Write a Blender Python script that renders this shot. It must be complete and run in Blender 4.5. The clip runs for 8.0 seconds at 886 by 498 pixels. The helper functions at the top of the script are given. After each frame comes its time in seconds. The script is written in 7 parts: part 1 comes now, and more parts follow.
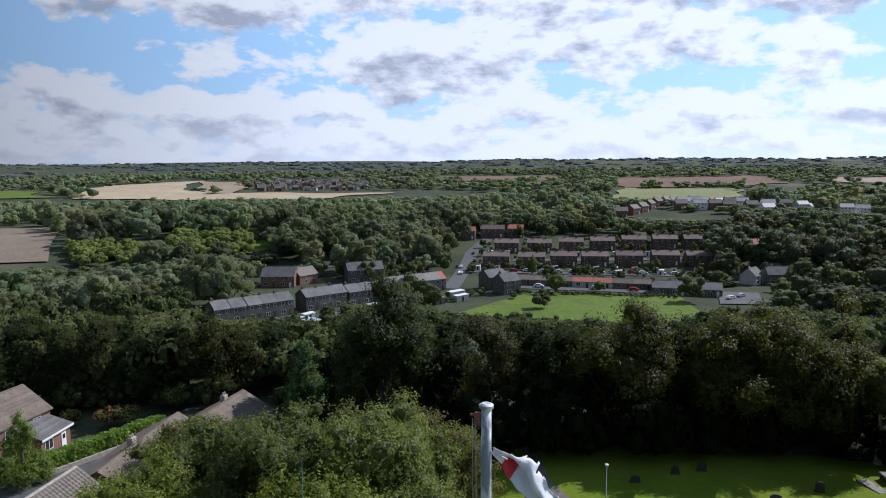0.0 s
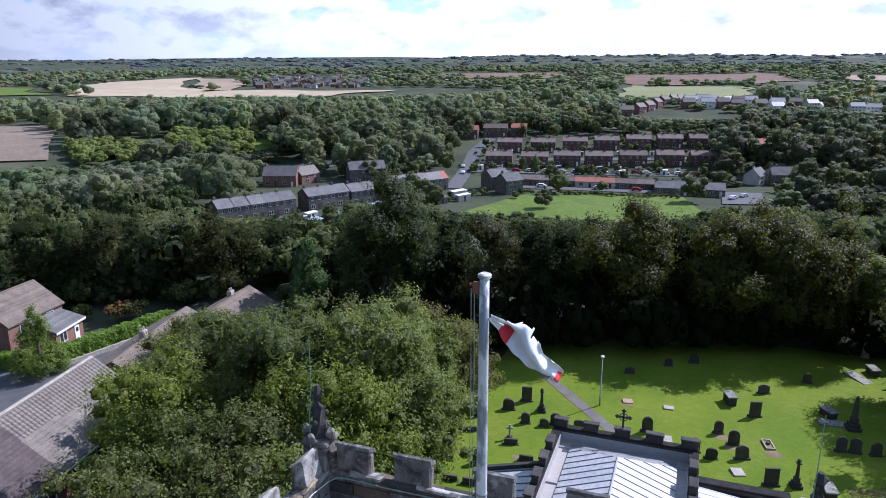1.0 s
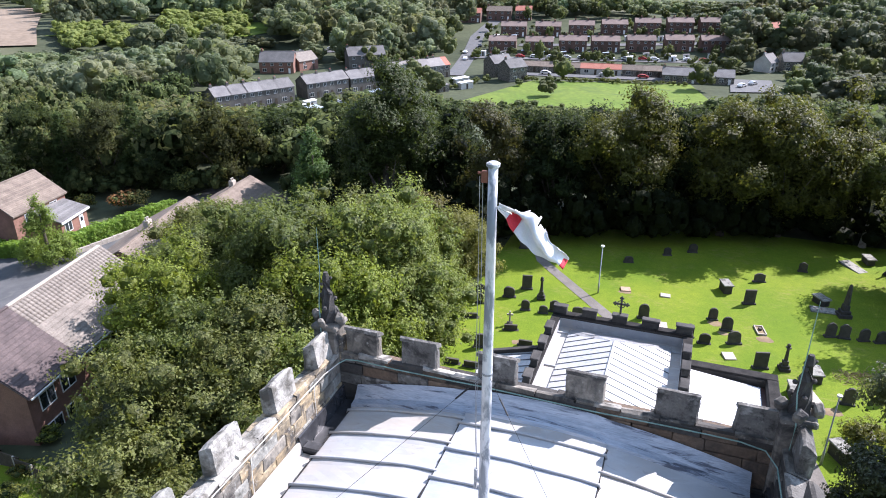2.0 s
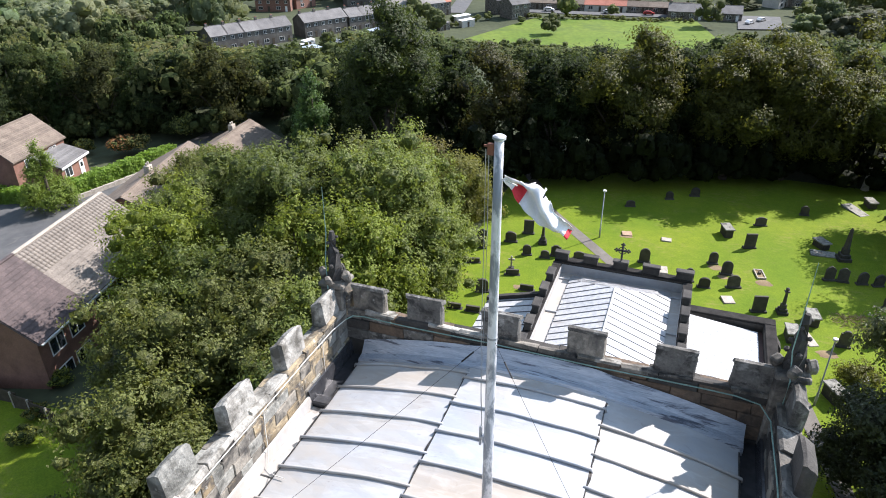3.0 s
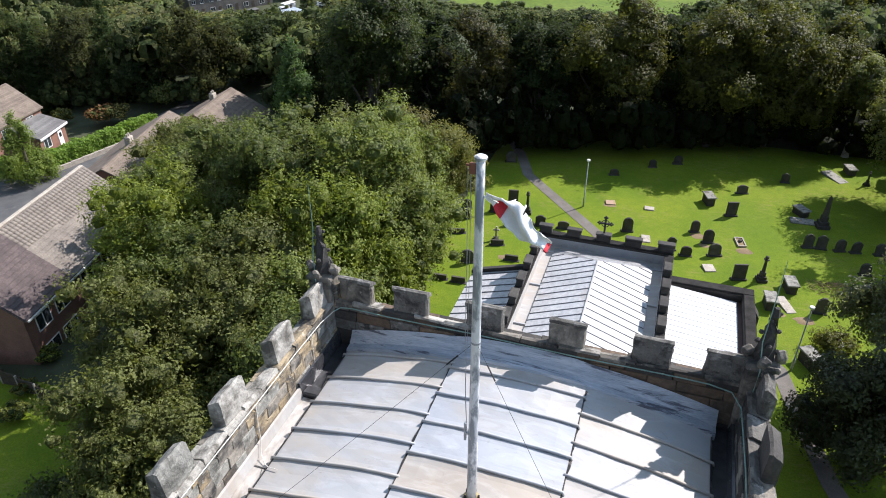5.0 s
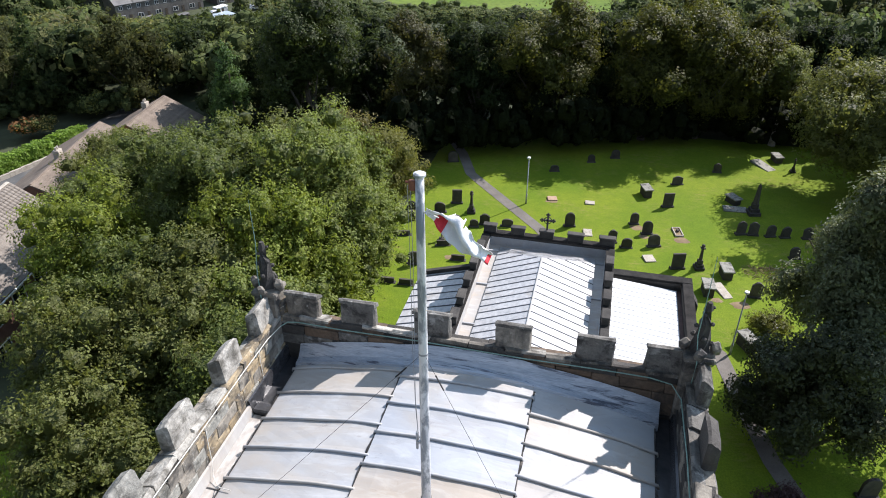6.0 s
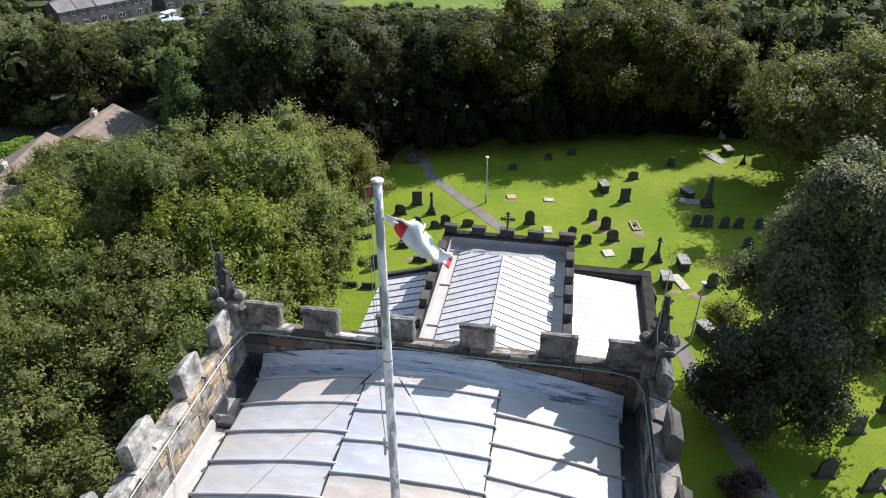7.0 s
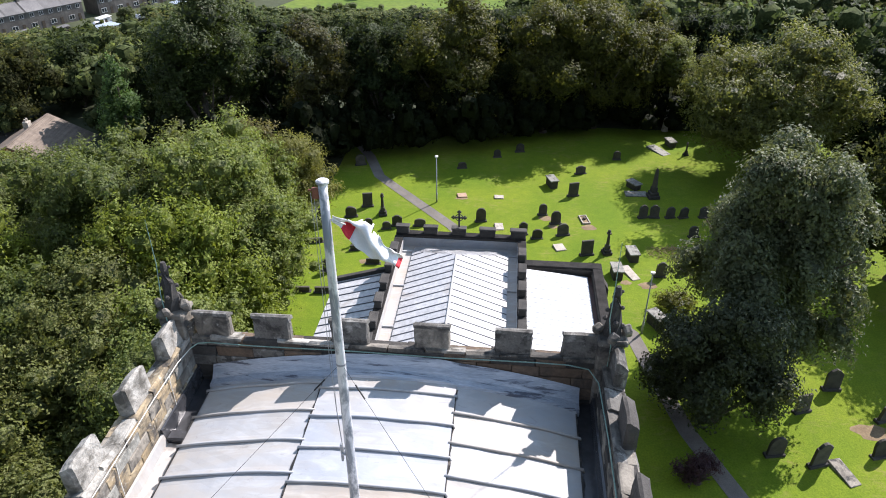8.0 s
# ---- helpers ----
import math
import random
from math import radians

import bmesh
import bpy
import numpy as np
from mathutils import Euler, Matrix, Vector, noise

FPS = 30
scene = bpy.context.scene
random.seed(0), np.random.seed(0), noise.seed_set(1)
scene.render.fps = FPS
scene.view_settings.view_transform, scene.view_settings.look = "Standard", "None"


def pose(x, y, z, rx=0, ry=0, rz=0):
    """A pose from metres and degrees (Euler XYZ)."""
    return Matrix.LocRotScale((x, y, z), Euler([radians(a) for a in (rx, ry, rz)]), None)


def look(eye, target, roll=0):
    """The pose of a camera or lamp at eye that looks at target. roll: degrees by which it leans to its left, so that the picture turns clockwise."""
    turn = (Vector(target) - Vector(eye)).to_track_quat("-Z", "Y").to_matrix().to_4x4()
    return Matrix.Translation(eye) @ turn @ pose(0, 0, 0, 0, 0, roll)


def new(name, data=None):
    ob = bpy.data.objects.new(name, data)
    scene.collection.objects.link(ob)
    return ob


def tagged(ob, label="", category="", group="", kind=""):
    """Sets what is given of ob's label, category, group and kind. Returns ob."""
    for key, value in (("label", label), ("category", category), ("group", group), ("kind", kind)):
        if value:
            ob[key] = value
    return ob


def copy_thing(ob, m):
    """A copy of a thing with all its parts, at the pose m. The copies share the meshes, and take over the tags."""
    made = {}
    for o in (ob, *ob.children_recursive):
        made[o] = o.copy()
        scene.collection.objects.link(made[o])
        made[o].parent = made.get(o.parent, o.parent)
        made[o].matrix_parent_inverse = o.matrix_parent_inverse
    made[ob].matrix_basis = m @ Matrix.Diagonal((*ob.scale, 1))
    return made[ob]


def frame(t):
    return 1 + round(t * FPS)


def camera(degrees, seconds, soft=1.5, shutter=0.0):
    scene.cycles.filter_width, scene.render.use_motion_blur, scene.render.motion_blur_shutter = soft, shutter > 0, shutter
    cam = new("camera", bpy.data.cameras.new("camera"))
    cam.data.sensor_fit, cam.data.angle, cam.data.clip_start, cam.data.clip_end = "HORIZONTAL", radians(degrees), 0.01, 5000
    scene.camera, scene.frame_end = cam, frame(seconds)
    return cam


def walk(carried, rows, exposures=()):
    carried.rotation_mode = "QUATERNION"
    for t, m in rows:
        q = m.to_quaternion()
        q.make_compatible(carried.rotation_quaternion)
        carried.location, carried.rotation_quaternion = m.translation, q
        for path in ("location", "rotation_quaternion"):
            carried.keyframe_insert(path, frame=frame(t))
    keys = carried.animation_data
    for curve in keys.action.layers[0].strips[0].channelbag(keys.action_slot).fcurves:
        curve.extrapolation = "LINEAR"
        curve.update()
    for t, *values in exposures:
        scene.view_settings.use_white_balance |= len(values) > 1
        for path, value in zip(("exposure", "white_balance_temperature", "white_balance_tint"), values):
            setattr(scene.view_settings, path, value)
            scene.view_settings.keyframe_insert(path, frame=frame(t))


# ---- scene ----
cam = camera(65.0, 8.0, soft=1.0)
PATH = [
    (0, (1.69, -5.809, 27.655), (1.015, -3.942, 27.411), -0.2),
    (0.2, (1.717, -5.869, 27.614), (1.043, -4.009, 27.321), -0.12),
    (0.3, (1.730, -5.899, 27.593), (1.057, -4.044, 27.268), -0.19),
    (0.5, (1.752, -5.947, 27.551), (1.084, -4.108, 27.137), -0.2),
    (0.7, (1.764, -5.967, 27.504), (1.099, -4.144, 27.020), -0.23),
    (0.8, (1.767, -5.971, 27.480), (1.103, -4.152, 26.978), -0.06),
    (1, (1.772, -5.982, 27.442), (1.109, -4.169, 26.917), -0.1),
    (1.2, (1.778, -6.007, 27.421), (1.120, -4.206, 26.852), -0.07),
    (1.3, (1.780, -6.021, 27.415), (1.124, -4.227, 26.821), -0.15),
    (1.5, (1.778, -6.045, 27.412), (1.128, -4.272, 26.752), -0.1),
    (1.7, (1.762, -6.060, 27.422), (1.120, -4.312, 26.694), -0.10),
    (1.8, (1.751, -6.066, 27.431), (1.111, -4.328, 26.676), -0.21),
    (2, (1.73, -6.076, 27.453), (1.1, -4.365, 26.632), -0.1),
    (2.2, (1.719, -6.077, 27.491), (1.096, -4.388, 26.62), -0.2),
    (3.3, (1.670, -6.104, 27.897), (1.069, -4.482, 26.894), -0.33),
    (3.5, (1.662, -6.104, 27.969), (1.067, -4.496, 26.94), -0.3),
    (3.8, (1.649, -6.072, 28.067), (1.059, -4.478, 27.014), -0.25),
    (4, (1.648, -6.056, 28.123), (1.059, -4.464, 27.066), -0.2),
    (4.2, (1.654, -6.058, 28.173), (1.065, -4.464, 27.120), -0.24),
    (5.3, (1.707, -6.102, 28.430), (1.182, -4.490, 27.369), -0.26),
    (5.5, (1.717, -6.108, 28.475), (1.219, -4.486, 27.417), -0.3),
    (5.8, (1.734, -6.108, 28.538), (1.309, -4.467, 27.477), -0.16),
    (6, (1.744, -6.104, 28.571), (1.339, -4.457, 27.51), -0.1),
    (6.2, (1.751, -6.099, 28.592), (1.379, -4.444, 27.532), -0.19),
    (6.5, (1.756, -6.09, 28.608), (1.411, -4.429, 27.547), -0.1),
    (6.8, (1.755, -6.085, 28.610), (1.453, -4.416, 27.551), -0.13),
    (7, (1.754, -6.081, 28.607), (1.456, -4.411, 27.548), -0.2),
    (7.3, (1.755, -6.070, 28.604), (1.474, -4.397, 27.544), -0.12),
    (7.5, (1.758, -6.058, 28.596), (1.507, -4.381, 27.536), -0.1),
    (7.8, (1.770, -6.029, 28.567), (1.594, -4.341, 27.508), -0.14),
    (8, (1.779, -6.007, 28.545), (1.614, -4.318, 27.486), -0.1),
]
walk(cam, [(t, look(eye, target, roll)) for t, eye, target, roll in PATH],
     [(0, -0.16, 5750, 17), (0.5, -0.02, 5550, 21), (1, 0.35, 5350, 25), (1.5, 0.97, 5350, 31), (2, 1.25, 5850, 23), (3.5, 0.87, 6150, 17), (4, 0.77, 6150, 17), (5.5, 0.70, 6150, 17), (6, 0.73, 6150, 17), (7, 0.82, 6150, 18), (8, 0.89, 6150, 19)])

# ---- world, sun, exposure ----
SUN_AZ, SUN_EL = radians(39), radians(41)      # from +y towards +x
TO_SUN = Vector((math.sin(SUN_AZ) * math.cos(SUN_EL), math.cos(SUN_AZ) * math.cos(SUN_EL), math.sin(SUN_EL)))
sun = new("sun", bpy.data.lights.new("sun", "SUN"))
sun.data.energy, sun.data.angle, sun.data.color = 5.0, radians(0.6), (1.0, 0.94, 0.84)
sun.matrix_basis = look(TO_SUN * 100, (0, 0, 0))


class Net:
    """Short hand for the nodes of one material or world."""

    def __init__(self, tree):
        self.tree = tree
        tree.nodes.clear()

    def add(self, kind, values=None, **settings):
        node = self.tree.nodes.new(kind)
        if "operation" in settings:
            node.operation = settings["operation"]
        if "data_type" in settings:
            node.data_type = settings["data_type"]
        if "blend_type" in settings:
            node.blend_type = settings["blend_type"]
        for key, value in (values or {}).items():
            if isinstance(value, bpy.types.NodeSocket):
                self.tree.links.new(value, node.inputs[key])
            else:
                node.inputs[key].default_value = value
        return node

    def math(self, op, a, b=0.0, c=0.0):
        return self.add("ShaderNodeMath", {0: a, 1: b, 2: c}, operation=op).outputs[0]

    def vec(self, op, a, b=(0, 0, 0)):
        return self.add("ShaderNodeVectorMath", {0: a, 1: b}, operation=op).outputs[0]

    def mix(self, fac, a, b, blend="MIX"):
        return self.add("ShaderNodeMix", {0: fac, 6: a, 7: b}, data_type="RGBA", blend_type=blend).outputs[2]

    def noise(self, vector, scale, detail=4.0, rough=0.55, distort=0.0):
        n = self.add("ShaderNodeTexNoise", {"Scale": scale, "Detail": detail, "Roughness": rough, "Distortion": distort})
        if vector is not None:
            self.tree.links.new(vector, n.inputs["Vector"])
        return n.outputs["Fac"]

    def ramp(self, fac, stops):
        n = self.add("ShaderNodeValToRGB", {0: fac})
        while len(n.color_ramp.elements) < len(stops):
            n.color_ramp.elements.new(0.5)
        for e, (p, c) in zip(n.color_ramp.elements, stops):
            e.position, e.color = p, (c if len(c) == 4 else (*c, 1)) if not isinstance(c, float) else (c, c, c, 1)
        return n.outputs[0]


def c4(c):
    return (*c, 1.0)


def build_sky():
    w = bpy.data.worlds.new("sky")
    w.use_nodes = True
    scene.world = w
    n = Net(w.node_tree)
    sky = n.add("ShaderNodeTexSky")
    sky.sky_type, sky.sun_disc = "NISHITA", False
    sky.sun_elevation, sky.sun_rotation = SUN_EL, SUN_AZ
    sky.air_density, sky.dust_density, sky.ozone_density, sky.altitude = 1.0, 0.6, 1.0, 100
    way = n.add("ShaderNodeTexCoord").outputs["Generated"]
    parts = n.add("ShaderNodeSeparateXYZ", {0: way})
    up = n.math("MAXIMUM", parts.outputs[2], 0.0)
    bearing = n.math("MULTIPLY", n.math("ARCTAN2", parts.outputs[0], parts.outputs[1]), 57.3)
    height = n.math("MULTIPLY", n.math("ARCSINE", parts.outputs[2]), 57.3)
    # cloud banks: bearing, height, half width and half height in degrees, strength
    banks = ((-39.0, 12.4, 8.5, 2.1, 0.34), (-27.0, 13.6, 5.0, 1.6, 0.20), (-9.0, 12.9, 13.5, 2.0, 0.36), (-22.0, 7.8, 10.5, 2.7, 0.36), (-16.0, 9.6, 5.0, 1.4, 0.16), (-1.0, 9.2, 8.5, 1.7, 0.30), (-38.5, 7.6, 2.6, 1.4, 0.20),
             (-50.0, 4.9, 6.0, 1.5, 0.26), (-37.0, 4.3, 6.5, 1.2, 0.20), (9.0, 12.2, 6.5, 1.4, 0.28), (7.0, 7.4, 4.0, 1.0, 0.20), (5.0, 4.6, 13.0, 1.3, 0.20), (-20.0, 2.0, 60.0, 2.6, 0.26))

    def mass_at(el):
        at = n.add("ShaderNodeCombineXYZ", {0: n.math("MULTIPLY", bearing, 0.15), 1: n.math("MULTIPLY", el, 0.30), 2: 0.0}).outputs[0]
        total = n.math("ADD", n.math("MULTIPLY", n.noise(at, 1.2, 10.0, 0.58, 0.1), 1.15), -0.23)
        for b0, e0, w, h, k in banks:
            dx = n.math("MULTIPLY", n.math("SUBTRACT", bearing, b0), 1.0 / w)
            dy = n.math("MULTIPLY", n.math("SUBTRACT", el, e0), 1.0 / h)
            fall = n.math("EXPONENT", n.math("MULTIPLY", n.math("ADD", n.math("MULTIPLY", dx, dx), n.math("MULTIPLY", dy, dy)), -1.0))
            total = n.math("MULTIPLY_ADD", fall, k, total)
        return n.math("ADD", total, n.ramp(n.math("MULTIPLY", el, 1 / 90), [(0.15, 0.0), (0.24, 0.16), (0.6, 0.05)]))

    here = mass_at(height)
    over = mass_at(n.math("ADD", height, 1.1))
    at = n.add("ShaderNodeCombineXYZ", {0: n.math("MULTIPLY", bearing, 0.55), 1: n.math("MULTIPLY", height, 1.05), 2: 3.0}).outputs[0]
    puff = n.noise(at, 1.0, 6.0, 0.55, 0.1)
    cover = n.ramp(here, [(0.43, 0.0), (0.49, 0.8), (0.55, 1.0)])
    thick = n.math("MULTIPLY", n.math("MAXIMUM", n.math("SUBTRACT", over, 0.56), 0.0), 2.3)
    lit = n.math("SUBTRACT", n.math("ADD", n.math("MULTIPLY", n.math("SUBTRACT", here, over), 1.6), n.math("MULTIPLY", n.math("SUBTRACT", puff, 0.5), 0.75)), thick)
    base = n.ramp(n.math("ADD", lit, 0.72), [(0.0, (4.0, 4.4, 5.1)), (0.34, (6.0, 6.4, 7.0)), (0.68, (8.0, 8.45, 8.65))])
    haze = n.ramp(up, [(0.0, 0.65), (0.03, 0.35), (0.09, 0.0)])
    col = n.mix(cover, n.mix(0.7, sky.outputs[0], c4((4.4, 7.2, 10.2))), base)
    col = n.mix(haze, col, c4((8.0, 8.5, 9.2)))
    toward = n.add("ShaderNodeVectorMath", {0: way, 1: (math.sin(SUN_AZ), math.cos(SUN_AZ), 0.25)}, operation="DOT_PRODUCT").outputs["Value"]
    glare = n.ramp(n.math("ADD", n.math("MULTIPLY", toward, 0.5), 0.5), [(0.0, 0.26), (0.45, 0.40), (0.70, 0.95), (1.0, 1.12)])
    col = n.mix(1.0, col, glare, "MULTIPLY")
    col = n.mix(1.0, col, n.ramp(up, [(0.26, 1.0), (0.75, 0.6)]), "MULTIPLY")
    bg = n.add("ShaderNodeBackground", {"Color": col, "Strength": 0.12})
    out = n.add("ShaderNodeOutputWorld")
    n.tree.links.new(bg.outputs[0], out.inputs[0])


build_sky()


# ---- materials ----
def surface(name, a, b, scale=1.0, fine=12.0, rough=0.8, bump=0.3, metal=0.0, spec=0.4, stain=None, stain_scale=0.5, stain_at=(0.55, 0.7), vary=0.0, stretch=None, depth=0.02, fleck=None, fleck_scale=9.0, fleck_at=(0.60, 0.68)):
    """A plain weathered surface: two tones in patches, fine grain, stains of their own shape and fine relief."""
    m = bpy.data.materials.new(name)
    m.use_nodes = True
    n = Net(m.node_tree)
    pos = n.add("ShaderNodeNewGeometry").outputs["Position"]
    if stretch:
        pos = n.vec("MULTIPLY", pos, stretch)
    col = n.mix(n.ramp(n.noise(pos, scale, 5.0, 0.6), [(0.33, 0.0), (0.67, 1.0)]), c4(a), c4(b))
    grain = n.noise(pos, fine, 4.0, 0.65)
    col = n.mix(0.55, col, n.ramp(grain, [(0.25, 0.25), (0.75, 0.75)]), "OVERLAY")
    if stain:
        mask = n.ramp(n.noise(pos, stain_scale, 7.0, 0.62, 0.4), [(stain_at[0], 0.0), (stain_at[1], 1.0)])
        col = n.mix(mask, col, c4(stain))
    if fleck:
        mask = n.ramp(n.noise(pos, fleck_scale, 6.0, 0.7, 0.2), [(fleck_at[0], 0.0), (fleck_at[1], 0.85)])
        col = n.mix(mask, col, c4(fleck))
    if vary:
        ran = n.add("ShaderNodeObjectInfo").outputs["Random"]
        col = n.mix(1.0, col, n.ramp(ran, [(0.0, 1.0 - vary), (1.0, 1.0)]), "MULTIPLY")
    rgh = n.math("ADD", n.math("MULTIPLY", grain, 0.25), rough - 0.12)
    relief = n.add("ShaderNodeBump", {"Strength": bump, "Distance": depth, "Height": grain}).outputs[0]
    p = n.add("ShaderNodeBsdfPrincipled", {"Base Color": col, "Roughness": rgh, "Metallic": metal, "Specular IOR Level": spec, "Normal": relief})
    n.tree.links.new(p.outputs[0], n.add("ShaderNodeOutputMaterial").inputs[0])
    return m


def foliage(name, dark, light, glow, thin=0.4, gloss=0.5, spec=0.4, clump=2.2):
    """Leaves: a tone for each leaf and clump, a tint for each tree, waxy gloss, light passing through."""
    m = bpy.data.materials.new(name)
    m.use_nodes = True
    n = Net(m.node_tree)
    each = n.add("ShaderNodeNewGeometry").outputs["Random Per Island"]
    pos = n.add("ShaderNodeNewGeometry").outputs["Position"]
    tint = n.add("ShaderNodeAttribute")
    tint.attribute_name = "tint"
    fine = n.ramp(n.noise(pos, clump, 4.0, 0.7), [(0.3, 0.0), (0.7, 1.0)])
    tone = n.math("ADD", n.math("ADD", n.math("MULTIPLY", each, 0.30), n.math("MULTIPLY", n.noise(pos, 0.35, 3.0), 0.40)), n.math("MULTIPLY", fine, 0.38))
    col = n.mix(1.0, n.mix(tone, c4(dark), c4(light)), tint.outputs[0], "MULTIPLY")
    shine = n.mix(1.0, n.mix(each, c4(glow), c4(light)), tint.outputs[0], "MULTIPLY")
    relief = n.add("ShaderNodeBump", {"Strength": 0.55, "Distance": 0.5 / clump, "Height": fine}).outputs[0]
    p = n.add("ShaderNodeBsdfPrincipled", {"Base Color": col, "Roughness": gloss, "Specular IOR Level": spec, "Normal": relief})
    t = n.add("ShaderNodeBsdfTranslucent", {"Color": shine, "Normal": relief})
    mix = n.add("ShaderNodeMixShader", {0: thin, 1: p.outputs[0], 2: t.outputs[0]})
    n.tree.links.new(mix.outputs[0], n.add("ShaderNodeOutputMaterial").inputs[0])
    return m


def glass(name, colour=(0.02, 0.025, 0.03)):
    return surface(name, colour, tuple(c * 1.6 for c in colour), 0.3, 3.0, 0.16, 0.02, 0.0, 0.8)


LEAF = foliage("leaves_broad", (0.040, 0.050, 0.016), (0.190, 0.212, 0.066), (0.34, 0.39, 0.07), 0.32, 0.5, 0.28, 1.4)
# base lowered to carry the shaded side of the backlit tree row
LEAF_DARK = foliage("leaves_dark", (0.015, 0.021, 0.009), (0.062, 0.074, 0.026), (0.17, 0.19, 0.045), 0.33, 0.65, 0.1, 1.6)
# dark base colour set for the drooping tree's shaded side; its tint lifts it
LEAF_BACKLIT = foliage("leaves_backlit", (0.016, 0.024, 0.011), (0.085, 0.100, 0.050), (0.15, 0.175, 0.05), 0.25, 0.52, 0.3, 1.2)
# blue rises with distance in the next three: haze put into leaf colour
LEAF_FAR = foliage("leaves_wood", (0.035, 0.047, 0.022), (0.146, 0.163, 0.073), (0.23, 0.28, 0.08), 0.34, 0.6, 0.15, 1.1)
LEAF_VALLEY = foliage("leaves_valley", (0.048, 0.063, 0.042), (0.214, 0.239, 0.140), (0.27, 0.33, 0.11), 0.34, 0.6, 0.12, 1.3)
LEAF_HILL = foliage("leaves_hazed_hill", (0.105, 0.130, 0.142), (0.145, 0.175, 0.190), (0.24, 0.28, 0.29), 0.45, 0.7, 0.1, 0.5)
# dark tone for crown hearts, painting the shade between leaf sprays
HEART_SHADE = surface("crown_heart_shade", (0.030, 0.042, 0.014), (0.080, 0.100, 0.034), 2.0, 9, 0.9, 0.8, spec=0.1, depth=0.1)
BARK = surface("bark", (0.07, 0.055, 0.04), (0.13, 0.11, 0.085), 2.0, 14, 0.9, 0.8, stretch=(1, 1, 0.25))


def turf(name):
    """Mown lawn: broad and small patches of green, worn straw-coloured streaks, tufts that catch the light."""
    m = bpy.data.materials.new(name)
    m.use_nodes = True
    n = Net(m.node_tree)
    pos = n.add("ShaderNodeNewGeometry").outputs["Position"]
    broad = n.ramp(n.noise(pos, 0.16, 4.0, 0.6), [(0.35, 0.0), (0.65, 1.0)])
    small = n.ramp(n.noise(pos, 1.7, 6.0, 0.7), [(0.30, 0.0), (0.70, 1.0)])
    tuft = n.noise(pos, 9.0, 5.0, 0.75)
    col = n.mix(broad, c4((0.119, 0.188, 0.013)), c4((0.172, 0.228, 0.017)))
    col = n.mix(1.0, col, n.ramp(small, [(0.0, (0.80, 0.84, 0.85)), (1.0, (1.08, 1.05, 1.0))]), "MULTIPLY")
    col = n.mix(1.0, col, n.ramp(tuft, [(0.32, (0.68, 0.72, 0.7)), (0.68, (1.22, 1.18, 1.2))]), "MULTIPLY")
    turned = n.vec("MULTIPLY", pos, (1.0, 2.4, 1.0))
    straw = n.math("MULTIPLY", n.ramp(n.noise(pos, 0.33, 3.0, 0.6), [(0.48, 0.0), (0.68, 1.0)]), n.ramp(n.noise(turned, 1.3, 8.0, 0.74, 0.8), [(0.48, 0.0), (0.70, 0.85)]))
    col = n.mix(straw, col, c4((0.25, 0.205, 0.075)))
    relief = n.add("ShaderNodeBump", {"Strength": 0.5, "Distance": 0.06, "Height": tuft}).outputs[0]
    p = n.add("ShaderNodeBsdfPrincipled", {"Base Color": col, "Roughness": 0.9, "Specular IOR Level": 0.12, "Normal": relief})
    n.tree.links.new(p.outputs[0], n.add("ShaderNodeOutputMaterial").inputs[0])
    return m


GRASS = turf("meadow_grass")
# kept dark so bare gaps look like shaded hedges, slightly blue for haze
LAND = surface("rough_grass", (0.042, 0.052, 0.030), (0.078, 0.088, 0.050), 0.03, 0.6, 0.9, 0.3, spec=0.1, stain=(0.13, 0.125, 0.075), stain_scale=0.004, stain_at=(0.55, 0.64))
MEADOW = surface("pasture", (0.090, 0.145, 0.024), (0.135, 0.180, 0.034), 0.05, 0.6, 0.9, 0.2, spec=0.1, stain=(0.07, 0.11, 0.03), stain_scale=0.05)
STUBBLE = surface("stubble", (0.28, 0.215, 0.15), (0.35, 0.275, 0.19), 0.01, 0.25, 0.9, 0.2, spec=0.1, stretch=(1, 0.15, 1))
STUBBLE_PALE = surface("ripe_corn", (0.37, 0.295, 0.20), (0.46, 0.37, 0.25), 0.01, 0.2, 0.9, 0.2, spec=0.1, stretch=(0.2, 1, 1))
PLOUGH = surface("dry_field", (0.16, 0.105, 0.075), (0.21, 0.14, 0.10), 0.008, 0.2, 0.9, 0.2, spec=0.1)
ASPHALT = surface("asphalt", (0.075, 0.077, 0.08), (0.11, 0.11, 0.11), 0.6, 30, 0.85, 0.3, stain=(0.14, 0.135, 0.125), stain_scale=0.4)
STONE = surface("weathered_sandstone", (0.20, 0.18, 0.15), (0.32, 0.29, 0.24), 1.6, 16, 0.9, 0.9, stain=(0.055, 0.052, 0.048), stain_scale=2.2, stain_at=(0.45, 0.62), vary=0.35, fleck=(0.36, 0.35, 0.31), fleck_scale=7.0)
STONE_PALE = surface("lichened_coping", (0.36, 0.34, 0.30), (0.46, 0.44, 0.39), 2.5, 22, 0.9, 0.8, stain=(0.13, 0.12, 0.10), stain_scale=3.0, stain_at=(0.46, 0.62), vary=0.25, fleck=(0.05, 0.047, 0.042), fleck_scale=8.0, fleck_at=(0.62, 0.70))
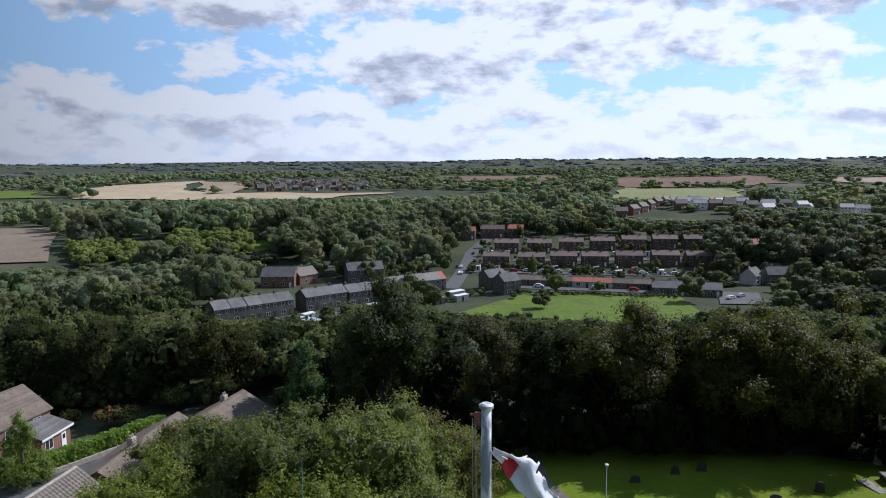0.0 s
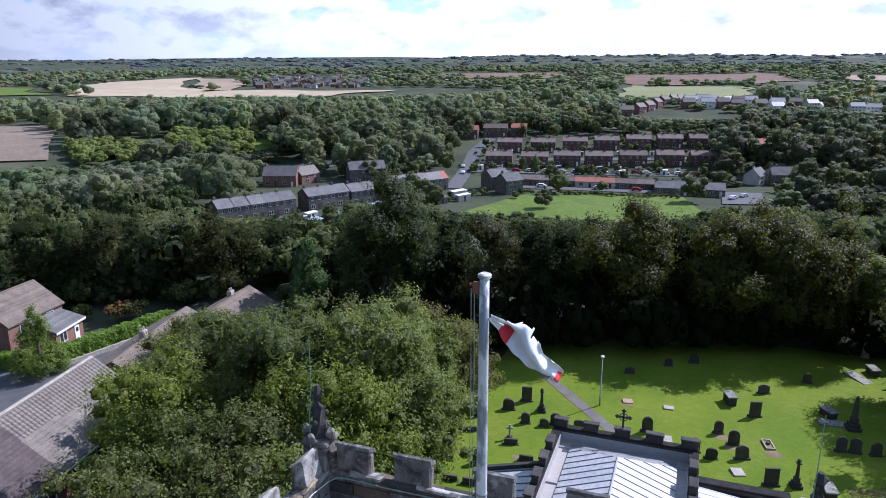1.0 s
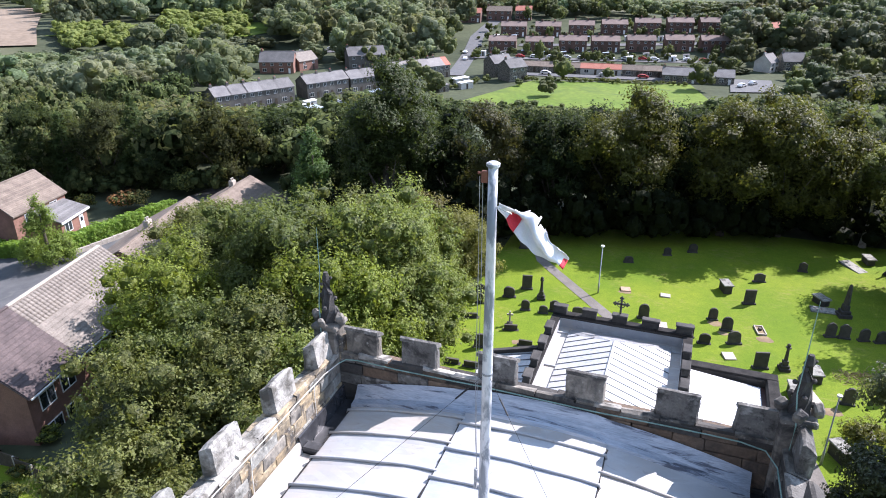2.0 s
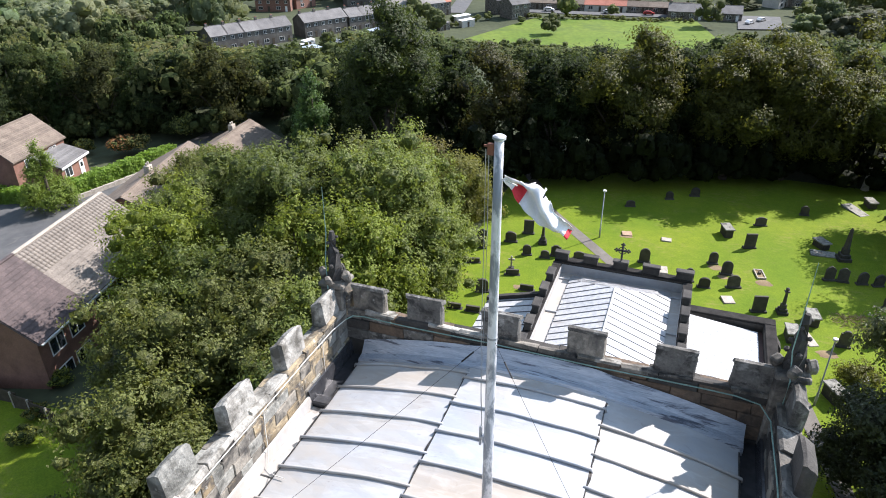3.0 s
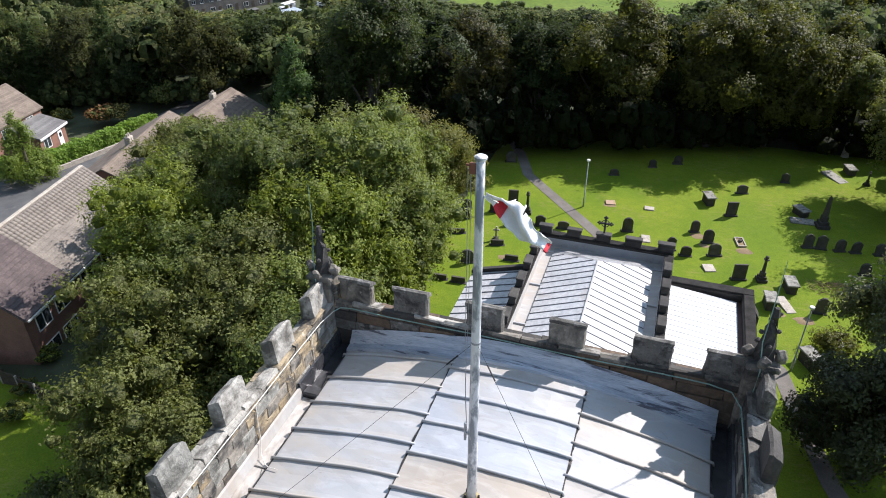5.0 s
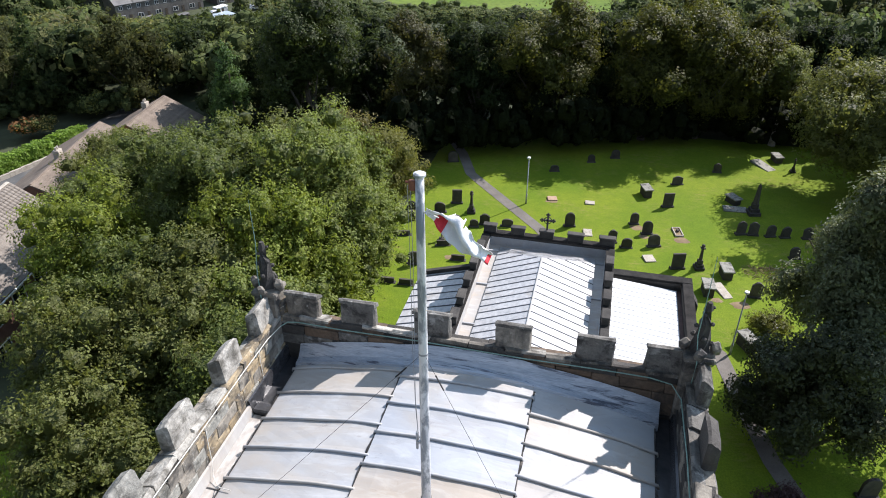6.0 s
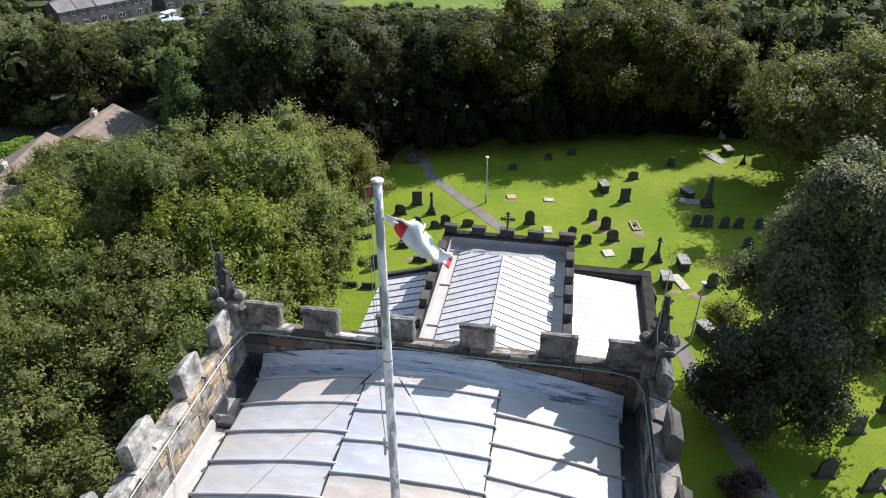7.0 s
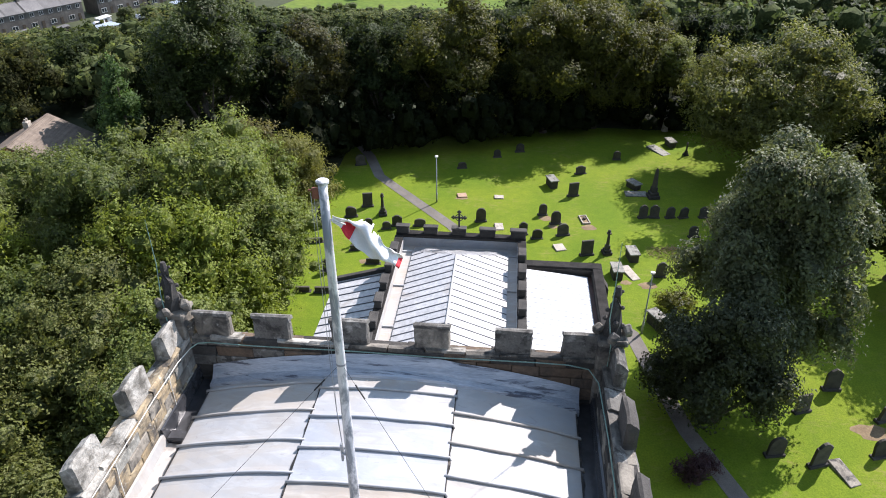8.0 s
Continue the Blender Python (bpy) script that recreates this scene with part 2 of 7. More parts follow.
STONE_LICHEN = surface("grey_lichened_stone", (0.25, 0.245, 0.215), (0.36, 0.35, 0.31), 2.2, 20, 0.9, 0.9, stain=(0.10, 0.098, 0.085), stain_scale=2.2, stain_at=(0.46, 0.62), vary=0.2, fleck=(0.42, 0.41, 0.36), fleck_scale=10.0, fleck_at=(0.58, 0.66))
STONE_SPOT = surface("lichen_spotted_stone", (0.115, 0.108, 0.096), (0.20, 0.19, 0.17), 3.0, 22, 0.9, 1.0, stain=(0.36, 0.35, 0.32), stain_scale=4.0, stain_at=(0.55, 0.68), vary=0.25, fleck=(0.030, 0.028, 0.026), fleck_scale=3.2, fleck_at=(0.50, 0.62))
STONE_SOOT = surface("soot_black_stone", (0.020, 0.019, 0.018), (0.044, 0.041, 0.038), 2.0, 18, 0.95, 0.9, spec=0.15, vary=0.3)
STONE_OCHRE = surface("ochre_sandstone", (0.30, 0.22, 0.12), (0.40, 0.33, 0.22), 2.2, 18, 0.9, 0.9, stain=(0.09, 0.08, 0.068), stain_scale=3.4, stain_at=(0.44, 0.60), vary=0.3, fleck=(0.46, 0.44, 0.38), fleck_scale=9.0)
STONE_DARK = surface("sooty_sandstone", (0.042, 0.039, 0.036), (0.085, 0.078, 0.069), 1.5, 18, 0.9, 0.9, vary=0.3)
GRAVE = surface("dark_gravestone", (0.055, 0.05, 0.045), (0.10, 0.09, 0.075), 2.0, 20, 0.85, 0.5, vary=0.4)
GRAVE_PALE = surface("pale_gravestone", (0.34, 0.30, 0.25), (0.45, 0.41, 0.35), 2.5, 20, 0.85, 0.5, stain=(0.2, 0.18, 0.14), stain_scale=3)
GRAVE_RED = surface("reddish_slab", (0.32, 0.20, 0.13), (0.42, 0.30, 0.21), 2.5, 18, 0.85, 0.5)
EARTH = surface("bare_earth", (0.16, 0.11, 0.065), (0.24, 0.18, 0.10), 1.2, 9, 0.95, 0.8)


def lead(name):
    """Old lead: grey patina, pale bloom, warm stains down the slope, dark specks, its own tint for each sheet."""
    m = bpy.data.materials.new(name)
    m.use_nodes = True
    n = Net(m.node_tree)
    pos = n.add("ShaderNodeNewGeometry").outputs["Position"]
    ran = n.add("ShaderNodeObjectInfo").outputs["Random"]
    own = n.add("ShaderNodeVectorMath", {0: pos, 1: n.vec("MULTIPLY", n.add("ShaderNodeCombineXYZ", {0: ran, 1: ran, 2: ran}).outputs[0], (30, 17, 9))}, operation="ADD").outputs[0]
    col = n.mix(n.ramp(n.noise(own, 1.0, 6.0, 0.6, 0.3), [(0.30, 0.0), (0.70, 1.0)]), c4((0.345, 0.352, 0.368)), c4((0.425, 0.422, 0.420)))
    warm = n.ramp(n.noise(n.vec("MULTIPLY", own, (0.6, 1.2, 1)), 1.0, 7.0, 0.64, 0.6), [(0.42, 0.0), (0.66, 0.85)])
    col = n.mix(warm, col, c4((0.40, 0.362, 0.318)))
    bloom = n.ramp(n.noise(n.vec("MULTIPLY", own, (0.8, 2.6, 1)), 1.4, 8.0, 0.66, 0.8), [(0.50, 0.0), (0.74, 0.85)])
    col = n.mix(bloom, col, c4((0.50, 0.505, 0.51)))
    dirt = n.ramp(n.noise(n.vec("MULTIPLY", own, (0.8, 1.6, 1)), 3.2, 10.0, 0.72, 0.8), [(0.60, 0.0), (0.72, 0.65)])
    col = n.mix(dirt, col, c4((0.22, 0.20, 0.185)))
    col = n.mix(1.0, col, n.ramp(ran, [(0.0, (0.86, 0.92, 1.0)), (0.3, (0.97, 1.0, 1.03)), (0.55, (1.0, 0.985, 0.95)), (0.8, (0.93, 0.87, 0.79)), (1.0, (1.03, 1.02, 1.0))]), "MULTIPLY")
    grain = n.noise(pos, 9.0, 6.0, 0.7)
    rgh = n.math("ADD", n.math("MULTIPLY", grain, 0.3), 0.5)
    relief = n.add("ShaderNodeBump", {"Strength": 0.25, "Distance": 0.008, "Height": grain}).outputs[0]
    p = n.add("ShaderNodeBsdfPrincipled", {"Base Color": col, "Roughness": rgh, "Metallic": 0.1, "Specular IOR Level": 0.35, "Normal": relief})
    n.tree.links.new(p.outputs[0], n.add("ShaderNodeOutputMaterial").inputs[0])
    return m


LEAD = lead("lead_sheet")
LEAD_STAINED = surface("stained_gutter_lead", (0.42, 0.39, 0.355), (0.53, 0.51, 0.485), 1.4, 10, 0.6, 0.3, 0.1, 0.4, stain=(0.24, 0.205, 0.17), stain_scale=1.8, stain_at=(0.52, 0.68), stretch=(1, 0.5, 1), depth=0.008)
# blue base colour stands for sky reflected in the upstand; dark streaks on top
LEAD_SKY_TINT = surface("sky_tinted_lead", (0.33, 0.375, 0.44), (0.50, 0.53, 0.58), 1.1, 8, 0.42, 0.2, 0.3, 0.6, stain=(0.10, 0.11, 0.14), stain_scale=1.0, stain_at=(0.55, 0.62), stretch=(0.7, 9.0, 9.0), depth=0.008)
LEAD_DIRT = surface("dirty_lap", (0.035, 0.036, 0.04), (0.09, 0.085, 0.08), 3.0, 20, 0.8, 0.4, stain=(0.2, 0.18, 0.16), stain_scale=4.0)
STONE_BROWN = surface("rust_brown_sandstone", (0.15, 0.105, 0.072), (0.23, 0.165, 0.115), 1.8, 16, 0.9, 0.9, stain=(0.06, 0.05, 0.042), stain_scale=1.8, stain_at=(0.48, 0.66), vary=0.3)
SEAM_DARK = surface("dark_standing_seam", (0.10, 0.105, 0.115), (0.165, 0.167, 0.175), 2.0, 12, 0.7, 0.2, 0.2, 0.3)
# wet lead; its near-black also holds corner shade, grey-blue patches a painted reflection
LEAD_WET_SHADE = surface("wet_shaded_gutter_lead", (0.035, 0.037, 0.042), (0.07, 0.07, 0.075), 1.5, 9, 0.22, 0.1, 0.2, 0.6, stain=(0.22, 0.23, 0.26), stain_scale=1.3, stain_at=(0.63, 0.72), depth=0.005)
ZINC = surface("standing_seam_steel", (0.46, 0.465, 0.475), (0.56, 0.56, 0.565), 0.5, 5, 0.6, 0.08, 0.12, 0.4, stain=(0.40, 0.375, 0.35), stain_scale=0.5, vary=0.08, depth=0.004)
# near-white base colour holds the sun's glare on the aisle's metal roof
GLARE_ROOF = surface("sun_glare_sheet_roof", (0.58, 0.59, 0.60), (0.64, 0.645, 0.65), 0.5, 5, 0.6, 0.05, 0.1, 0.4, depth=0.004)
POLE_PAINT = surface("flaking_pole_paint", (0.62, 0.63, 0.64), (0.74, 0.74, 0.74), 2.0, 25, 0.5, 0.4, 0.2, 0.5, stain=(0.26, 0.28, 0.30), stain_scale=6.0, stain_at=(0.48, 0.57), stretch=(1, 1, 0.35), depth=0.004)
IRON = surface("dark_iron", (0.03, 0.03, 0.032), (0.06, 0.058, 0.055), 3, 20, 0.6, 0.3, 0.5)
GALV = surface("grey_steel", (0.28, 0.30, 0.32), (0.38, 0.39, 0.40), 2, 20, 0.5, 0.2, 0.5)
COPPER = surface("verdigris_copper", (0.16, 0.27, 0.23), (0.26, 0.38, 0.33), 4, 20, 0.7, 0.3, 0.2)
ROPE = surface("pale_rope", (0.62, 0.60, 0.55), (0.74, 0.72, 0.66), 6, 40, 0.9, 0.3)
CLOTH = surface("white_flag_cloth", (0.78, 0.77, 0.78), (0.84, 0.83, 0.84), 2, 60, 0.85, 0.2)
CLOTH_RED = surface("red_flag_cloth", (0.62, 0.035, 0.05), (0.72, 0.06, 0.08), 2, 60, 0.85, 0.2)
BRICK = surface("red_brick", (0.20, 0.105, 0.077), (0.27, 0.145, 0.108), 1.5, 14, 0.9, 0.5, vary=0.2)
BRICK_BROWN = surface("brown_brick", (0.12, 0.072, 0.056), (0.18, 0.108, 0.085), 0.4, 5, 0.9, 0.4, vary=0.3)
RENDERED = surface("pale_render", (0.55, 0.52, 0.47), (0.66, 0.63, 0.58), 0.5, 6, 0.9, 0.3, vary=0.3)
TILE = surface("brown_concrete_tile", (0.150, 0.118, 0.093), (0.225, 0.180, 0.141), 1.0, 8, 0.85, 0.6, vary=0.25)
TILE_PALE = surface("pale_concrete_tile", (0.18, 0.156, 0.133), (0.25, 0.218, 0.185), 1.0, 8, 0.85, 0.6, vary=0.2)
TILE_PURPLE = surface("purple_brown_tile", (0.075, 0.058, 0.057), (0.120, 0.092, 0.088), 1.0, 8, 0.85, 0.6, vary=0.2)
SLATE = surface("grey_slate", (0.15, 0.145, 0.142), (0.22, 0.212, 0.205), 0.4, 5, 0.85, 0.4, spec=0.2, vary=0.25)
TILE_RED = surface("red_tile", (0.33, 0.12, 0.08), (0.42, 0.17, 0.12), 0.4, 5, 0.85, 0.4, vary=0.2)
WHITE = surface("white_paint", (0.74, 0.74, 0.73), (0.82, 0.82, 0.80), 2, 20, 0.5, 0.1)
DARK_WOOD = surface("dark_timber", (0.05, 0.038, 0.028), (0.09, 0.07, 0.05), 3, 20, 0.85, 0.5)
CAR_PAINTS = [surface("car_paint_" + k, c, tuple(v * 1.1 for v in c), 1, 6, 0.3, 0.0, 0.3, 0.6) for k, c in (("silver", (0.5, 0.51, 0.52)), ("white", (0.75, 0.75, 0.75)), ("dark", (0.03, 0.035, 0.045)), ("red", (0.35, 0.03, 0.03)))]
PANE = glass("window_glass")
RUBBER = surface("rubber", (0.02, 0.02, 0.02), (0.03, 0.03, 0.03), 3, 20, 0.8, 0.2)


# ---- mesh helpers ----
def mesh_of(name, bm, material, smooth=False):
    bmesh.ops.recalc_face_normals(bm, faces=bm.faces)
    me = bpy.data.meshes.new(name)
    bm.to_mesh(me)
    bm.free()
    for mt in (material if isinstance(material, (list, tuple)) else [material]):
        me.materials.append(mt)
    if smooth:
        me.polygons.foreach_set("use_smooth", [True] * len(me.polygons))
    return me


def part(name, bm, material, parent=None, label="", smooth=False, m=None):
    ob = new(name, mesh_of(name, bm, material, smooth))
    if m is not None:
        ob.matrix_basis = m
    if parent is not None:
        ob.parent = parent
    if label:
        tagged(ob, label)
    return ob


def shared(name, me, parent, m):
    """One more piece on a mesh that others use too."""
    ob = new(name, me)
    ob.matrix_basis = m
    ob.parent = parent
    return ob


def thing(name, m, label, category, group="", kind=""):
    ob = new(name)
    ob.matrix_basis = m
    return tagged(ob, label, category, group, kind)


def box(bm, x0, x1, y0, y1, z0, z1, bevel=0.0, rng=None, rough=0.0, index=0):
    """A block, its edges worn by bevel and its corners moved by up to rough."""
    vs = [bm.verts.new((x, y, z)) for z in (z0, z1) for y in (y0, y1) for x in (x0, x1)]
    fs = [bm.faces.new([vs[i] for i in q]) for q in ((0, 2, 3, 1), (4, 5, 7, 6), (0, 1, 5, 4), (2, 6, 7, 3), (0, 4, 6, 2), (1, 3, 7, 5))]
    for f in fs:
        f.material_index = index
    if rough and rng:
        for v in vs:
            v.co += Vector([rng.uniform(-rough, rough) for _ in range(3)])
    if bevel:
        bmesh.ops.bevel(bm, geom=list({e for f in fs for e in f.edges}), offset=bevel, segments=1, affect="EDGES")
    return bm


def prism(bm, outline, y0, y1, index=0):
    """An outline in x and z, drawn out along y."""
    a = [bm.verts.new((x, y0, z)) for x, z in outline]
    b = [bm.verts.new((x, y1, z)) for x, z in outline]
    k = len(outline)
    fs = [bm.faces.new(a), bm.faces.new(b[::-1])] + [bm.faces.new((a[i], b[i], b[(i + 1) % k], a[(i + 1) % k])) for i in range(k)]
    for f in fs:
        f.material_index = index
    return bm


def tube(bm, pts, radii, sides=8, cap=True):
    """A round bar along points; radii: one, or one a point."""
    pts = [Vector(p) for p in pts]
    radii = [radii] * len(pts) if isinstance(radii, (int, float)) else radii
    rings = []
    for i, p in enumerate(pts):
        d = (pts[min(i + 1, len(pts) - 1)] - pts[max(i - 1, 0)]).normalized()
        q = d.to_track_quat("Z", "Y")
        rings.append([bm.verts.new(p + q @ Vector((math.cos(a) * radii[i], math.sin(a) * radii[i], 0))) for a in [2 * math.pi * k / sides for k in range(sides)]])
    for r, s in zip(rings, rings[1:]):
        for k in range(sides):
            bm.faces.new((r[k], r[(k + 1) % sides], s[(k + 1) % sides], s[k]))
    if cap:
        bm.faces.new(rings[0][::-1])
        bm.faces.new(rings[-1])
    return bm


def quads_mesh(name, verts, quads, material, tints=None, smooth=False):
    me = bpy.data.meshes.new(name)
    me.vertices.add(len(verts))
    me.vertices.foreach_set("co", np.asarray(verts, np.float32).ravel())
    me.loops.add(quads.size)
    me.loops.foreach_set("vertex_index", quads.astype(np.int32).ravel())
    me.polygons.add(len(quads))
    me.polygons.foreach_set("loop_start", np.arange(len(quads), dtype=np.int32) * quads.shape[1])
    if tints is not None:
        at = me.attributes.new("tint", "FLOAT_COLOR", "POINT")
        at.data.foreach_set("color", np.concatenate([tints, np.ones((len(tints), 1))], 1).astype(np.float32).ravel())
    me.materials.append(material)
    me.update(calc_edges=True)
    if smooth:
        me.polygons.foreach_set("use_smooth", [True] * len(me.polygons))
    return me


# ---- ground ----
FALL_D = [0, 8, 60, 90, 140, 270, 360, 540, 840, 1000, 1140, 1500, 1740, 2440, 3900, 4800]
FALL_Z = [0, -0.7, -6.5, -13, -24, -24, -15, -22, -30, -27, -22, -14, -10, 0, 26, 34]


def ground_z(x, y):
    """The land: a level churchyard on a hill, a valley round it, farmland rising to far hills."""
    x, y = np.asarray(x, float), np.asarray(y, float)
    dx = np.maximum(np.maximum(-15 - x, x - 60), 0)
    dy = np.maximum(np.maximum(-60 - y, y - 64), 0)
    d = np.hypot(dx, dy)
    z = np.interp(d, FALL_D, FALL_Z)
    roll = np.sin(x / 310 + 1.3) * np.cos(y / 420 + 0.4) * 5 + np.sin(x / 900 + y / 1300) * 9
    far = np.sin(x / 520 + 0.7) * 7 + np.sin(x / 170 + 2.0) * 3 + 17 * np.clip((x + 1900) / 1500, 0, 1)
    knoll = 13 * np.exp(-(((x - 15) / 170) ** 2) - ((y - 660) / 95) ** 2)
    return z + knoll + roll * np.clip((d - 900) / 1200, 0, 1) + far * np.clip((d - 2600) / 1200, 0, 1)


def gz(x, y):
    return float(ground_z(x, y))


def build_ground():
    near = np.concatenate([-np.geomspace(4900, 160, 70), np.linspace(-150, 150, 76), np.geomspace(160, 4900, 70)])
    xs, ys = near, near[near > -700]
    gx, gy = np.meshgrid(xs, ys, indexing="ij")
    z = ground_z(gx, gy)
    v = np.stack([gx, gy, z], -1).reshape(-1, 3)
    i = np.arange(gx.size).reshape(gx.shape)
    q = np.stack([i[:-1, :-1], i[1:, :-1], i[1:, 1:], i[:-1, 1:]], -1).reshape(-1, 4)
    me = quads_mesh("ground", v, q, GRASS, smooth=True)
    me.materials.append(LAND)
    c = v[q].mean(1)
    inside = (c[:, 0] > -15) & (c[:, 0] < 62) & (c[:, 1] > -62) & (c[:, 1] < 66)
    me.polygons.foreach_set("material_index", np.where(inside, 0, 1).astype(np.int32))
    tagged(new("ground", me), "mown churchyard lawn and rough grassland running to far hills", "ground", kind="structure")


build_ground()


def patch(name, corners, material, label, category, lift=0.3, step=22):
    """A sheet of field or paving laid over the land between four corners."""
    (ax, ay), (bx, by), (cx, cy), (dx, dy) = corners
    far = max(abs(ay), abs(cy)) > 500
    u, v = np.meshgrid(np.linspace(0, 1, step), np.linspace(0, 1, step), indexing="ij")
    x = ax * (1 - u) * (1 - v) + bx * u * (1 - v) + cx * u * v + dx * (1 - u) * v
    y = ay * (1 - u) * (1 - v) + by * u * (1 - v) + cy * u * v + dy * (1 - u) * v
    if far:
        x = x + 14 * np.sin(y / 61 + ax) + 9 * np.sin(y / 23 + x / 37)
        y = y + 16 * np.sin(x / 57 + ay) + 10 * np.sin(x / 21 + 1)
    p = np.stack([x, y, ground_z(x, y) + lift], -1).reshape(-1, 3)
    i = np.arange(x.size).reshape(x.shape)
    q = np.stack([i[:-1, :-1], i[1:, :-1], i[1:, 1:], i[:-1, 1:]], -1).reshape(-1, 4)
    return tagged(new(name, quads_mesh(name, p, q, material)), label, category, kind="structure")


def ribbon(name, pts, width, material, label, category, lift=0.05):
    """A strip of road or path along points in the plan."""
    dense = []
    for (ax, ay), (bx, by) in zip(pts, pts[1:]):
        k = max(2, int(math.hypot(bx - ax, by - ay) / 4))
        dense += [(ax + (bx - ax) * i / k, ay + (by - ay) * i / k) for i in range(k)]
    dense.append(pts[-1])
    bm, last = bmesh.new(), None
    for i, (x, y) in enumerate(dense):
        a, b = dense[max(i - 1, 0)], dense[min(i + 1, len(dense) - 1)]
        d = Vector((b[0] - a[0], b[1] - a[1])).normalized() * width / 2
        row = [bm.verts.new((px, py, gz(px, py) + lift)) for px, py in ((x - d.y, y + d.x), (x + d.y, y - d.x))]
        if last:
            bm.faces.new((last[0], last[1], row[1], row[0]))
        last = row
    return tagged(part(name, bm, material), label, category, kind="structure")


# ---- fields, roads and paths ----
FIELDS = [
    [(-1056, 918), (-862, 797), (-674, 835), (-1068, 1276)],
    [(-1055, 1280), (-768, 953), (-698, 986), (-909, 1235)],
    [(-746, 925), (-674, 835), (-518, 957), (-490, 1093)],
    [(-537, 389), (-307, 219), (-287, 239), (-482, 418)],
    [(-846, 1694), (-725, 1453), (-466, 1345), (-289, 1219)],
    [(-660, 1679), (-440, 1375), (-271, 1550), (-338, 1767)],
    [(-351, 1359), (-304, 1283), (-266, 1424), (-311, 1496)],
    [(-177, 1644), (-134, 1301), (184, 1477), (126, 1790)],
    [(-138, 1286), (-110, 1037), (49, 1087), (68, 1332)],
    [(230, 1349), (219, 1234), (281, 1248), (307, 1365)],
    [(-1153, 845), (-996, 729), (-894, 776), (-1024, 879)],
    [(260, 1500), (520, 1560), (520, 1750), (250, 1700)],
]


def build_land():
    soil = surface("dry_soil", (0.20, 0.158, 0.118), (0.255, 0.202, 0.15), 0.02, 0.4, 0.9, 0.2, spec=0.1)
    dry = surface("dry_pasture", (0.17, 0.18, 0.06), (0.22, 0.22, 0.08), 0.01, 0.2, 0.9, 0.2)
    looks = ((STUBBLE_PALE, "pale harvested cornfield beyond the woods"), (STUBBLE, "tan stubble field behind a hedge"), (STUBBLE_PALE, "pale strip of harvested corn"), (soil, "bare tan field beside woodland"),
             (STUBBLE, "tan stubble field on the far slope"), (PLOUGH, "brown field on the far slope"), (MEADOW, "bright green field on the far slope"), (PLOUGH, "wide brown field on the hillside"),
             (dry, "dry olive pasture below the brown field"), (MEADOW, "green field on the far hillside"), (MEADOW, "strip of green pasture"), (STUBBLE, "tan field on the far hillside"))
    for corners, (mat, label) in zip(FIELDS, looks):
        patch("field", corners, mat, label, "field", 1.5 if abs(corners[0][1]) > 500 else 0.8)
    patch("field", [(-220, 690), (-170, 690), (-165, 760), (-215, 770)], MEADOW, "small bright paddock among trees", "field", 1)
    patch("meadow", [(-78, 206), (12, 222), (-2, 274), (-60, 262)], MEADOW, "bright green valley meadow with rough edges", "meadow", 0.25)
    patch("meadow", [(-300, 255), (-225, 290), (-205, 340), (-262, 330)], MEADOW, "overgrown pale green clearing", "meadow", 0.4)
    ribbon("road", [(-92, 262), (-96, 282), (-111, 352), (-113, 392)], 7.0, ASPHALT, "grey valley road climbing between houses", "road", 0.3)
    ribbon("road", [(-205, 262), (-182, 286), (-160, 305)], 7.0, ASPHALT, "grey road passing behind houses", "road", 0.3)
    ribbon("road", [(-75, 274), (-5, 282), (10, 285)], 6.0, ASPHALT, "grey lane in front of low cottages", "road", 0.3)
    patch("yard", [(-104, 305), (6, 327), (6, 333), (-104, 311)], ASPHALT, "grey back lane between estate houses", "lane", 0.3)
    patch("yard", [(-86, 340), (10, 366), (10, 371), (-86, 345)], ASPHALT, "grey estate road between houses", "lane", 0.3)
    patch("car_park", [(12, 264), (27, 268), (27, 292), (12, 290)], ASPHALT, "grey car park behind the trees", "car park", 0.4)
    ribbon("path", [(-13.2, 59.0), (-11.5, 56.1), (-9.8, 51.8), (-8.2, 49.9), (-2.3, 43.1), (3.5, 34.8), (8.6, 32.2), (10.5, 30.3), (11.3, 26.5), (12.4, 22.0), (14.4, 17.0), (17.5, 11.0)], 0.98, surface("path_tarmac", (0.125, 0.112, 0.098), (0.18, 0.165, 0.148), 0.8, 20, 0.9, 0.4), "narrow grey tarmac path across the churchyard", "path", 0.02)
    patch("street", [(-80, 28), (-52, 26), (-57, 45), (-80, 46)], ASPHALT, "grey cul-de-sac between houses", "street", 0.06)
    ribbon("street", [(-57.5, 36), (-58.5, 48), (-58, 60), (-57, 70)], 9.0, ASPHALT, "grey drive beside a low wall", "street", 0.05)
    patch("garden_lawn", [(-44, -6), (-20, -6), (-24, 16), (-40, 17)], GRASS, "small green garden lawn beside the fence", "lawn", 0.03)


build_land()

# ---- church tower ----
TOP, SILL, GUTTER = 21.27, 20.80, 19.82
WEST, EAST, FAR, NEAR = 3.54, 3.50, 3.05, -3.45          # inner faces of the parapet: -x, +x, +y and -y
RIDGE = 20.36


def roof_z(x):
    return RIDGE - 0.042 * x * x


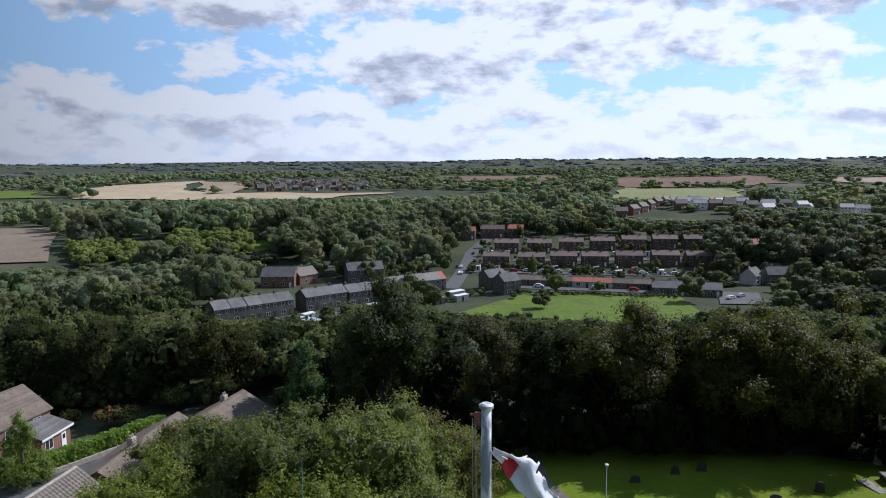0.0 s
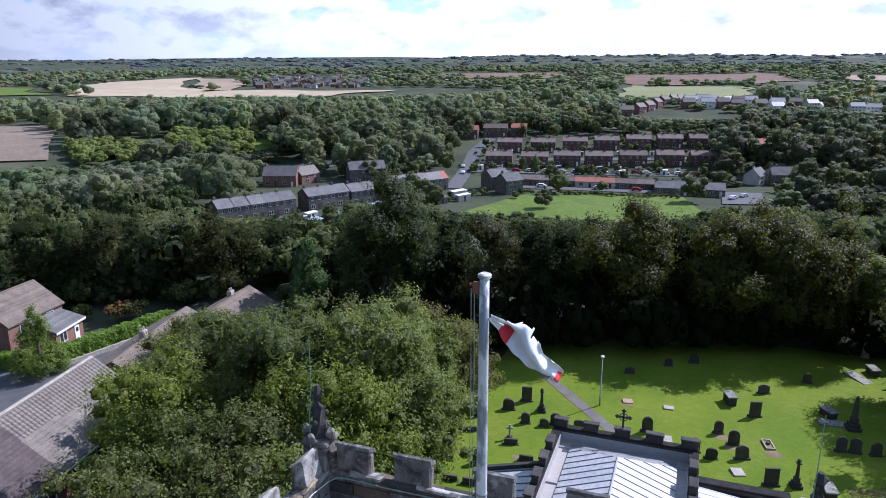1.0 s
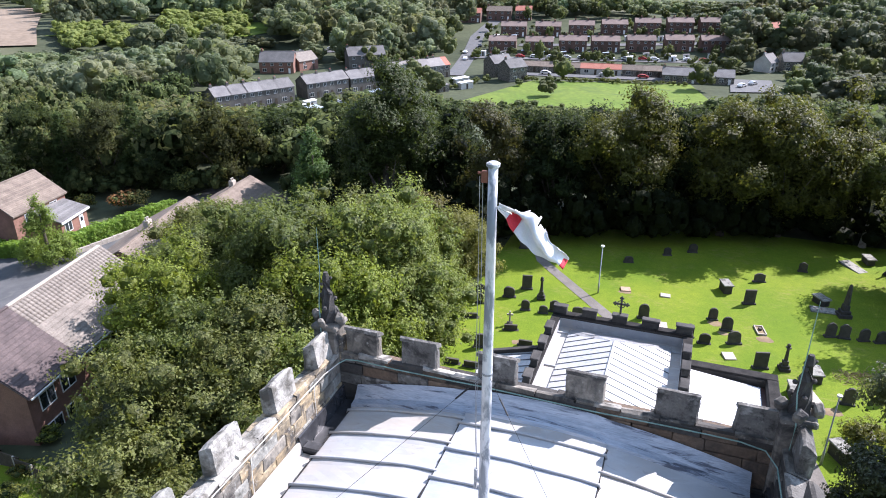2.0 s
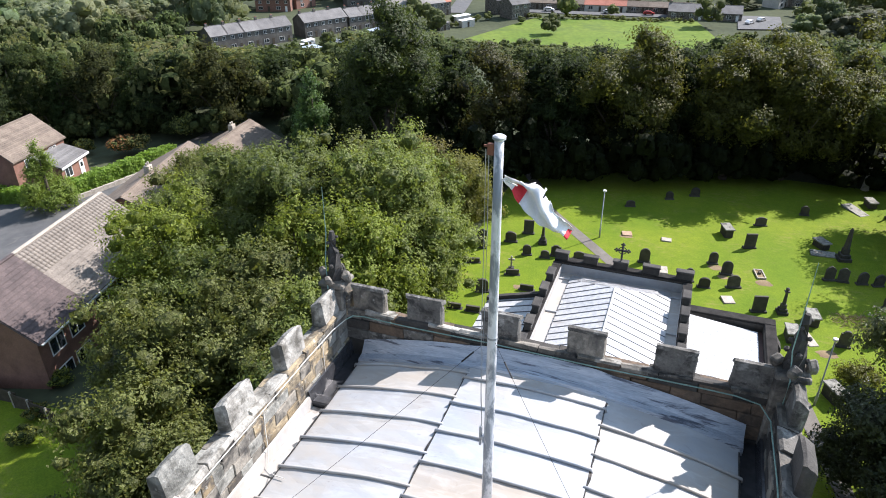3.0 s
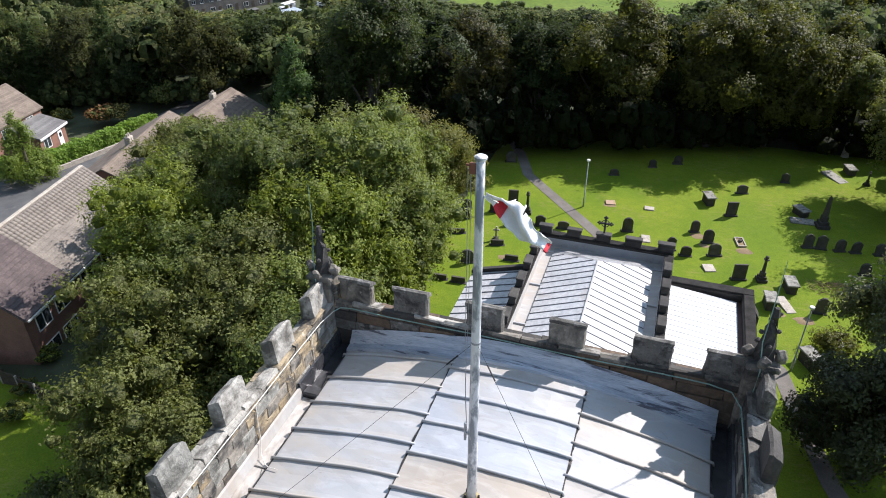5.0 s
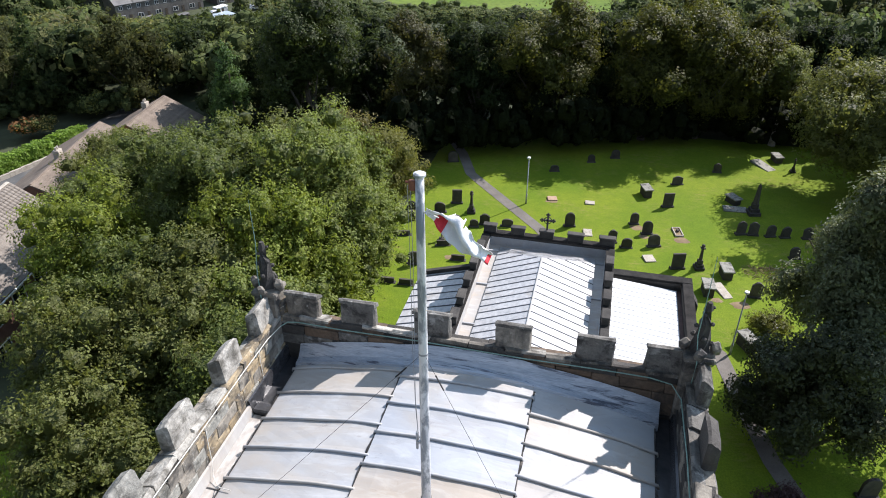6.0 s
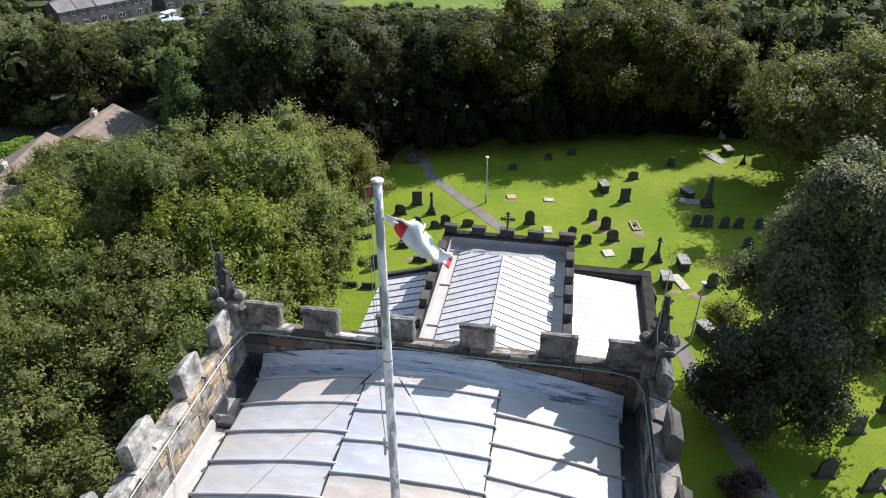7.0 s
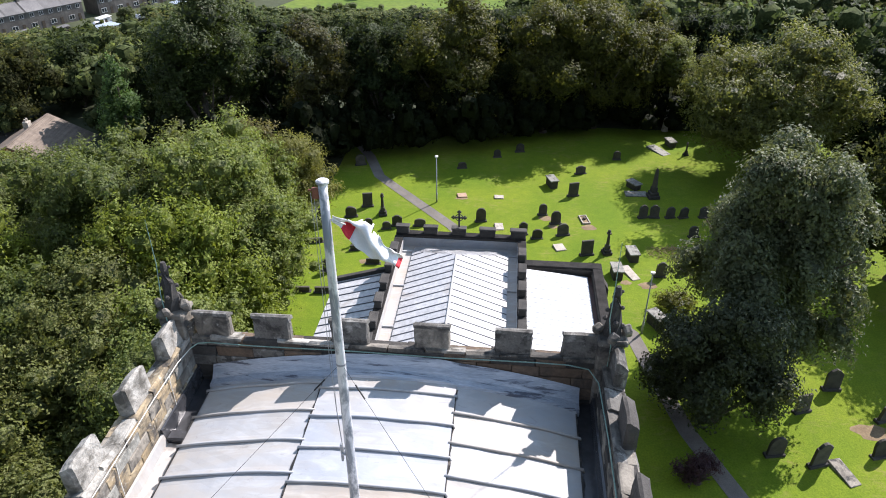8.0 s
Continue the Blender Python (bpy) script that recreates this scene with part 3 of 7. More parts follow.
def stone_row(parent, rng, along, a, b, face0, face1, z0, z1, mats, name="stone", step=0.5):
    """A course of worn blocks along x or y from a to b."""
    at = a
    while at < b - 0.05:
        end = min(b, at + step * rng.uniform(0.7, 1.3))
        if b - end < 0.15:
            end = b
        bm = bmesh.new()
        d = rng.uniform(-0.018, 0.018)
        if along == "x":
            box(bm, at + 0.003, end - 0.003, face0 - d * 0.6, face1 + d * 0.6, z0 + 0.002, z1 - 0.002, 0.010, rng, 0.010)
        else:
            box(bm, face0 - d * 0.5, face1 + d * 0.5, at + 0.001, end - 0.001, z0 + 0.001, z1 - 0.001, 0.009, rng, 0.008)
        part(name, bm, rng.choice(mats), parent)
        at = end


def weathered(bm, along, a, b, inner, outer, out, z, drop, rng, rough=0.012):
    """A coping: upright inner edge at height z, top sloping down to the outer side."""
    vs = []
    for u in (a, b):
        for w, zz in ((inner, z - 0.07), (inner, z), (inner + out * 0.05, z + 0.01), (outer, z - drop), (outer, z - drop - 0.06)):
            vs.append(bm.verts.new((u, w, zz) if along == "x" else (w, u, zz)))
    for v in vs:
        v.co += Vector([rng.uniform(-rough, rough) for _ in range(3)])
    bm.faces.new(vs[:5])
    bm.faces.new(vs[5:][::-1])
    for i in range(5):
        bm.faces.new((vs[i], vs[(i + 1) % 5], vs[5 + (i + 1) % 5], vs[5 + i]))


def sill_run(parent, rng, along, a, b, inner, outer, out, mats, step):
    at = a
    while at < b - 0.1:
        end = b if b - at < step * 1.5 else at + step * rng.uniform(0.8, 1.2)
        bm = bmesh.new()
        weathered(bm, along, at + 0.005, end - 0.005, inner - out * 0.03, outer + out * 0.02, out, SILL + rng.uniform(-0.03, 0.02), 0.10, rng, 0.02)
        part("sill", bm, rng.choice(mats), parent)
        at = end


def merlon(parent, rng, along, a, b, f0, f1, out, mat, cap, foot=0.0):
    """A battlement: one worn block, its top sloping to the outer side, its foot spread to the inner side."""
    z0, z1 = SILL - 0.12, TOP
    bm = bmesh.new()
    inner, outer = (f0, f1) if out > 0 else (f1, f0)
    bmesh.ops.create_cube(bm, size=1.0)
    bmesh.ops.subdivide_edges(bm, edges=bm.edges[:], cuts=3, use_grid_fill=True)
    seed = Vector((rng.uniform(0, 99), rng.uniform(0, 99), 0))
    for v in bm.verts:
        u, w, h = v.co.x + 0.5, v.co.y + 0.5, v.co.z + 0.5
        z = z0 + (z1 - z0) * h - 0.15 * max(0, w - 0.25) * h
        side = inner + (outer - inner) * w - out * foot * (1 - h) * (1 - w)
        run = a + (b - a) * u
        worn = 0.022 if (u in (0, 1)) + (w in (0, 1)) + (h == 1) >= 2 else 0.0
        run += worn * (1 if u < 0.5 else -1)
        z -= worn if h == 1 else 0
        p = Vector((run, side, z)) if along == "x" else Vector((side, run, z))
        k = noise.noise_vector(p * 5 + seed) * 0.016 + noise.noise_vector(p * 14 + seed) * 0.010
        v.co = p + k
    ob = part("merlon", bm, mat, parent)
    if cap is not None:
        bm = bmesh.new()
        weathered(bm, along, a - 0.004, b + 0.004, inner - out * 0.012, outer + out * 0.02, out, TOP + 0.015, 0.12, rng, 0.008)
        part("coping", bm, cap, ob)


def pinnacle(parent, x, y, rng):
    """A corner pinnacle: square shaft, crocketed cap and slender spike with its conductor rod."""
    bm = bmesh.new()
    box(bm, x - 0.21, x + 0.21, y - 0.21, y + 0.21, 18.9, 21.24, 0.03, rng, 0.015)
    shaft = part("pinnacle", bm, STONE, parent)
    bm = bmesh.new()
    box(bm, x - 0.25, x + 0.25, y - 0.25, y + 0.25, 21.22, 21.33, 0.03, rng, 0.02)
    for sx, sy in ((1, 0), (-1, 0), (0, 1), (0, -1)):
        m = bmesh.new()
        box(m, -0.07, 0.07, -0.07, 0.07, -0.06, 0.13, 0.03, rng, 0.03)
        bmesh.ops.rotate(m, verts=m.verts, matrix=Matrix.Rotation(0.5, 3, "X") @ Matrix.Rotation(rng.uniform(0, 1), 3, "Z"))
        bmesh.ops.translate(m, verts=m.verts, vec=(x + sx * 0.24, y + sy * 0.24, 21.37))
        tmp = bpy.data.meshes.new("crocket")
        m.to_mesh(tmp)
        m.free()
        bm.from_mesh(tmp)
        bpy.data.meshes.remove(tmp)
    part("cap", bm, STONE, shaft, "broken carved stone cap")
    bm = bmesh.new()
    tube(bm, [(x, y, 21.3), (x + 0.01, y, 21.57), (x, y, 21.87), (x, y, 22.12), (x, y, 22.26)], [0.17, 0.13, 0.10, 0.075, 0.04], 6)
    for k in range(9):
        zc = 21.47 + 0.085 * k
        a = k * 2.4
        rr = 0.17 - 0.011 * k
        m = Matrix.Translation((x + math.cos(a) * rr, y + math.sin(a) * rr, zc)) @ Matrix.Rotation(a, 4, "Z")
        bmesh.ops.create_icosphere(bm, subdivisions=1, radius=0.055 - 0.003 * k, matrix=m)
    part("spike", bm, STONE_DARK, shaft, "soot-dark crocketed stone spike")
    bm = bmesh.new()
    s = -0.11 if x < 0 else -0.16
    tube(bm, [(x + s * 0.2, y - 0.23, 20.8), (x + s * 0.2, y - 0.26, 21.25), (x - 0.09, y - 0.14, 21.7), (x - 0.07, y - 0.07, 22.25), (x - 0.07, y - 0.06, 23.1)], [0.011, 0.011, 0.009, 0.008, 0.004], 6)
    part("conductor_rod", bm, COPPER, shaft, "green lightning rod")


def build_tower():
    rng = random.Random(11)
    tower = thing("church_tower", pose(0, 0, 0), "square battlemented sandstone church tower with a lead roof", "tower")
    bm = bmesh.new()
    for x0, x1, y0, y1 in ((-3.92, 3.86, 3.0, 3.36), (-3.92, 3.86, -3.82, -3.4), (-3.92, -3.5, -3.4, 3.0), (3.46, 3.86, -3.4, 3.0)):
        box(bm, x0, x1, y0, y1, -0.5, 19.48)
    part("wall", bm, STONE, tower)
    bm = bmesh.new()
    for x0, x1, y0, y1 in ((-4.04, 3.98, 3.3, 3.46), (-4.04, 3.98, -3.94, -3.77), (-4.04, -3.87, -3.77, 3.3), (3.81, 3.98, -3.77, 3.3)):
        box(bm, x0, x1, y0, y1, 19.2, 19.44, 0.04)
    part("string_course", bm, STONE, tower)
    # parapet courses, inside faces seen from above; far and east sides use darker stone
    for k, (z0, z1) in enumerate(((19.5, 19.9), (19.9, 20.16), (20.16, 20.38), (20.38, 20.58), (20.58, 20.74))):
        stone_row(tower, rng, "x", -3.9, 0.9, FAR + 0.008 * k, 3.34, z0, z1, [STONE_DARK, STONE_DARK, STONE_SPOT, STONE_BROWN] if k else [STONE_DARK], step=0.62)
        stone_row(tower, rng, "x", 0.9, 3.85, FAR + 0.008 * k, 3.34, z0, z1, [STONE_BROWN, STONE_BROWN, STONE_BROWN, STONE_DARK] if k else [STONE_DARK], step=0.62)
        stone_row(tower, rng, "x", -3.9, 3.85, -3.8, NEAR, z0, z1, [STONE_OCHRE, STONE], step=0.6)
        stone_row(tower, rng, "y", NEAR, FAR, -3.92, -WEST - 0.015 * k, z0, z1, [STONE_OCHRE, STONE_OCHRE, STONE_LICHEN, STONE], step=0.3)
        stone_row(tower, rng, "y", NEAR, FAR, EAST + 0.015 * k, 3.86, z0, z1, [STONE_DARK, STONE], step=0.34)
    sill_run(tower, rng, "x", -3.9, 3.85, FAR + 0.06, 3.34, 1, [STONE, STONE_PALE, STONE_DARK], 0.6)
    sill_run(tower, rng, "x", -3.9, 3.85, NEAR - 0.06, -3.8, -1, [STONE_PALE], 0.6)
    sill_run(tower, rng, "y", NEAR, FAR, -WEST - 0.08, -3.92, -1, [STONE_PALE, STONE_PALE, STONE_OCHRE], 0.5)
    sill_run(tower, rng, "y", NEAR, FAR, EAST + 0.08, 3.86, 1, [STONE_SPOT, STONE], 0.5)
    for a, b in ((-3.48, -2.86), (-2.43, -1.78), (-1.07, -0.41), (0.39, 1.0), (1.76, 2.38), (2.89, 3.48)):
        merlon(tower, rng, "x", a, b, 3.13, 3.34, 1, rng.choice([STONE_SPOT, STONE_SPOT, STONE]), STONE_SPOT)
        merlon(tower, rng, "x", a, b, -3.8, -3.55, -1, STONE, STONE_PALE)
    for a, b in ((2.42, 2.95), (1.16, 1.78), (-0.29, 0.35), (-1.64, -1.0), (-2.95, -2.3)):
        merlon(tower, rng, "y", a, b, -3.92, -3.70, -1, rng.choice([STONE_PALE, STONE_LICHEN, STONE_LICHEN]), None, 0.06)
        merlon(tower, rng, "y", a + 0.06, b + 0.06, 3.69, 3.88, 1, rng.choice([STONE_SPOT, STONE_DARK]), None, 0.02)
    for sx, x0, x1 in ((-1, -3.9, -3.5), (1, 3.5, 3.85)):
        bm = bmesh.new()
        box(bm, x0 + 0.03, x1 - 0.03, FAR + 0.03, 3.36, 20.6, 21.02, 0.03, rng, 0.02)
        part("corner_block", bm, STONE_DARK if sx > 0 else STONE_OCHRE, tower)
    pinnacle(tower, -3.80, 3.17, rng)
    pinnacle(tower, 3.66, 3.17, rng)
    pinnacle(tower, -3.80, -3.65, rng)
    pinnacle(tower, 3.66, -3.65, rng)
    # lead roof: gutters, sheets, rolls
    bm = bmesh.new()
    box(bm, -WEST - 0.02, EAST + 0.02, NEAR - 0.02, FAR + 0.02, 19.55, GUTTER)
    part("gutter", bm, LEAD_WET_SHADE, tower, "dark wet lead gutter with corner shade in its colour")
    bm = bmesh.new()
    prism(bm, [(-WEST - 0.01, GUTTER), (-WEST - 0.01, 20.03), (-WEST + 0.025, 20.02), (-WEST + 0.06, GUTTER + 0.012), (-WEST + 0.06, GUTTER)], NEAR, 1.5)
    part("flashing", bm, LEAD, tower, "pale lead flashing along the gutter")
    for ya, yb in ((NEAR, -1.9), (-1.87, -0.1), (-0.07, 1.5)):
        bm = bmesh.new()
        box(bm, -WEST + 0.055, -WEST + 0.335, ya, yb, GUTTER - 0.02, GUTTER + 0.01, 0.006)
        part("gutter_sheet", bm, LEAD_STAINED, tower, "brown-stained lead gutter floor")
    bm = bmesh.new()
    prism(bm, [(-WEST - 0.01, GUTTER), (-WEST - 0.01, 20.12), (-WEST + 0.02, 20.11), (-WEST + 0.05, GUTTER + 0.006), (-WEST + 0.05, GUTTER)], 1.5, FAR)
    part("flashing", bm, LEAD_WET_SHADE, tower)
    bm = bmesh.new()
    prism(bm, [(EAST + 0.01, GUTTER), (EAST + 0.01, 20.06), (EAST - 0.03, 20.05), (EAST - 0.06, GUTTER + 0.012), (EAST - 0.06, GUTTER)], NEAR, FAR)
    part("flashing", bm, LEAD_WET_SHADE, tower)
    bm = bmesh.new()
    prev = None
    for i in range(29):
        x = -3.25 + 6.5 * i / 28
        z = roof_z(x)
        step = 0.03 if abs(x) < 1.13 else 0.0
        row = [bm.verts.new(p) for p in ((x, 2.74, z + step - 0.02), (x, 2.765, z + step + 0.04), (x, 2.90, z + step + 0.06), (x, 2.975, z + step + 0.15), (x, 3.052, z + step + 0.27), (x, 3.052, 19.7), (x, 2.74, 19.7))]
        if prev:
            for k in range(7):
                bm.faces.new((prev[k], prev[(k + 1) % 7], row[(k + 1) % 7], row[k]))
        else:
            bm.faces.new(row)
        prev = row
    bm.faces.new(prev[::-1])
    part("flashing", bm, LEAD_SKY_TINT, tower, "lead upstand along the parapet, coloured blue like reflected sky")
    for x0, x1, y_roll, gap, lift in ((-3.22, -1.13, 2.63, 0.64, 0.0), (-1.13, 1.15, 2.48, 0.655, 0.03), (1.15, 3.20, 2.13, 0.64, 0.0)):
        edges = [2.755] + [y_roll - gap * i for i in range(0, 10) if y_roll - gap * i > -3.2] + [-3.44]
        for ya, yb in zip(edges, edges[1:]):
            bm = bmesh.new()
            nx, ny = 9, 5
            grid = []
            for i in range(nx + 1):
                x = x0 + (x1 - x0) * i / nx
                grid.append([])
                for j in range(ny + 1):
                    y = ya + (yb - ya) * j / ny
                    sag = 0.012 * noise.noise(Vector((x * 2.2, y * 2.2, lift * 50))) + 0.006 * noise.noise(Vector((x * 7, y * 7, 3 + lift * 50)))
                    grid[-1].append(bm.verts.new((x, y, roof_z(x) + lift + sag - (0.012 if 0 < j < ny else 0))))
            for i in range(nx):
                for j in range(ny):
                    bm.faces.new((grid[i][j], grid[i][j + 1], grid[i + 1][j + 1], grid[i + 1][j]))
            rim = [e for e in bm.edges if e.is_boundary]
            ext = bmesh.ops.extrude_edge_only(bm, edges=rim)
            bmesh.ops.translate(bm, verts=[g for g in ext["geom"] if isinstance(g, bmesh.types.BMVert)], vec=(0, 0, -0.14))
            part("lead_sheet", bm, LEAD, tower, smooth=False)
        for y in edges[1:-1]:
            bm = bmesh.new()
            pts = [(x0 - 0.02 + (x1 - x0 + 0.04) * i / 12, y + 0.006 * math.sin(i * 0.9 + y * 9), roof_z(x0 + (x1 - x0) * i / 12) + lift + 0.016) for i in range(13)]
            pts = [(pts[0][0] - 0.015, pts[0][1], pts[0][2] - 0.06)] + pts + [(pts[-1][0] + 0.015, pts[-1][1], pts[-1][2] - 0.06)]
            tube(bm, pts, [0.020] + [0.024] * 13 + [0.020], 8)
            part("lead_roll", bm, LEAD, tower, smooth=True)
    # dirty laps where the sheets meet, ragged along their edge
    for x0, lift in ((-3.20, 0.0), (-1.135, 0.0), (1.155, 0.0), (3.185, 0.0)):
        bm = bmesh.new()
        last = None
        for i in range(63):
            y = -3.42 + 6.1 * i / 62
            off = 0.010 * noise.noise(Vector((x0 * 3, y * 2.6, 8)))
            w = 0.016 + 0.05 * max(0.0, noise.noise(Vector((x0 * 9, y * 4.5, 2)))) + 0.008 * noise.noise(Vector((x0, y * 17, 5)))
            s = -1 if x0 < 0 else 1
            row = [bm.verts.new((x0 + off - 0.006 * s, y, roof_z(x0) + 0.008)), bm.verts.new((x0 + off + s * max(w, 0.004), y, roof_z(x0 + s * w) + 0.006))]
            if last:
                bm.faces.new((last[0], last[1], row[1], row[0]))
            last = row
        bmesh.ops.solidify(bm, geom=bm.faces[:], thickness=0.005)
        part("lap_seam", bm, LEAD_DIRT, tower, "dark dirty lap between lead sheets")
    # conductor tape along the inside of the parapet, white rope on the other side
    bm = bmesh.new()
    tube(bm, [(-3.52, 2.9, 20.66), (-3.42, 3.0, 20.70), (-3.2, 3.025, 20.71)] + [(x, 3.03, 20.70 - 0.012 * math.sin(x * 2)) for x in (-2.5, -1.7, -0.9, 0, 0.9, 1.8, 2.5, 3.0)] + [(3.35, 3.0, 20.66), (3.49, 2.7, 20.64), (3.52, 1.5, 20.65), (3.52, -0.5, 20.64), (3.52, -3.3, 20.64)], 0.011, 6)
    part("conductor_tape", bm, COPPER, tower, "green copper lightning conductor")
    bm = bmesh.new()
    tube(bm, [(-3.52, 2.9, 20.66), (-3.57, 2.5, 20.68), (-3.57, 1.6, 20.70), (-3.57, 0.4, 20.69), (-3.57, -1.5, 20.70), (-3.57, -3.4, 20.70)], 0.008, 6)
    tube(bm, [(-3.57, 0.35, 20.69), (-3.54, 0.28, 20.4), (-3.50, 0.22, 20.1), (-3.45, 0.10, 19.90), (-3.32, -0.02, 19.86), (-3.2, -0.12, 19.95), (-3.0, -0.16, 20.0)], 0.006, 6)
    tube(bm, [(-3.57, 2.15, 20.69), (-3.55, 2.1, 20.5), (-3.53, 2.08, 19.95)], 0.006, 6)
    part("cable", bm, ROPE, tower, "pale cable clipped along the wall")
    bm = bmesh.new()
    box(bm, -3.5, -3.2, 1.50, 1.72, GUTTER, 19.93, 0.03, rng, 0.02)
    part("gutter_outlet", bm, LEAD_WET_SHADE, tower)


build_tower()


STAYS = ((-3.1, -1.5), (3.1, -2.4))


def build_flagpole():
    pole = thing("flagpole", pose(0, 0, 0), "white painted flagpole with flaking grey patches on the tower roof", "flagpole")
    bm = bmesh.new()
    tube(bm, [(0, 0, 20.3), (0, 0, 21.5), (0, 0, 23), (0, 0, 24.6), (0, 0, 25.47)], [0.068, 0.064, 0.056, 0.049, 0.046], 16)
    part("pole", bm, POLE_PAINT, pole, smooth=True)
    bm = bmesh.new()
    tube(bm, [(0, 0, 25.46), (0, 0, 25.475), (0, 0, 25.50), (0, 0, 25.515)], [0.05, 0.066, 0.066, 0.04], 16)
    part("cap", bm, POLE_PAINT, pole)
    bm = bmesh.new()
    tube(bm, [(0, 0, 20.30), (0, 0, 20.40), (0, 0, 20.42)], [0.13, 0.12, 0.08], 14)
    part("base_collar", bm, surface("ochre_collar", (0.28, 0.22, 0.10), (0.36, 0.29, 0.15), 4, 20), pole, "ochre mastic collar")
    bm = bmesh.new()
    for a in range(5):
        box(bm, 0.1 * math.cos(a * 1.26) - 0.015, 0.1 * math.cos(a * 1.26) + 0.015, 0.1 * math.sin(a * 1.26) - 0.015, 0.1 * math.sin(a * 1.26) + 0.015, 20.4, 20.47, 0.004)
    part("bolts", bm, IRON, pole)
    bm = bmesh.new()
    box(bm, -0.115, -0.045, -0.02, 0.02, 25.30, 25.42, 0.008)
    tube(bm, [(-0.15, 0, 25.39), (-0.05, 0, 25.39)], 0.012, 6)
    part("pulley", bm, surface("rusty_pulley", (0.16, 0.06, 0.04), (0.25, 0.10, 0.06), 6, 30), pole, "rust-red pulley block")
    bm = bmesh.new()
    tube(bm, [(-0.10, 0.0, 25.3), (-0.095, 0.005, 24.4), (-0.10, 0.0, 23.4), (-0.115, 0.0, 22.4), (-0.085, 0, 21.6)], 0.004, 5)
    tube(bm, [(-0.135, 0.01, 25.35), (-0.13, 0.012, 24.4), (-0.13, 0.0, 23.2), (-0.115, 0.0, 22.2), (-0.085, 0, 21.6)], 0.004, 5)
    part("halyard", bm, GALV, pole, "thin grey halyard")
    bm = bmesh.new()
    box(bm, -0.11, -0.05, -0.035, 0.035, 21.62, 21.66, 0.006)
    box(bm, -0.12, -0.09, -0.03, 0.03, 21.5, 21.8, 0.008)
    part("cleat", bm, GALV, pole)
    bm = bmesh.new()
    tube(bm, [(0, 0, 23.135), (0, 0, 23.16)], 0.061, 12)
    part("stay_band", bm, GALV, pole)
    for x, y in STAYS:
        z = roof_z(x) + 0.02
        bm = bmesh.new()
        tube(bm, [(0, 0, 23.15), (x * 0.5, y * 0.5, (23.15 + z) / 2 - 0.02), (x, y, z)], 0.0025, 5)
        w = part("stay_wire", bm, IRON, pole, "thin dark stay wire")
        bm = bmesh.new()
        tube(bm, [(x * 0.06, y * 0.06, 23.15 + (z - 23.15) * 0.06), (x * 0.10, y * 0.10, 23.15 + (z - 23.15) * 0.10)], 0.010, 6)
        part("turnbuckle", bm, IRON, w)


build_flagpole()


def build_flag():
    """A torn flag, streaming from one corner: folds across its length, a ragged end."""
    rng = random.Random(5)
    flag = thing("flag", pose(0, 0, 0), "torn white flag with a red cross, streaming from the pole", "flag")
    start, end = Vector((0.06, 0.0, 25.07)), Vector((0.74, 0.03, 24.52))
    n, k = 52, 18
    tears_top = [0.10 + 0.10 * math.sin(i * 0.37) + 0.05 * math.sin(i * 1.1) for i in range(n)]
    tears_low = [0.05 + 0.05 * math.sin(i * 0.6) for i in range(n)]

    def kind_at(i, j):
        u, w = i / n, 2 * j / k - 1
        if w > 1 - tears_top[i] - 0.35 * max(0, math.sin(u * 13 - 5)) * (u > 0.5) or w < -1 + tears_low[i]:
            return "gone"
        if 0.15 < u < 0.32 and w < 0.15 - 1.2 * (u - 0.15):
            return "band"
        if u > 0.93 and w < 0.3:
            return "tip"
        return "cloth"

    for name, mat in (("cloth", CLOTH), ("band", CLOTH_RED), ("tip", CLOTH_RED)):
        bm = bmesh.new()
        g = []
        for i in range(n + 1):
            u = i / n
            mid = start.lerp(end, u) + Vector((0, 0.05 * math.sin(u * 7), 0.05 * math.sin(u * math.pi) - 0.015 * math.sin(u * 11)))
            half = 0.012 + 0.115 * min(1, u * 3.2) * (1 - 0.55 * max(0, u - 0.5) / 0.5)
            g.append([])
            for j in range(k + 1):
                w = 2 * j / k - 1
                fold = math.sin(w * 4.5 + u * 6) * 0.06 * min(1, u * 3) + 0.015 * math.sin(u * 31 + w * 3)
                lift = 0.05 * math.sin(u * 14 + 1.0) * (w > 0.3) * (w - 0.3)
                g[-1].append(bm.verts.new(mid + Vector((0.55 * w * half, fold, w * half + lift))))
        for i in range(n):
            for j in range(k):
                if kind_at(i, j) == name:
                    bm.faces.new((g[i][j], g[i + 1][j], g[i + 1][j + 1], g[i][j + 1]))
        bmesh.ops.delete(bm, geom=[v for v in bm.verts if not v.link_faces], context="VERTS")
        ob = part(name, bm, mat, flag, "red cloth" if name != "cloth" else "", smooth=True)
        s = ob.modifiers.new("thickness", "SOLIDIFY")
        s.thickness = 0.003
    bm = bmesh.new()
    tube(bm, [(0.045, 0, 25.07), (0.09, 0, 25.05), (0.2, -0.01, 25.02)], 0.008, 5)
    part("toggle_cord", bm, ROPE, flag)


build_flag()


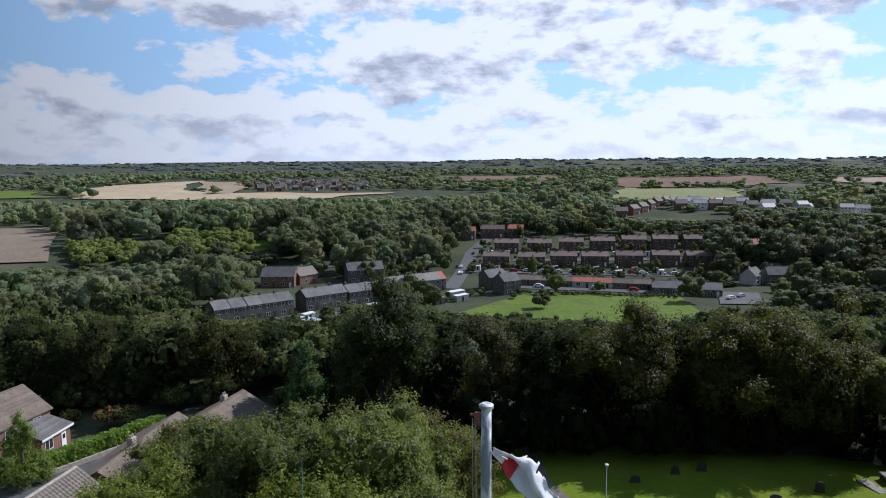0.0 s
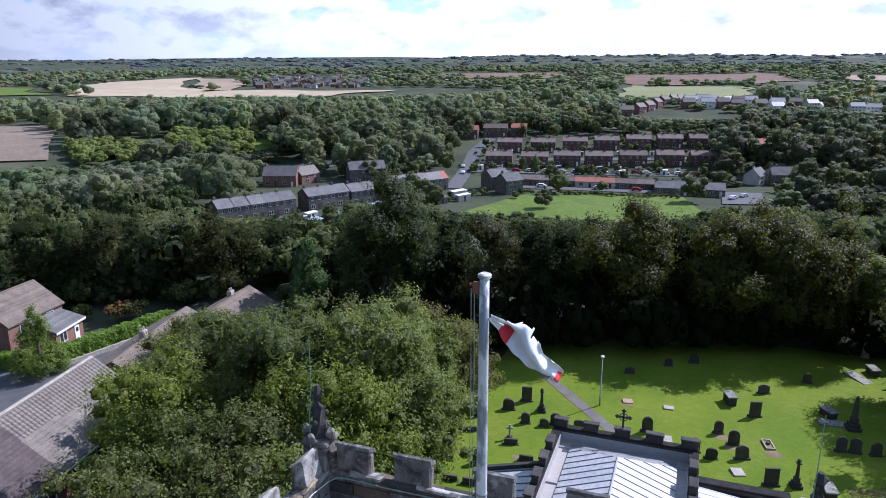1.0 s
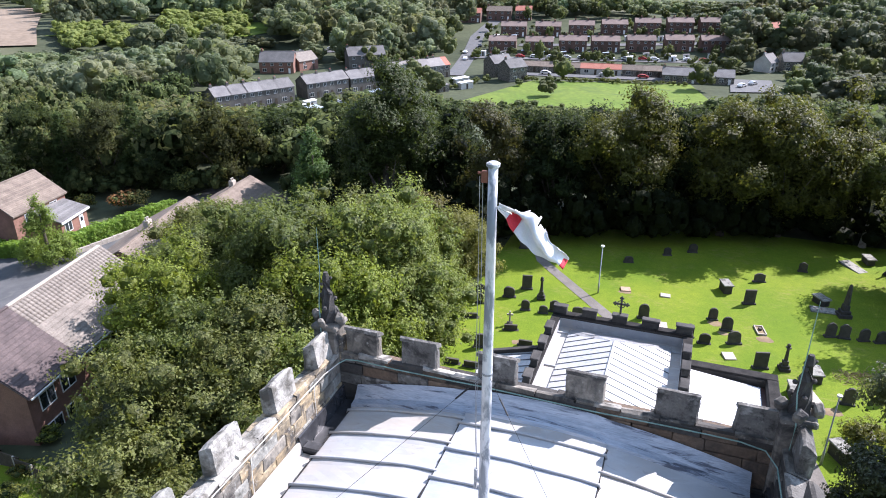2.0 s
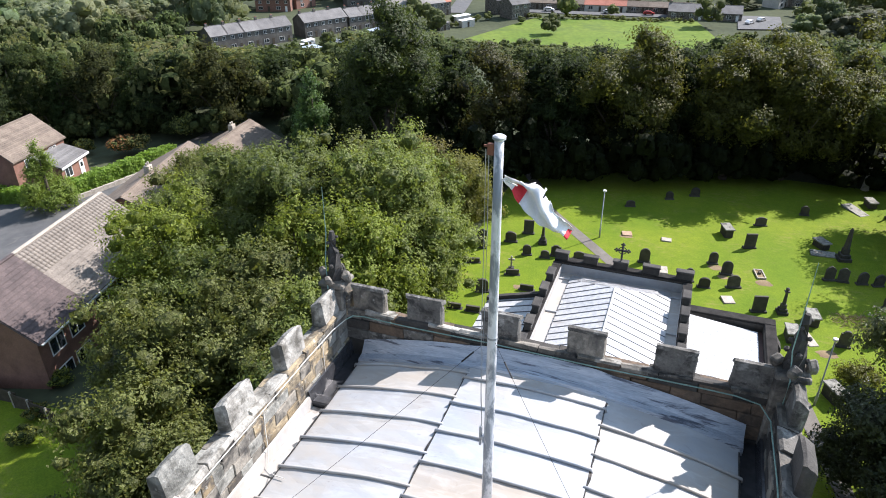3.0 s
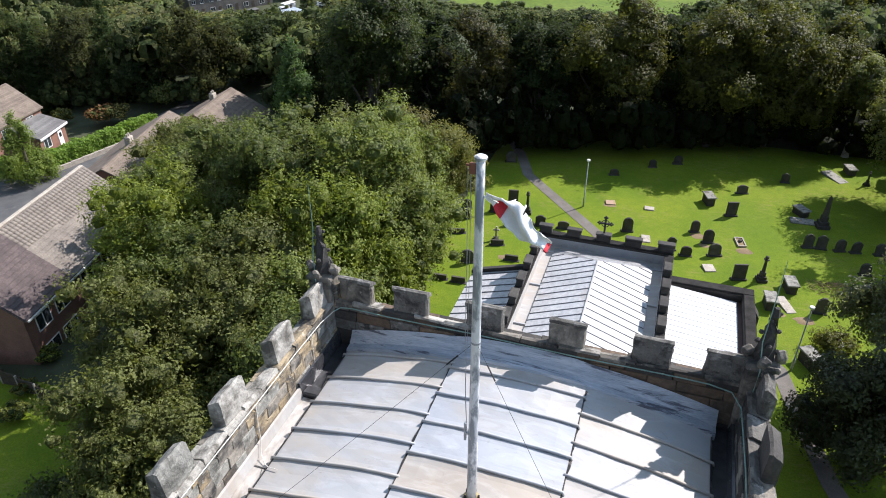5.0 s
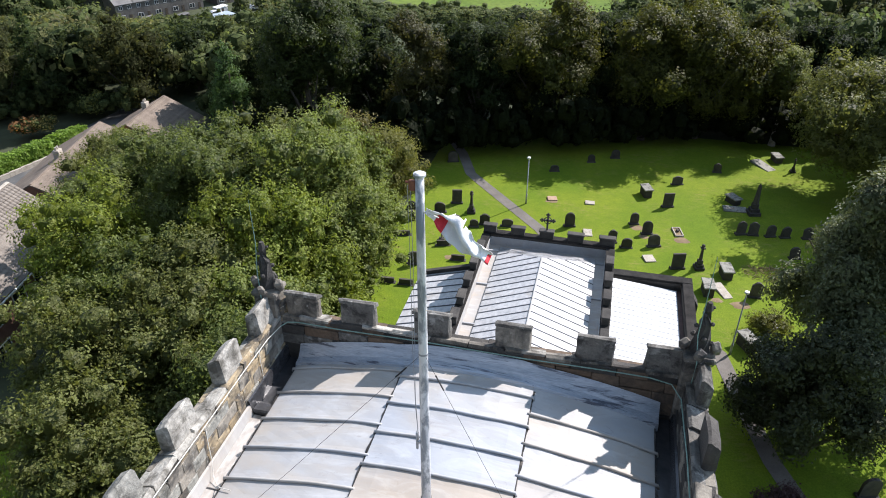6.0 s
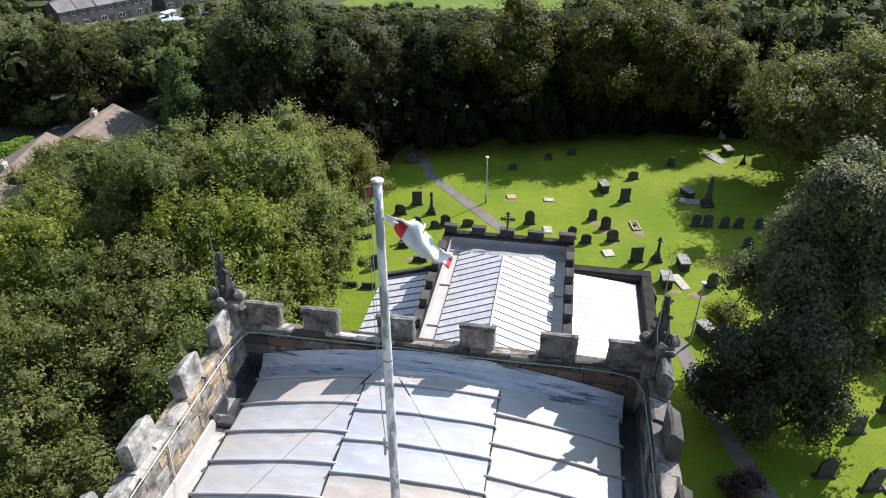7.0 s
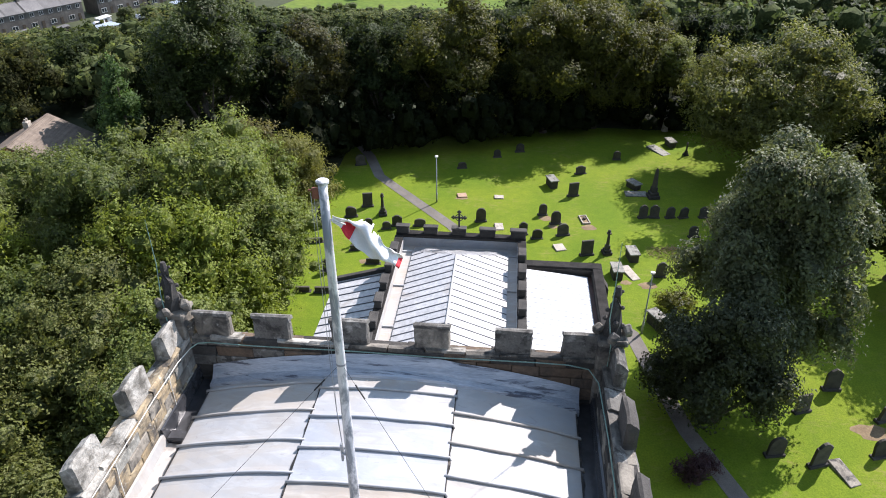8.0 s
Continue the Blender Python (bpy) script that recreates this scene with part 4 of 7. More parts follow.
# ---- nave and aisles ----
def seam_roof(parent, x0, z0, x1, z1, y0, y1, mat, seam, step, proud=0.03, hip=0.0, start=0.5):
    """A sloping metal roof with raised seams that run down the slope."""
    bm = bmesh.new()
    prism(bm, [(x0, z0), (x1, z1), (x1, z1 - 0.12), (x0, z0 - 0.12)], y0, y1)
    for v in bm.verts:
        if abs(v.co.x - x0) < 0.01 and v.co.y > y1 - 0.01:
            v.co.y -= hip
    part("roof_sheet", bm, mat, parent)
    sl = math.atan2(z1 - z0, x1 - x0)
    ln = math.hypot(x1 - x0, z1 - z0)
    bm = bmesh.new()
    box(bm, 0, ln, -0.023, 0.023, -proud, proud, 0.006)
    me = mesh_of("seam", bm, seam)
    y = y0 + step * start
    while y < y1 - 0.05:
        f = max(0.0, (y - (y1 - hip)) / hip) if hip else 0.0
        shared("seam", me, parent, Matrix.Translation((x0 + (x1 - x0) * f, y, z0 + (z1 - z0) * f)) @ Matrix.Rotation(-sl, 4, "Y") @ Matrix.Diagonal((1 - f, 1, 1, 1)))
        y += step


def build_nave():
    rng = random.Random(23)
    nave = thing("church_nave", pose(0, 0, 0), "sooty stone nave with a ridged grey metal roof", "church")
    L, R, Y0, Y1 = -3.85, 3.05, 3.48, 26.3
    bm = bmesh.new()
    for x0, x1, y0, y1 in ((L, L + 0.35, Y0, Y1), (R - 0.35, R, Y0, Y1), (L + 0.35, R - 0.35, Y1 - 0.3, Y1)):
        box(bm, x0, x1, y0, y1, -0.4, 9.25)
    part("wall", bm, STONE_DARK, nave)
    bm = bmesh.new()
    box(bm, L + 0.35, R - 0.35, Y0, Y1 - 0.3, 8.3, 8.62)
    part("gutter", bm, LEAD, nave)
    rx, rz = -0.44, 9.68
    seam_roof(nave, rx, rz, L + 0.95, 8.72, Y0, 25.2, ZINC, SEAM_DARK, 0.52, 0.027, 1.6, 0.98)
    seam_roof(nave, rx, rz, R - 0.85, 8.72, Y0, 25.2, ZINC, SEAM_DARK, 0.52, 0.027, 1.6, 0.98)
    bm = bmesh.new()
    vs = [bm.verts.new(p) for p in ((L + 0.95, 25.2, 8.72), (rx, 23.6, rz), (R - 0.85, 25.2, 8.72), (R - 0.9, 25.75, 8.66), (L + 1.0, 25.75, 8.66))]
    for q in ((0, 1, 4), (1, 3, 4), (1, 2, 3)):
        bm.faces.new([vs[i] for i in q])
    bmesh.ops.solidify(bm, geom=bm.faces[:], thickness=0.05)
    part("hip_sheet", bm, ZINC, nave)
    bm = bmesh.new()
    tube(bm, [(rx, Y0, rz + 0.01), (rx, 23.6, rz + 0.01)], 0.05, 6)
    part("ridge_roll", bm, LEAD, nave)
    for y in (15.5, 18.8, 22.1, 25.3):
        for x0, x1 in ((L + 0.36, L + 1.0), (R - 0.95, R - 0.36)):
            bm = bmesh.new()
            box(bm, x0, x1, y - 0.05, y + 0.05, 8.6, 8.70, 0.015)
            part("gutter_step", bm, LEAD, nave)
    # lead turned up against the inside of the parapet
    for x0, x1, y0, y1 in ((L + 0.37, R - 0.37, Y1 - 0.335, Y1 - 0.303), (L + 0.353, L + 0.385, Y0, Y1 - 0.34), (R - 0.385, R - 0.353, Y0, Y1 - 0.34)):
        bm = bmesh.new()
        box(bm, x0, x1, y0, y1, 8.6, 9.12, 0.006)
        part("flashing", bm, LEAD, nave, "grey lead flashing")
    # coping and battlements
    stone_row(nave, rng, "x", L - 0.05, R + 0.05, Y1 - 0.34, Y1 + 0.05, 9.25, 9.38, [STONE_SOOT], "coping", 0.9)
    stone_row(nave, rng, "y", Y0, Y1 - 0.5, L - 0.06, L + 0.38, 9.25, 9.36, [STONE_SOOT], "coping", 0.9)
    stone_row(nave, rng, "y", Y0, Y1 - 0.5, R - 0.38, R + 0.06, 9.25, 9.36, [STONE_SOOT], "coping", 0.9)

    def battlement(x0, x1, y0, y1, top):
        bm = bmesh.new()
        box(bm, x0, x1, y0, y1, 9.36, top - 0.1, 0.02, rng, 0.015)
        b = part("merlon", bm, STONE_DARK, nave)
        bm = bmesh.new()
        box(bm, x0 - 0.04, x1 + 0.04, y0 - 0.04, y1 + 0.04, top - 0.1, top, 0.03, rng, 0.015)
        part("coping", bm, STONE_DARK, b)

    for x0, x1 in ((L - 0.02, -3.2), (-2.38, -1.66), (-0.86, -0.12), (0.62, 1.46), (2.28, R + 0.02)):
        battlement(x0, x1, Y1 - 0.3, Y1, 9.82)
    y = Y1 - 1.9
    while y > 5:
        for x0, x1 in ((L, L + 0.33), (R - 0.33, R)):
            battlement(x0, x1, y - 0.72, y, 9.80)
        y -= 1.5
    bm = bmesh.new()
    cx, cy = -0.49, Y1 - 0.2
    box(bm, cx - 0.05, cx + 0.05, cy - 0.05, cy + 0.05, 9.86, 10.78, 0.015)
    box(bm, cx - 0.30, cx + 0.30, cy - 0.05, cy + 0.05, 10.38, 10.48, 0.015)
    for px, pz in ((-0.3, 10.43), (0.3, 10.43), (0, 10.76)):
        for dx, dz in ((0, 0.07), (0, -0.07), (0.07, 0), (-0.07, 0)):
            bmesh.ops.create_icosphere(bm, subdivisions=1, radius=0.06, matrix=Matrix.Translation((cx + px + dx, cy, pz + dz)))
    ring = [(cx + 0.2 * math.cos(a * math.pi / 6), cy, 10.43 + 0.2 * math.sin(a * math.pi / 6)) for a in range(13)]
    tube(bm, ring, 0.025, 5, False)
    part("gable_cross", bm, STONE_DARK, nave, "dark carved stone cross")

    south = thing("south_aisle", pose(0, 0, 0), "stone side aisle with a metal roof whitened for sun glare", "church aisle")
    bm = bmesh.new()
    for x0, x1, y0, y1 in ((R, 7.35, 26.5, 27.1), (6.85, 7.35, 4.6, 26.5), (R, 7.35, 4.2, 4.6)):
        box(bm, x0, x1, y0, y1, -0.4, 7.25)
    part("wall", bm, STONE_DARK, south)
    bm = bmesh.new()
    for x0, x1, y0, y1 in ((R, 7.40, 26.52, 27.12), (6.86, 7.40, 4.6, 26.52)):
        box(bm, x0, x1, y0, y1, 7.25, 7.36, 0.03)
    part("coping", bm, STONE_SOOT, south)
    seam_roof(south, R + 0.02, 7.28, 6.62, 6.92, 4.6, 26.3, GLARE_ROOF, GLARE_ROOF, 0.42, 0.022)
    bm = bmesh.new()
    box(bm, 6.6, 6.86, 4.6, 26.5, 6.6, 6.82)
    part("gutter", bm, surface("rusty_gutter", (0.06, 0.03, 0.025), (0.12, 0.06, 0.045), 1.5, 10, 0.6), south, "dark rusty gutter")
    for y in (8, 12, 16, 20, 24, 26.8):
        bm = bmesh.new()
        box(bm, 7.35, 7.9, y - 0.3, y + 0.3, -0.3, 6.0, 0.03)
        prism(bm, [(7.35, 6.0), (7.9, 6.0), (7.35, 6.9)], y - 0.3, y + 0.3)
        part("buttress", bm, STONE_DARK, south)

    north = thing("north_aisle", pose(0, 0, 0), "stone side aisle with a sloping grey metal roof", "church aisle")
    bm = bmesh.new()
    for x0, x1, y0, y1 in ((-7.05, L, 24.75, 25.05), (-7.05, -6.7, 4.6, 24.75)):
        box(bm, x0, x1, y0, y1, -0.4, 6.5)
    prism(bm, [(L, 6.5), (-7.05, 6.5), (L, 7.45)], 24.75, 25.05)
    part("wall", bm, STONE, north)
    seam_roof(north, L - 0.02, 7.62, -7.25, 6.62, 4.6, 24.95, ZINC, SEAM_DARK, 0.62, 0.04)
    bm = bmesh.new()
    prism(bm, [(L, 7.62), (-7.3, 6.60), (-7.3, 6.84), (L, 7.86)], 24.95, 25.2)
    part("coping", bm, STONE_DARK, north)


build_nave()


# ---- churchyard ----
FACE = 12      # the stones' common turn, in degrees


def headstone(kind, w, h, rng):
    """An upright slab on a low plinth: rounded, shouldered, pointed or square at the top."""
    t = 0.09
    if kind == "round":
        top = [(w * math.cos(a), h - w + w * math.sin(a)) for a in [math.pi * i / 8 for i in range(9)]]
    elif kind == "shouldered":
        top = [(w, h * 0.82), (w * 0.8, h * 0.84)] + [(w * 0.7 * math.cos(a), h - w * 0.55 + w * 0.55 * math.sin(a)) for a in [math.pi * i / 6 for i in range(7)]] + [(-w * 0.8, h * 0.84), (-w, h * 0.82)]
    elif kind == "pointed":
        top = [(w, h * 0.75), (w * 0.6, h * 0.9), (0, h), (-w * 0.6, h * 0.9), (-w, h * 0.75)]
    else:
        top = [(w, h), (-w, h)]
    bm = bmesh.new()
    prism(bm, [(-w, -0.1), (w, -0.1)] + top, -t, t)
    bmesh.ops.bevel(bm, geom=[e for e in bm.edges if abs(e.verts[0].co.y - e.verts[1].co.y) < 0.01], offset=0.015, segments=1, affect="EDGES")
    return bm


def build_graves():
    rng = random.Random(3)
    made = {}

    def place(kind, x, y, h, wide=0.36, mat=GRAVE, label="dark weathered upright headstone on the lawn"):
        key = (kind, mat.name)
        if key not in made:
            ob = thing("headstone", pose(x, y, 0), label, "headstone", "headstones in the churchyard")
            part("slab", headstone(kind, 0.36, 1.0, rng), mat, ob)
            bm = bmesh.new()
            box(bm, -0.44, 0.44, -0.19, 0.19, -0.1, 0.10, 0.02)
            part("plinth", bm, STONE_DARK, ob)
            made[key] = ob
        else:
            ob = copy_thing(made[key], pose(x, y, 0))
        ob.matrix_basis = pose(x, y, 0, rng.uniform(-5, 5), rng.uniform(-3, 3), FACE + rng.uniform(-8, 8)) @ Matrix.Diagonal((wide / 0.36, 1, h, 1))

    a = [(-10.9, 43.9, 0.95), (-6.75, 42.75, 1.0), (-4.9, 42.9, 0.65), (-7.55, 42.2, 0.65), (0.03, 44.1, 1.3), (8.87, 54, 0.8), (5.14, 45.7, 1.05), (6.17, 44.3, 1.15), (6.68, 42.5, 1.05), (3.48, 42.3, 1.15), (4.6, 41.8, 0.85)]
    b = [(13.4, 37.2, 1.3), (15.5, 38.2, 1.2), (13.44, 46, 1.2), (14.38, 46.1, 1.15), (15.7, 46.2, 1.05), (16.8, 46.3, 1.05), (18.5, 46.5, 1.0), (17.0, 43.2, 0.95), (21.4, 26.2, 1.6), (18.6, 20.3, 1.75), (16.6, 20.8, 1.4)]
    c = [(-10.76, 35.7, 1.15), (-12.8, 42.1, 0.95), (-13.3, 43.8, 0.8), (-10.8, 43.9, 0.95), (-9.0, 42.2, 0.9), (-2.25, 54.2, 0.6), (23.4, 23.9, 1.4), (1.0, 57, 0.8), (3.2, 58.5, 0.9), (-12, 54, 1.1), (12.6, 57.5, 0.9)]
    for i, (x, y, h) in enumerate(a + c):
        place(("round", "shouldered", "round", "round")[i % 4], x, y, h, 0.34 + 0.06 * (i % 3))
    for i, (x, y, h) in enumerate(b):
        place(("shouldered", "round", "pointed")[i % 3], x, y, h, 0.37 if i < 8 else 0.45)
    for x, y, h, w in ((-9.77, 45.8, 1.3, 0.42), (7.9, 49.4, 1.3, 0.44), (8.34, 39.7, 1.3, 0.46), (19.1, 24.2, 1.2, 0.45)):
        place("square", x, y, h, w, GRAVE, "broad dark square-topped headstone")
    for x, y, h in ((-7.7, 37, 0.45), (-10.6, 33, 0.45), (-12, 33, 0.4), (-12.7, 39.6, 0.4), (-9.3, 38.8, 0.45)):
        place("square", x, y, h, 0.5, GRAVE, "low dark kerb stone set in the lawn")
    place("round", 22.05, 21.2, 1.2, 0.4)

    def monument(x, y, h, kind, label):
        ob = thing("monument", pose(x, y, 0, 0, 0, FACE), label, "grave monument")
        bm = bmesh.new()
        s = h * 0.17
        box(bm, -s, s, -s, s, -0.1, h * 0.10, 0.02)
        box(bm, -s * 0.75, s * 0.75, -s * 0.75, s * 0.75, h * 0.10, h * 0.20, 0.02)
        part("steps", bm, STONE_DARK, ob)
        bm = bmesh.new()
        q = s * 0.5
        box(bm, -q, q, -q, q, h * 0.20, h * 0.36, 0.02)
        part("pedestal", bm, GRAVE, ob)
        bm = bmesh.new()
        if kind == "obelisk":
            tube(bm, [(0, 0, h * 0.36), (0, 0, h * 0.93), (0, 0, h)], [q * 1.1, q * 0.6, 0.01], 4)
        else:
            tube(bm, [(0, 0, h * 0.36), (0, 0, h * 0.82)], [q * 0.8, q * 0.5], 8)
            box(bm, -q * 0.9, q * 0.9, -q * 0.9, q * 0.9, h * 0.82, h * 0.87, 0.02)
            bmesh.ops.create_icosphere(bm, subdivisions=2, radius=q * 0.75, matrix=Matrix.Translation((0, 0, h * 0.93)))
        part("shaft", bm, GRAVE, ob)

    monument(14.86, 49.8, 2.85, "obelisk", "tall dark stone obelisk on stepped base")
    monument(-8.23, 44.5, 2.05, "column", "dark stone column with an urn on a pedestal")
    monument(9.88, 40.1, 2.1, "column", "dark stone column with an urn on a pedestal")
    monument(19.5, 59.2, 1.4, "column", "squat dark monument under trees")

    ob = thing("stone_cross", pose(-9.6, 39.6, 0, 0, 0, FACE), "small pale stone cross on a plinth", "grave cross")
    bm = bmesh.new()
    box(bm, -0.07, 0.07, -0.06, 0.06, 0.15, 1.15, 0.02)
    box(bm, -0.25, 0.25, -0.06, 0.06, 0.78, 0.92, 0.02)
    part("cross", bm, GRAVE_PALE, ob)
    bm = bmesh.new()
    box(bm, -0.22, 0.22, -0.2, 0.2, -0.1, 0.16, 0.02)
    part("plinth", bm, STONE_DARK, ob)

    for x, y, h, turn in ((6.1, 51.2, 0.8, 20), (11.7, 39.5, 0.75, 10), (10.25, 37.0, 0.8, 6), (18.4, 61.5, 0.6, 15), (12.2, 31.4, 0.9, 30), (13.4, 51.5, 0.6, 35)):
        ob = thing("box_tomb", pose(x, y, 0, 0, 0, turn), "grey stone box tomb with an overhanging lid", "tomb", "box tombs")
        bm = bmesh.new()
        box(bm, -0.33, 0.33, -0.6, 0.6, -0.1, h - 0.1, 0.02)
        part("chest", bm, STONE_DARK, ob)
        bm = bmesh.new()
        box(bm, -0.42, 0.42, -0.7, 0.7, h - 0.1, h + 0.02, 0.03)
        part("lid", bm, STONE_LICHEN, ob)
    for x, y, w, l, mat, label, turn in ((1.41, 48.5, 0.4, 0.3, GRAVE_PALE, "small pale grave tablet lying in the grass", 5), (-1.84, 48.5, 0.42, 0.35, GRAVE_RED, "reddish grave stone lying in the grass", 15),
                                         (1.55, 43.3, 0.35, 0.5, GRAVE_PALE, "pale flat grave slab", 8), (6.32, 40.5, 0.42, 0.45, GRAVE_PALE, "worn pale flat slab", 20), (13.45, 50.2, 0.95, 0.45, STONE_LICHEN, "broad pale flat slab beside the obelisk", 4),
                                         (17.0, 60, 0.55, 1.2, STONE_LICHEN, "long pale flat slab", 35), (13.8, 34.1, 0.7, 0.5, STONE_LICHEN, "pale flat slab near the path", 12), (19.8, 19.9, 0.36, 0.85, STONE, "worn brown flat slab in the grass", 20), (11.3, 37.4, 0.35, 0.9, GRAVE_PALE, "long tilted grave slab", 25)):
        bm = bmesh.new()
        box(bm, -w, w, -l, l, -0.08, 0.09, 0.025, rng, 0.02)
        ob = new("grave_slab", mesh_of("grave_slab", bm, mat))
        ob.matrix_basis = pose(x, y, 0.02, 4, 2, turn)
        tagged(ob, label, "grave slab", "flat slabs")
    ob = thing("kerbed_grave", pose(8.57, 45.1, 0, 0, 0, 12) @ Matrix.Scale(0.68, 4), "grave framed by pale kerbs with dark gravel", "grave")
    bm = bmesh.new()
    for x0, x1, y0, y1 in ((-0.5, 0.5, 0.85, 1.0), (-0.5, 0.5, -1.0, -0.85), (-0.5, -0.36, -0.85, 0.85), (0.36, 0.5, -0.85, 0.85)):
        box(bm, x0, x1, y0, y1, -0.05, 0.2, 0.02)
    part("kerb", bm, GRAVE_PALE, ob)
    bm = bmesh.new()
    box(bm, -0.37, 0.37, -0.86, 0.86, -0.05, 0.1)
    part("gravel_bed", bm, EARTH, ob)
    bm = bmesh.new()
    box(bm, -0.16, 0.16, -0.1, 0.3, 0.08, 0.34, 0.04)
    part("vase_block", bm, GRAVE, ob)
    # bare earth patches and a heap of cut brush
    for x, y, r in ((5.4, 45.1, 0.7), (6.0, 43.8, 0.5), (-1.9, 48.1, 0.6), (8.9, 43.9, 0.7), (-8.4, 37.2, 0.5), (12.4, 36.0, 0.8), (1.4, 42.9, 0.4), (22.3, 23.0, 1.0), (10.9, 36.2, 0.5)):
        bm = bmesh.new()
        c = bm.verts.new((x, y, 0.03))
        ring = [bm.verts.new((x + r * rng.uniform(0.6, 1.1) * math.cos(k * 0.45), y + 0.7 * r * rng.uniform(0.6, 1.1) * math.sin(k * 0.45), 0.006)) for k in range(14)]
        for k in range(14):
            bm.faces.new((c, ring[k], ring[(k + 1) % 14]))
        tagged(part("earth_patch", bm, EARTH), "bare brown earth patch in the lawn", "earth", kind="structure")
    bm = bmesh.new()
    for k in range(260):
        a, r = rng.uniform(0, 6.28), rng.random() ** 0.5 * 1.5
        p = Vector((14.7 + r * math.cos(a) * 1.2, 40.4 + r * math.sin(a) * 0.7, max(0.02, 0.45 * (1 - r / 1.6)) * rng.random()))
        d = Vector((rng.uniform(-1, 1), rng.uniform(-1, 1), rng.uniform(-0.1, 0.35))).normalized() * rng.uniform(0.2, 0.5)
        tube(bm, [p, p + d], [0.02, 0.008], 3)
    tagged(part("brush_heap", bm, EARTH), "heap of dry brown cut brush on the lawn", "brush heap", kind="stuff")


build_graves()


def lamp_post(x, y, h):
    ob = thing("lamp_post", pose(x, y, 0), "slender grey steel lamp post beside the path", "lamp post", "churchyard lamp posts")
    bm = bmesh.new()
    tube(bm, [(0, 0, -0.1), (0, 0, 0.9), (0, 0, 0.92), (0, 0, h)], [0.07, 0.07, 0.045, 0.038], 10)
    part("post", bm, GALV, ob, smooth=True)
    bm = bmesh.new()
    tube(bm, [(0, 0, h - 0.05), (0, 0, h + 0.02), (0, 0, h + 0.12), (0, 0, h + 0.15)], [0.07, 0.15, 0.14, 0.06], 12)
    part("lantern", bm, WHITE, ob, "pale round lantern head")
    bm = bmesh.new()
    box(bm, -0.06, 0.06, -0.085, -0.06, 0.3, 0.75, 0.006)
    part("access_door", bm, GALV, ob)


lamp_post(-3.95, 47.13, 4.25)
lamp_post(11.15, 30.45, 4.65)


# ---- trees ----
def ball_quads(k=3):
    """A ball of quads, from a cube."""
    v, q = [], []
    for axis in range(3):
        for s in (-1, 1):
            base = len(v)
            for i in range(k + 1):
                for j in range(k + 1):
                    p = [0, 0, 0]
                    p[axis], p[(axis + 1) % 3], p[(axis + 2) % 3] = s, 2 * i / k - 1, 2 * j / k - 1
                    v.append(p)
            for i in range(k):
                for j in range(k):
                    a = base + i * (k + 1) + j
                    q.append((a, a + k + 1, a + k + 2, a + 1))
    v = np.array(v, float)
    return v / np.linalg.norm(v, axis=1)[:, None], np.array(q)


BALL = ball_quads(2)


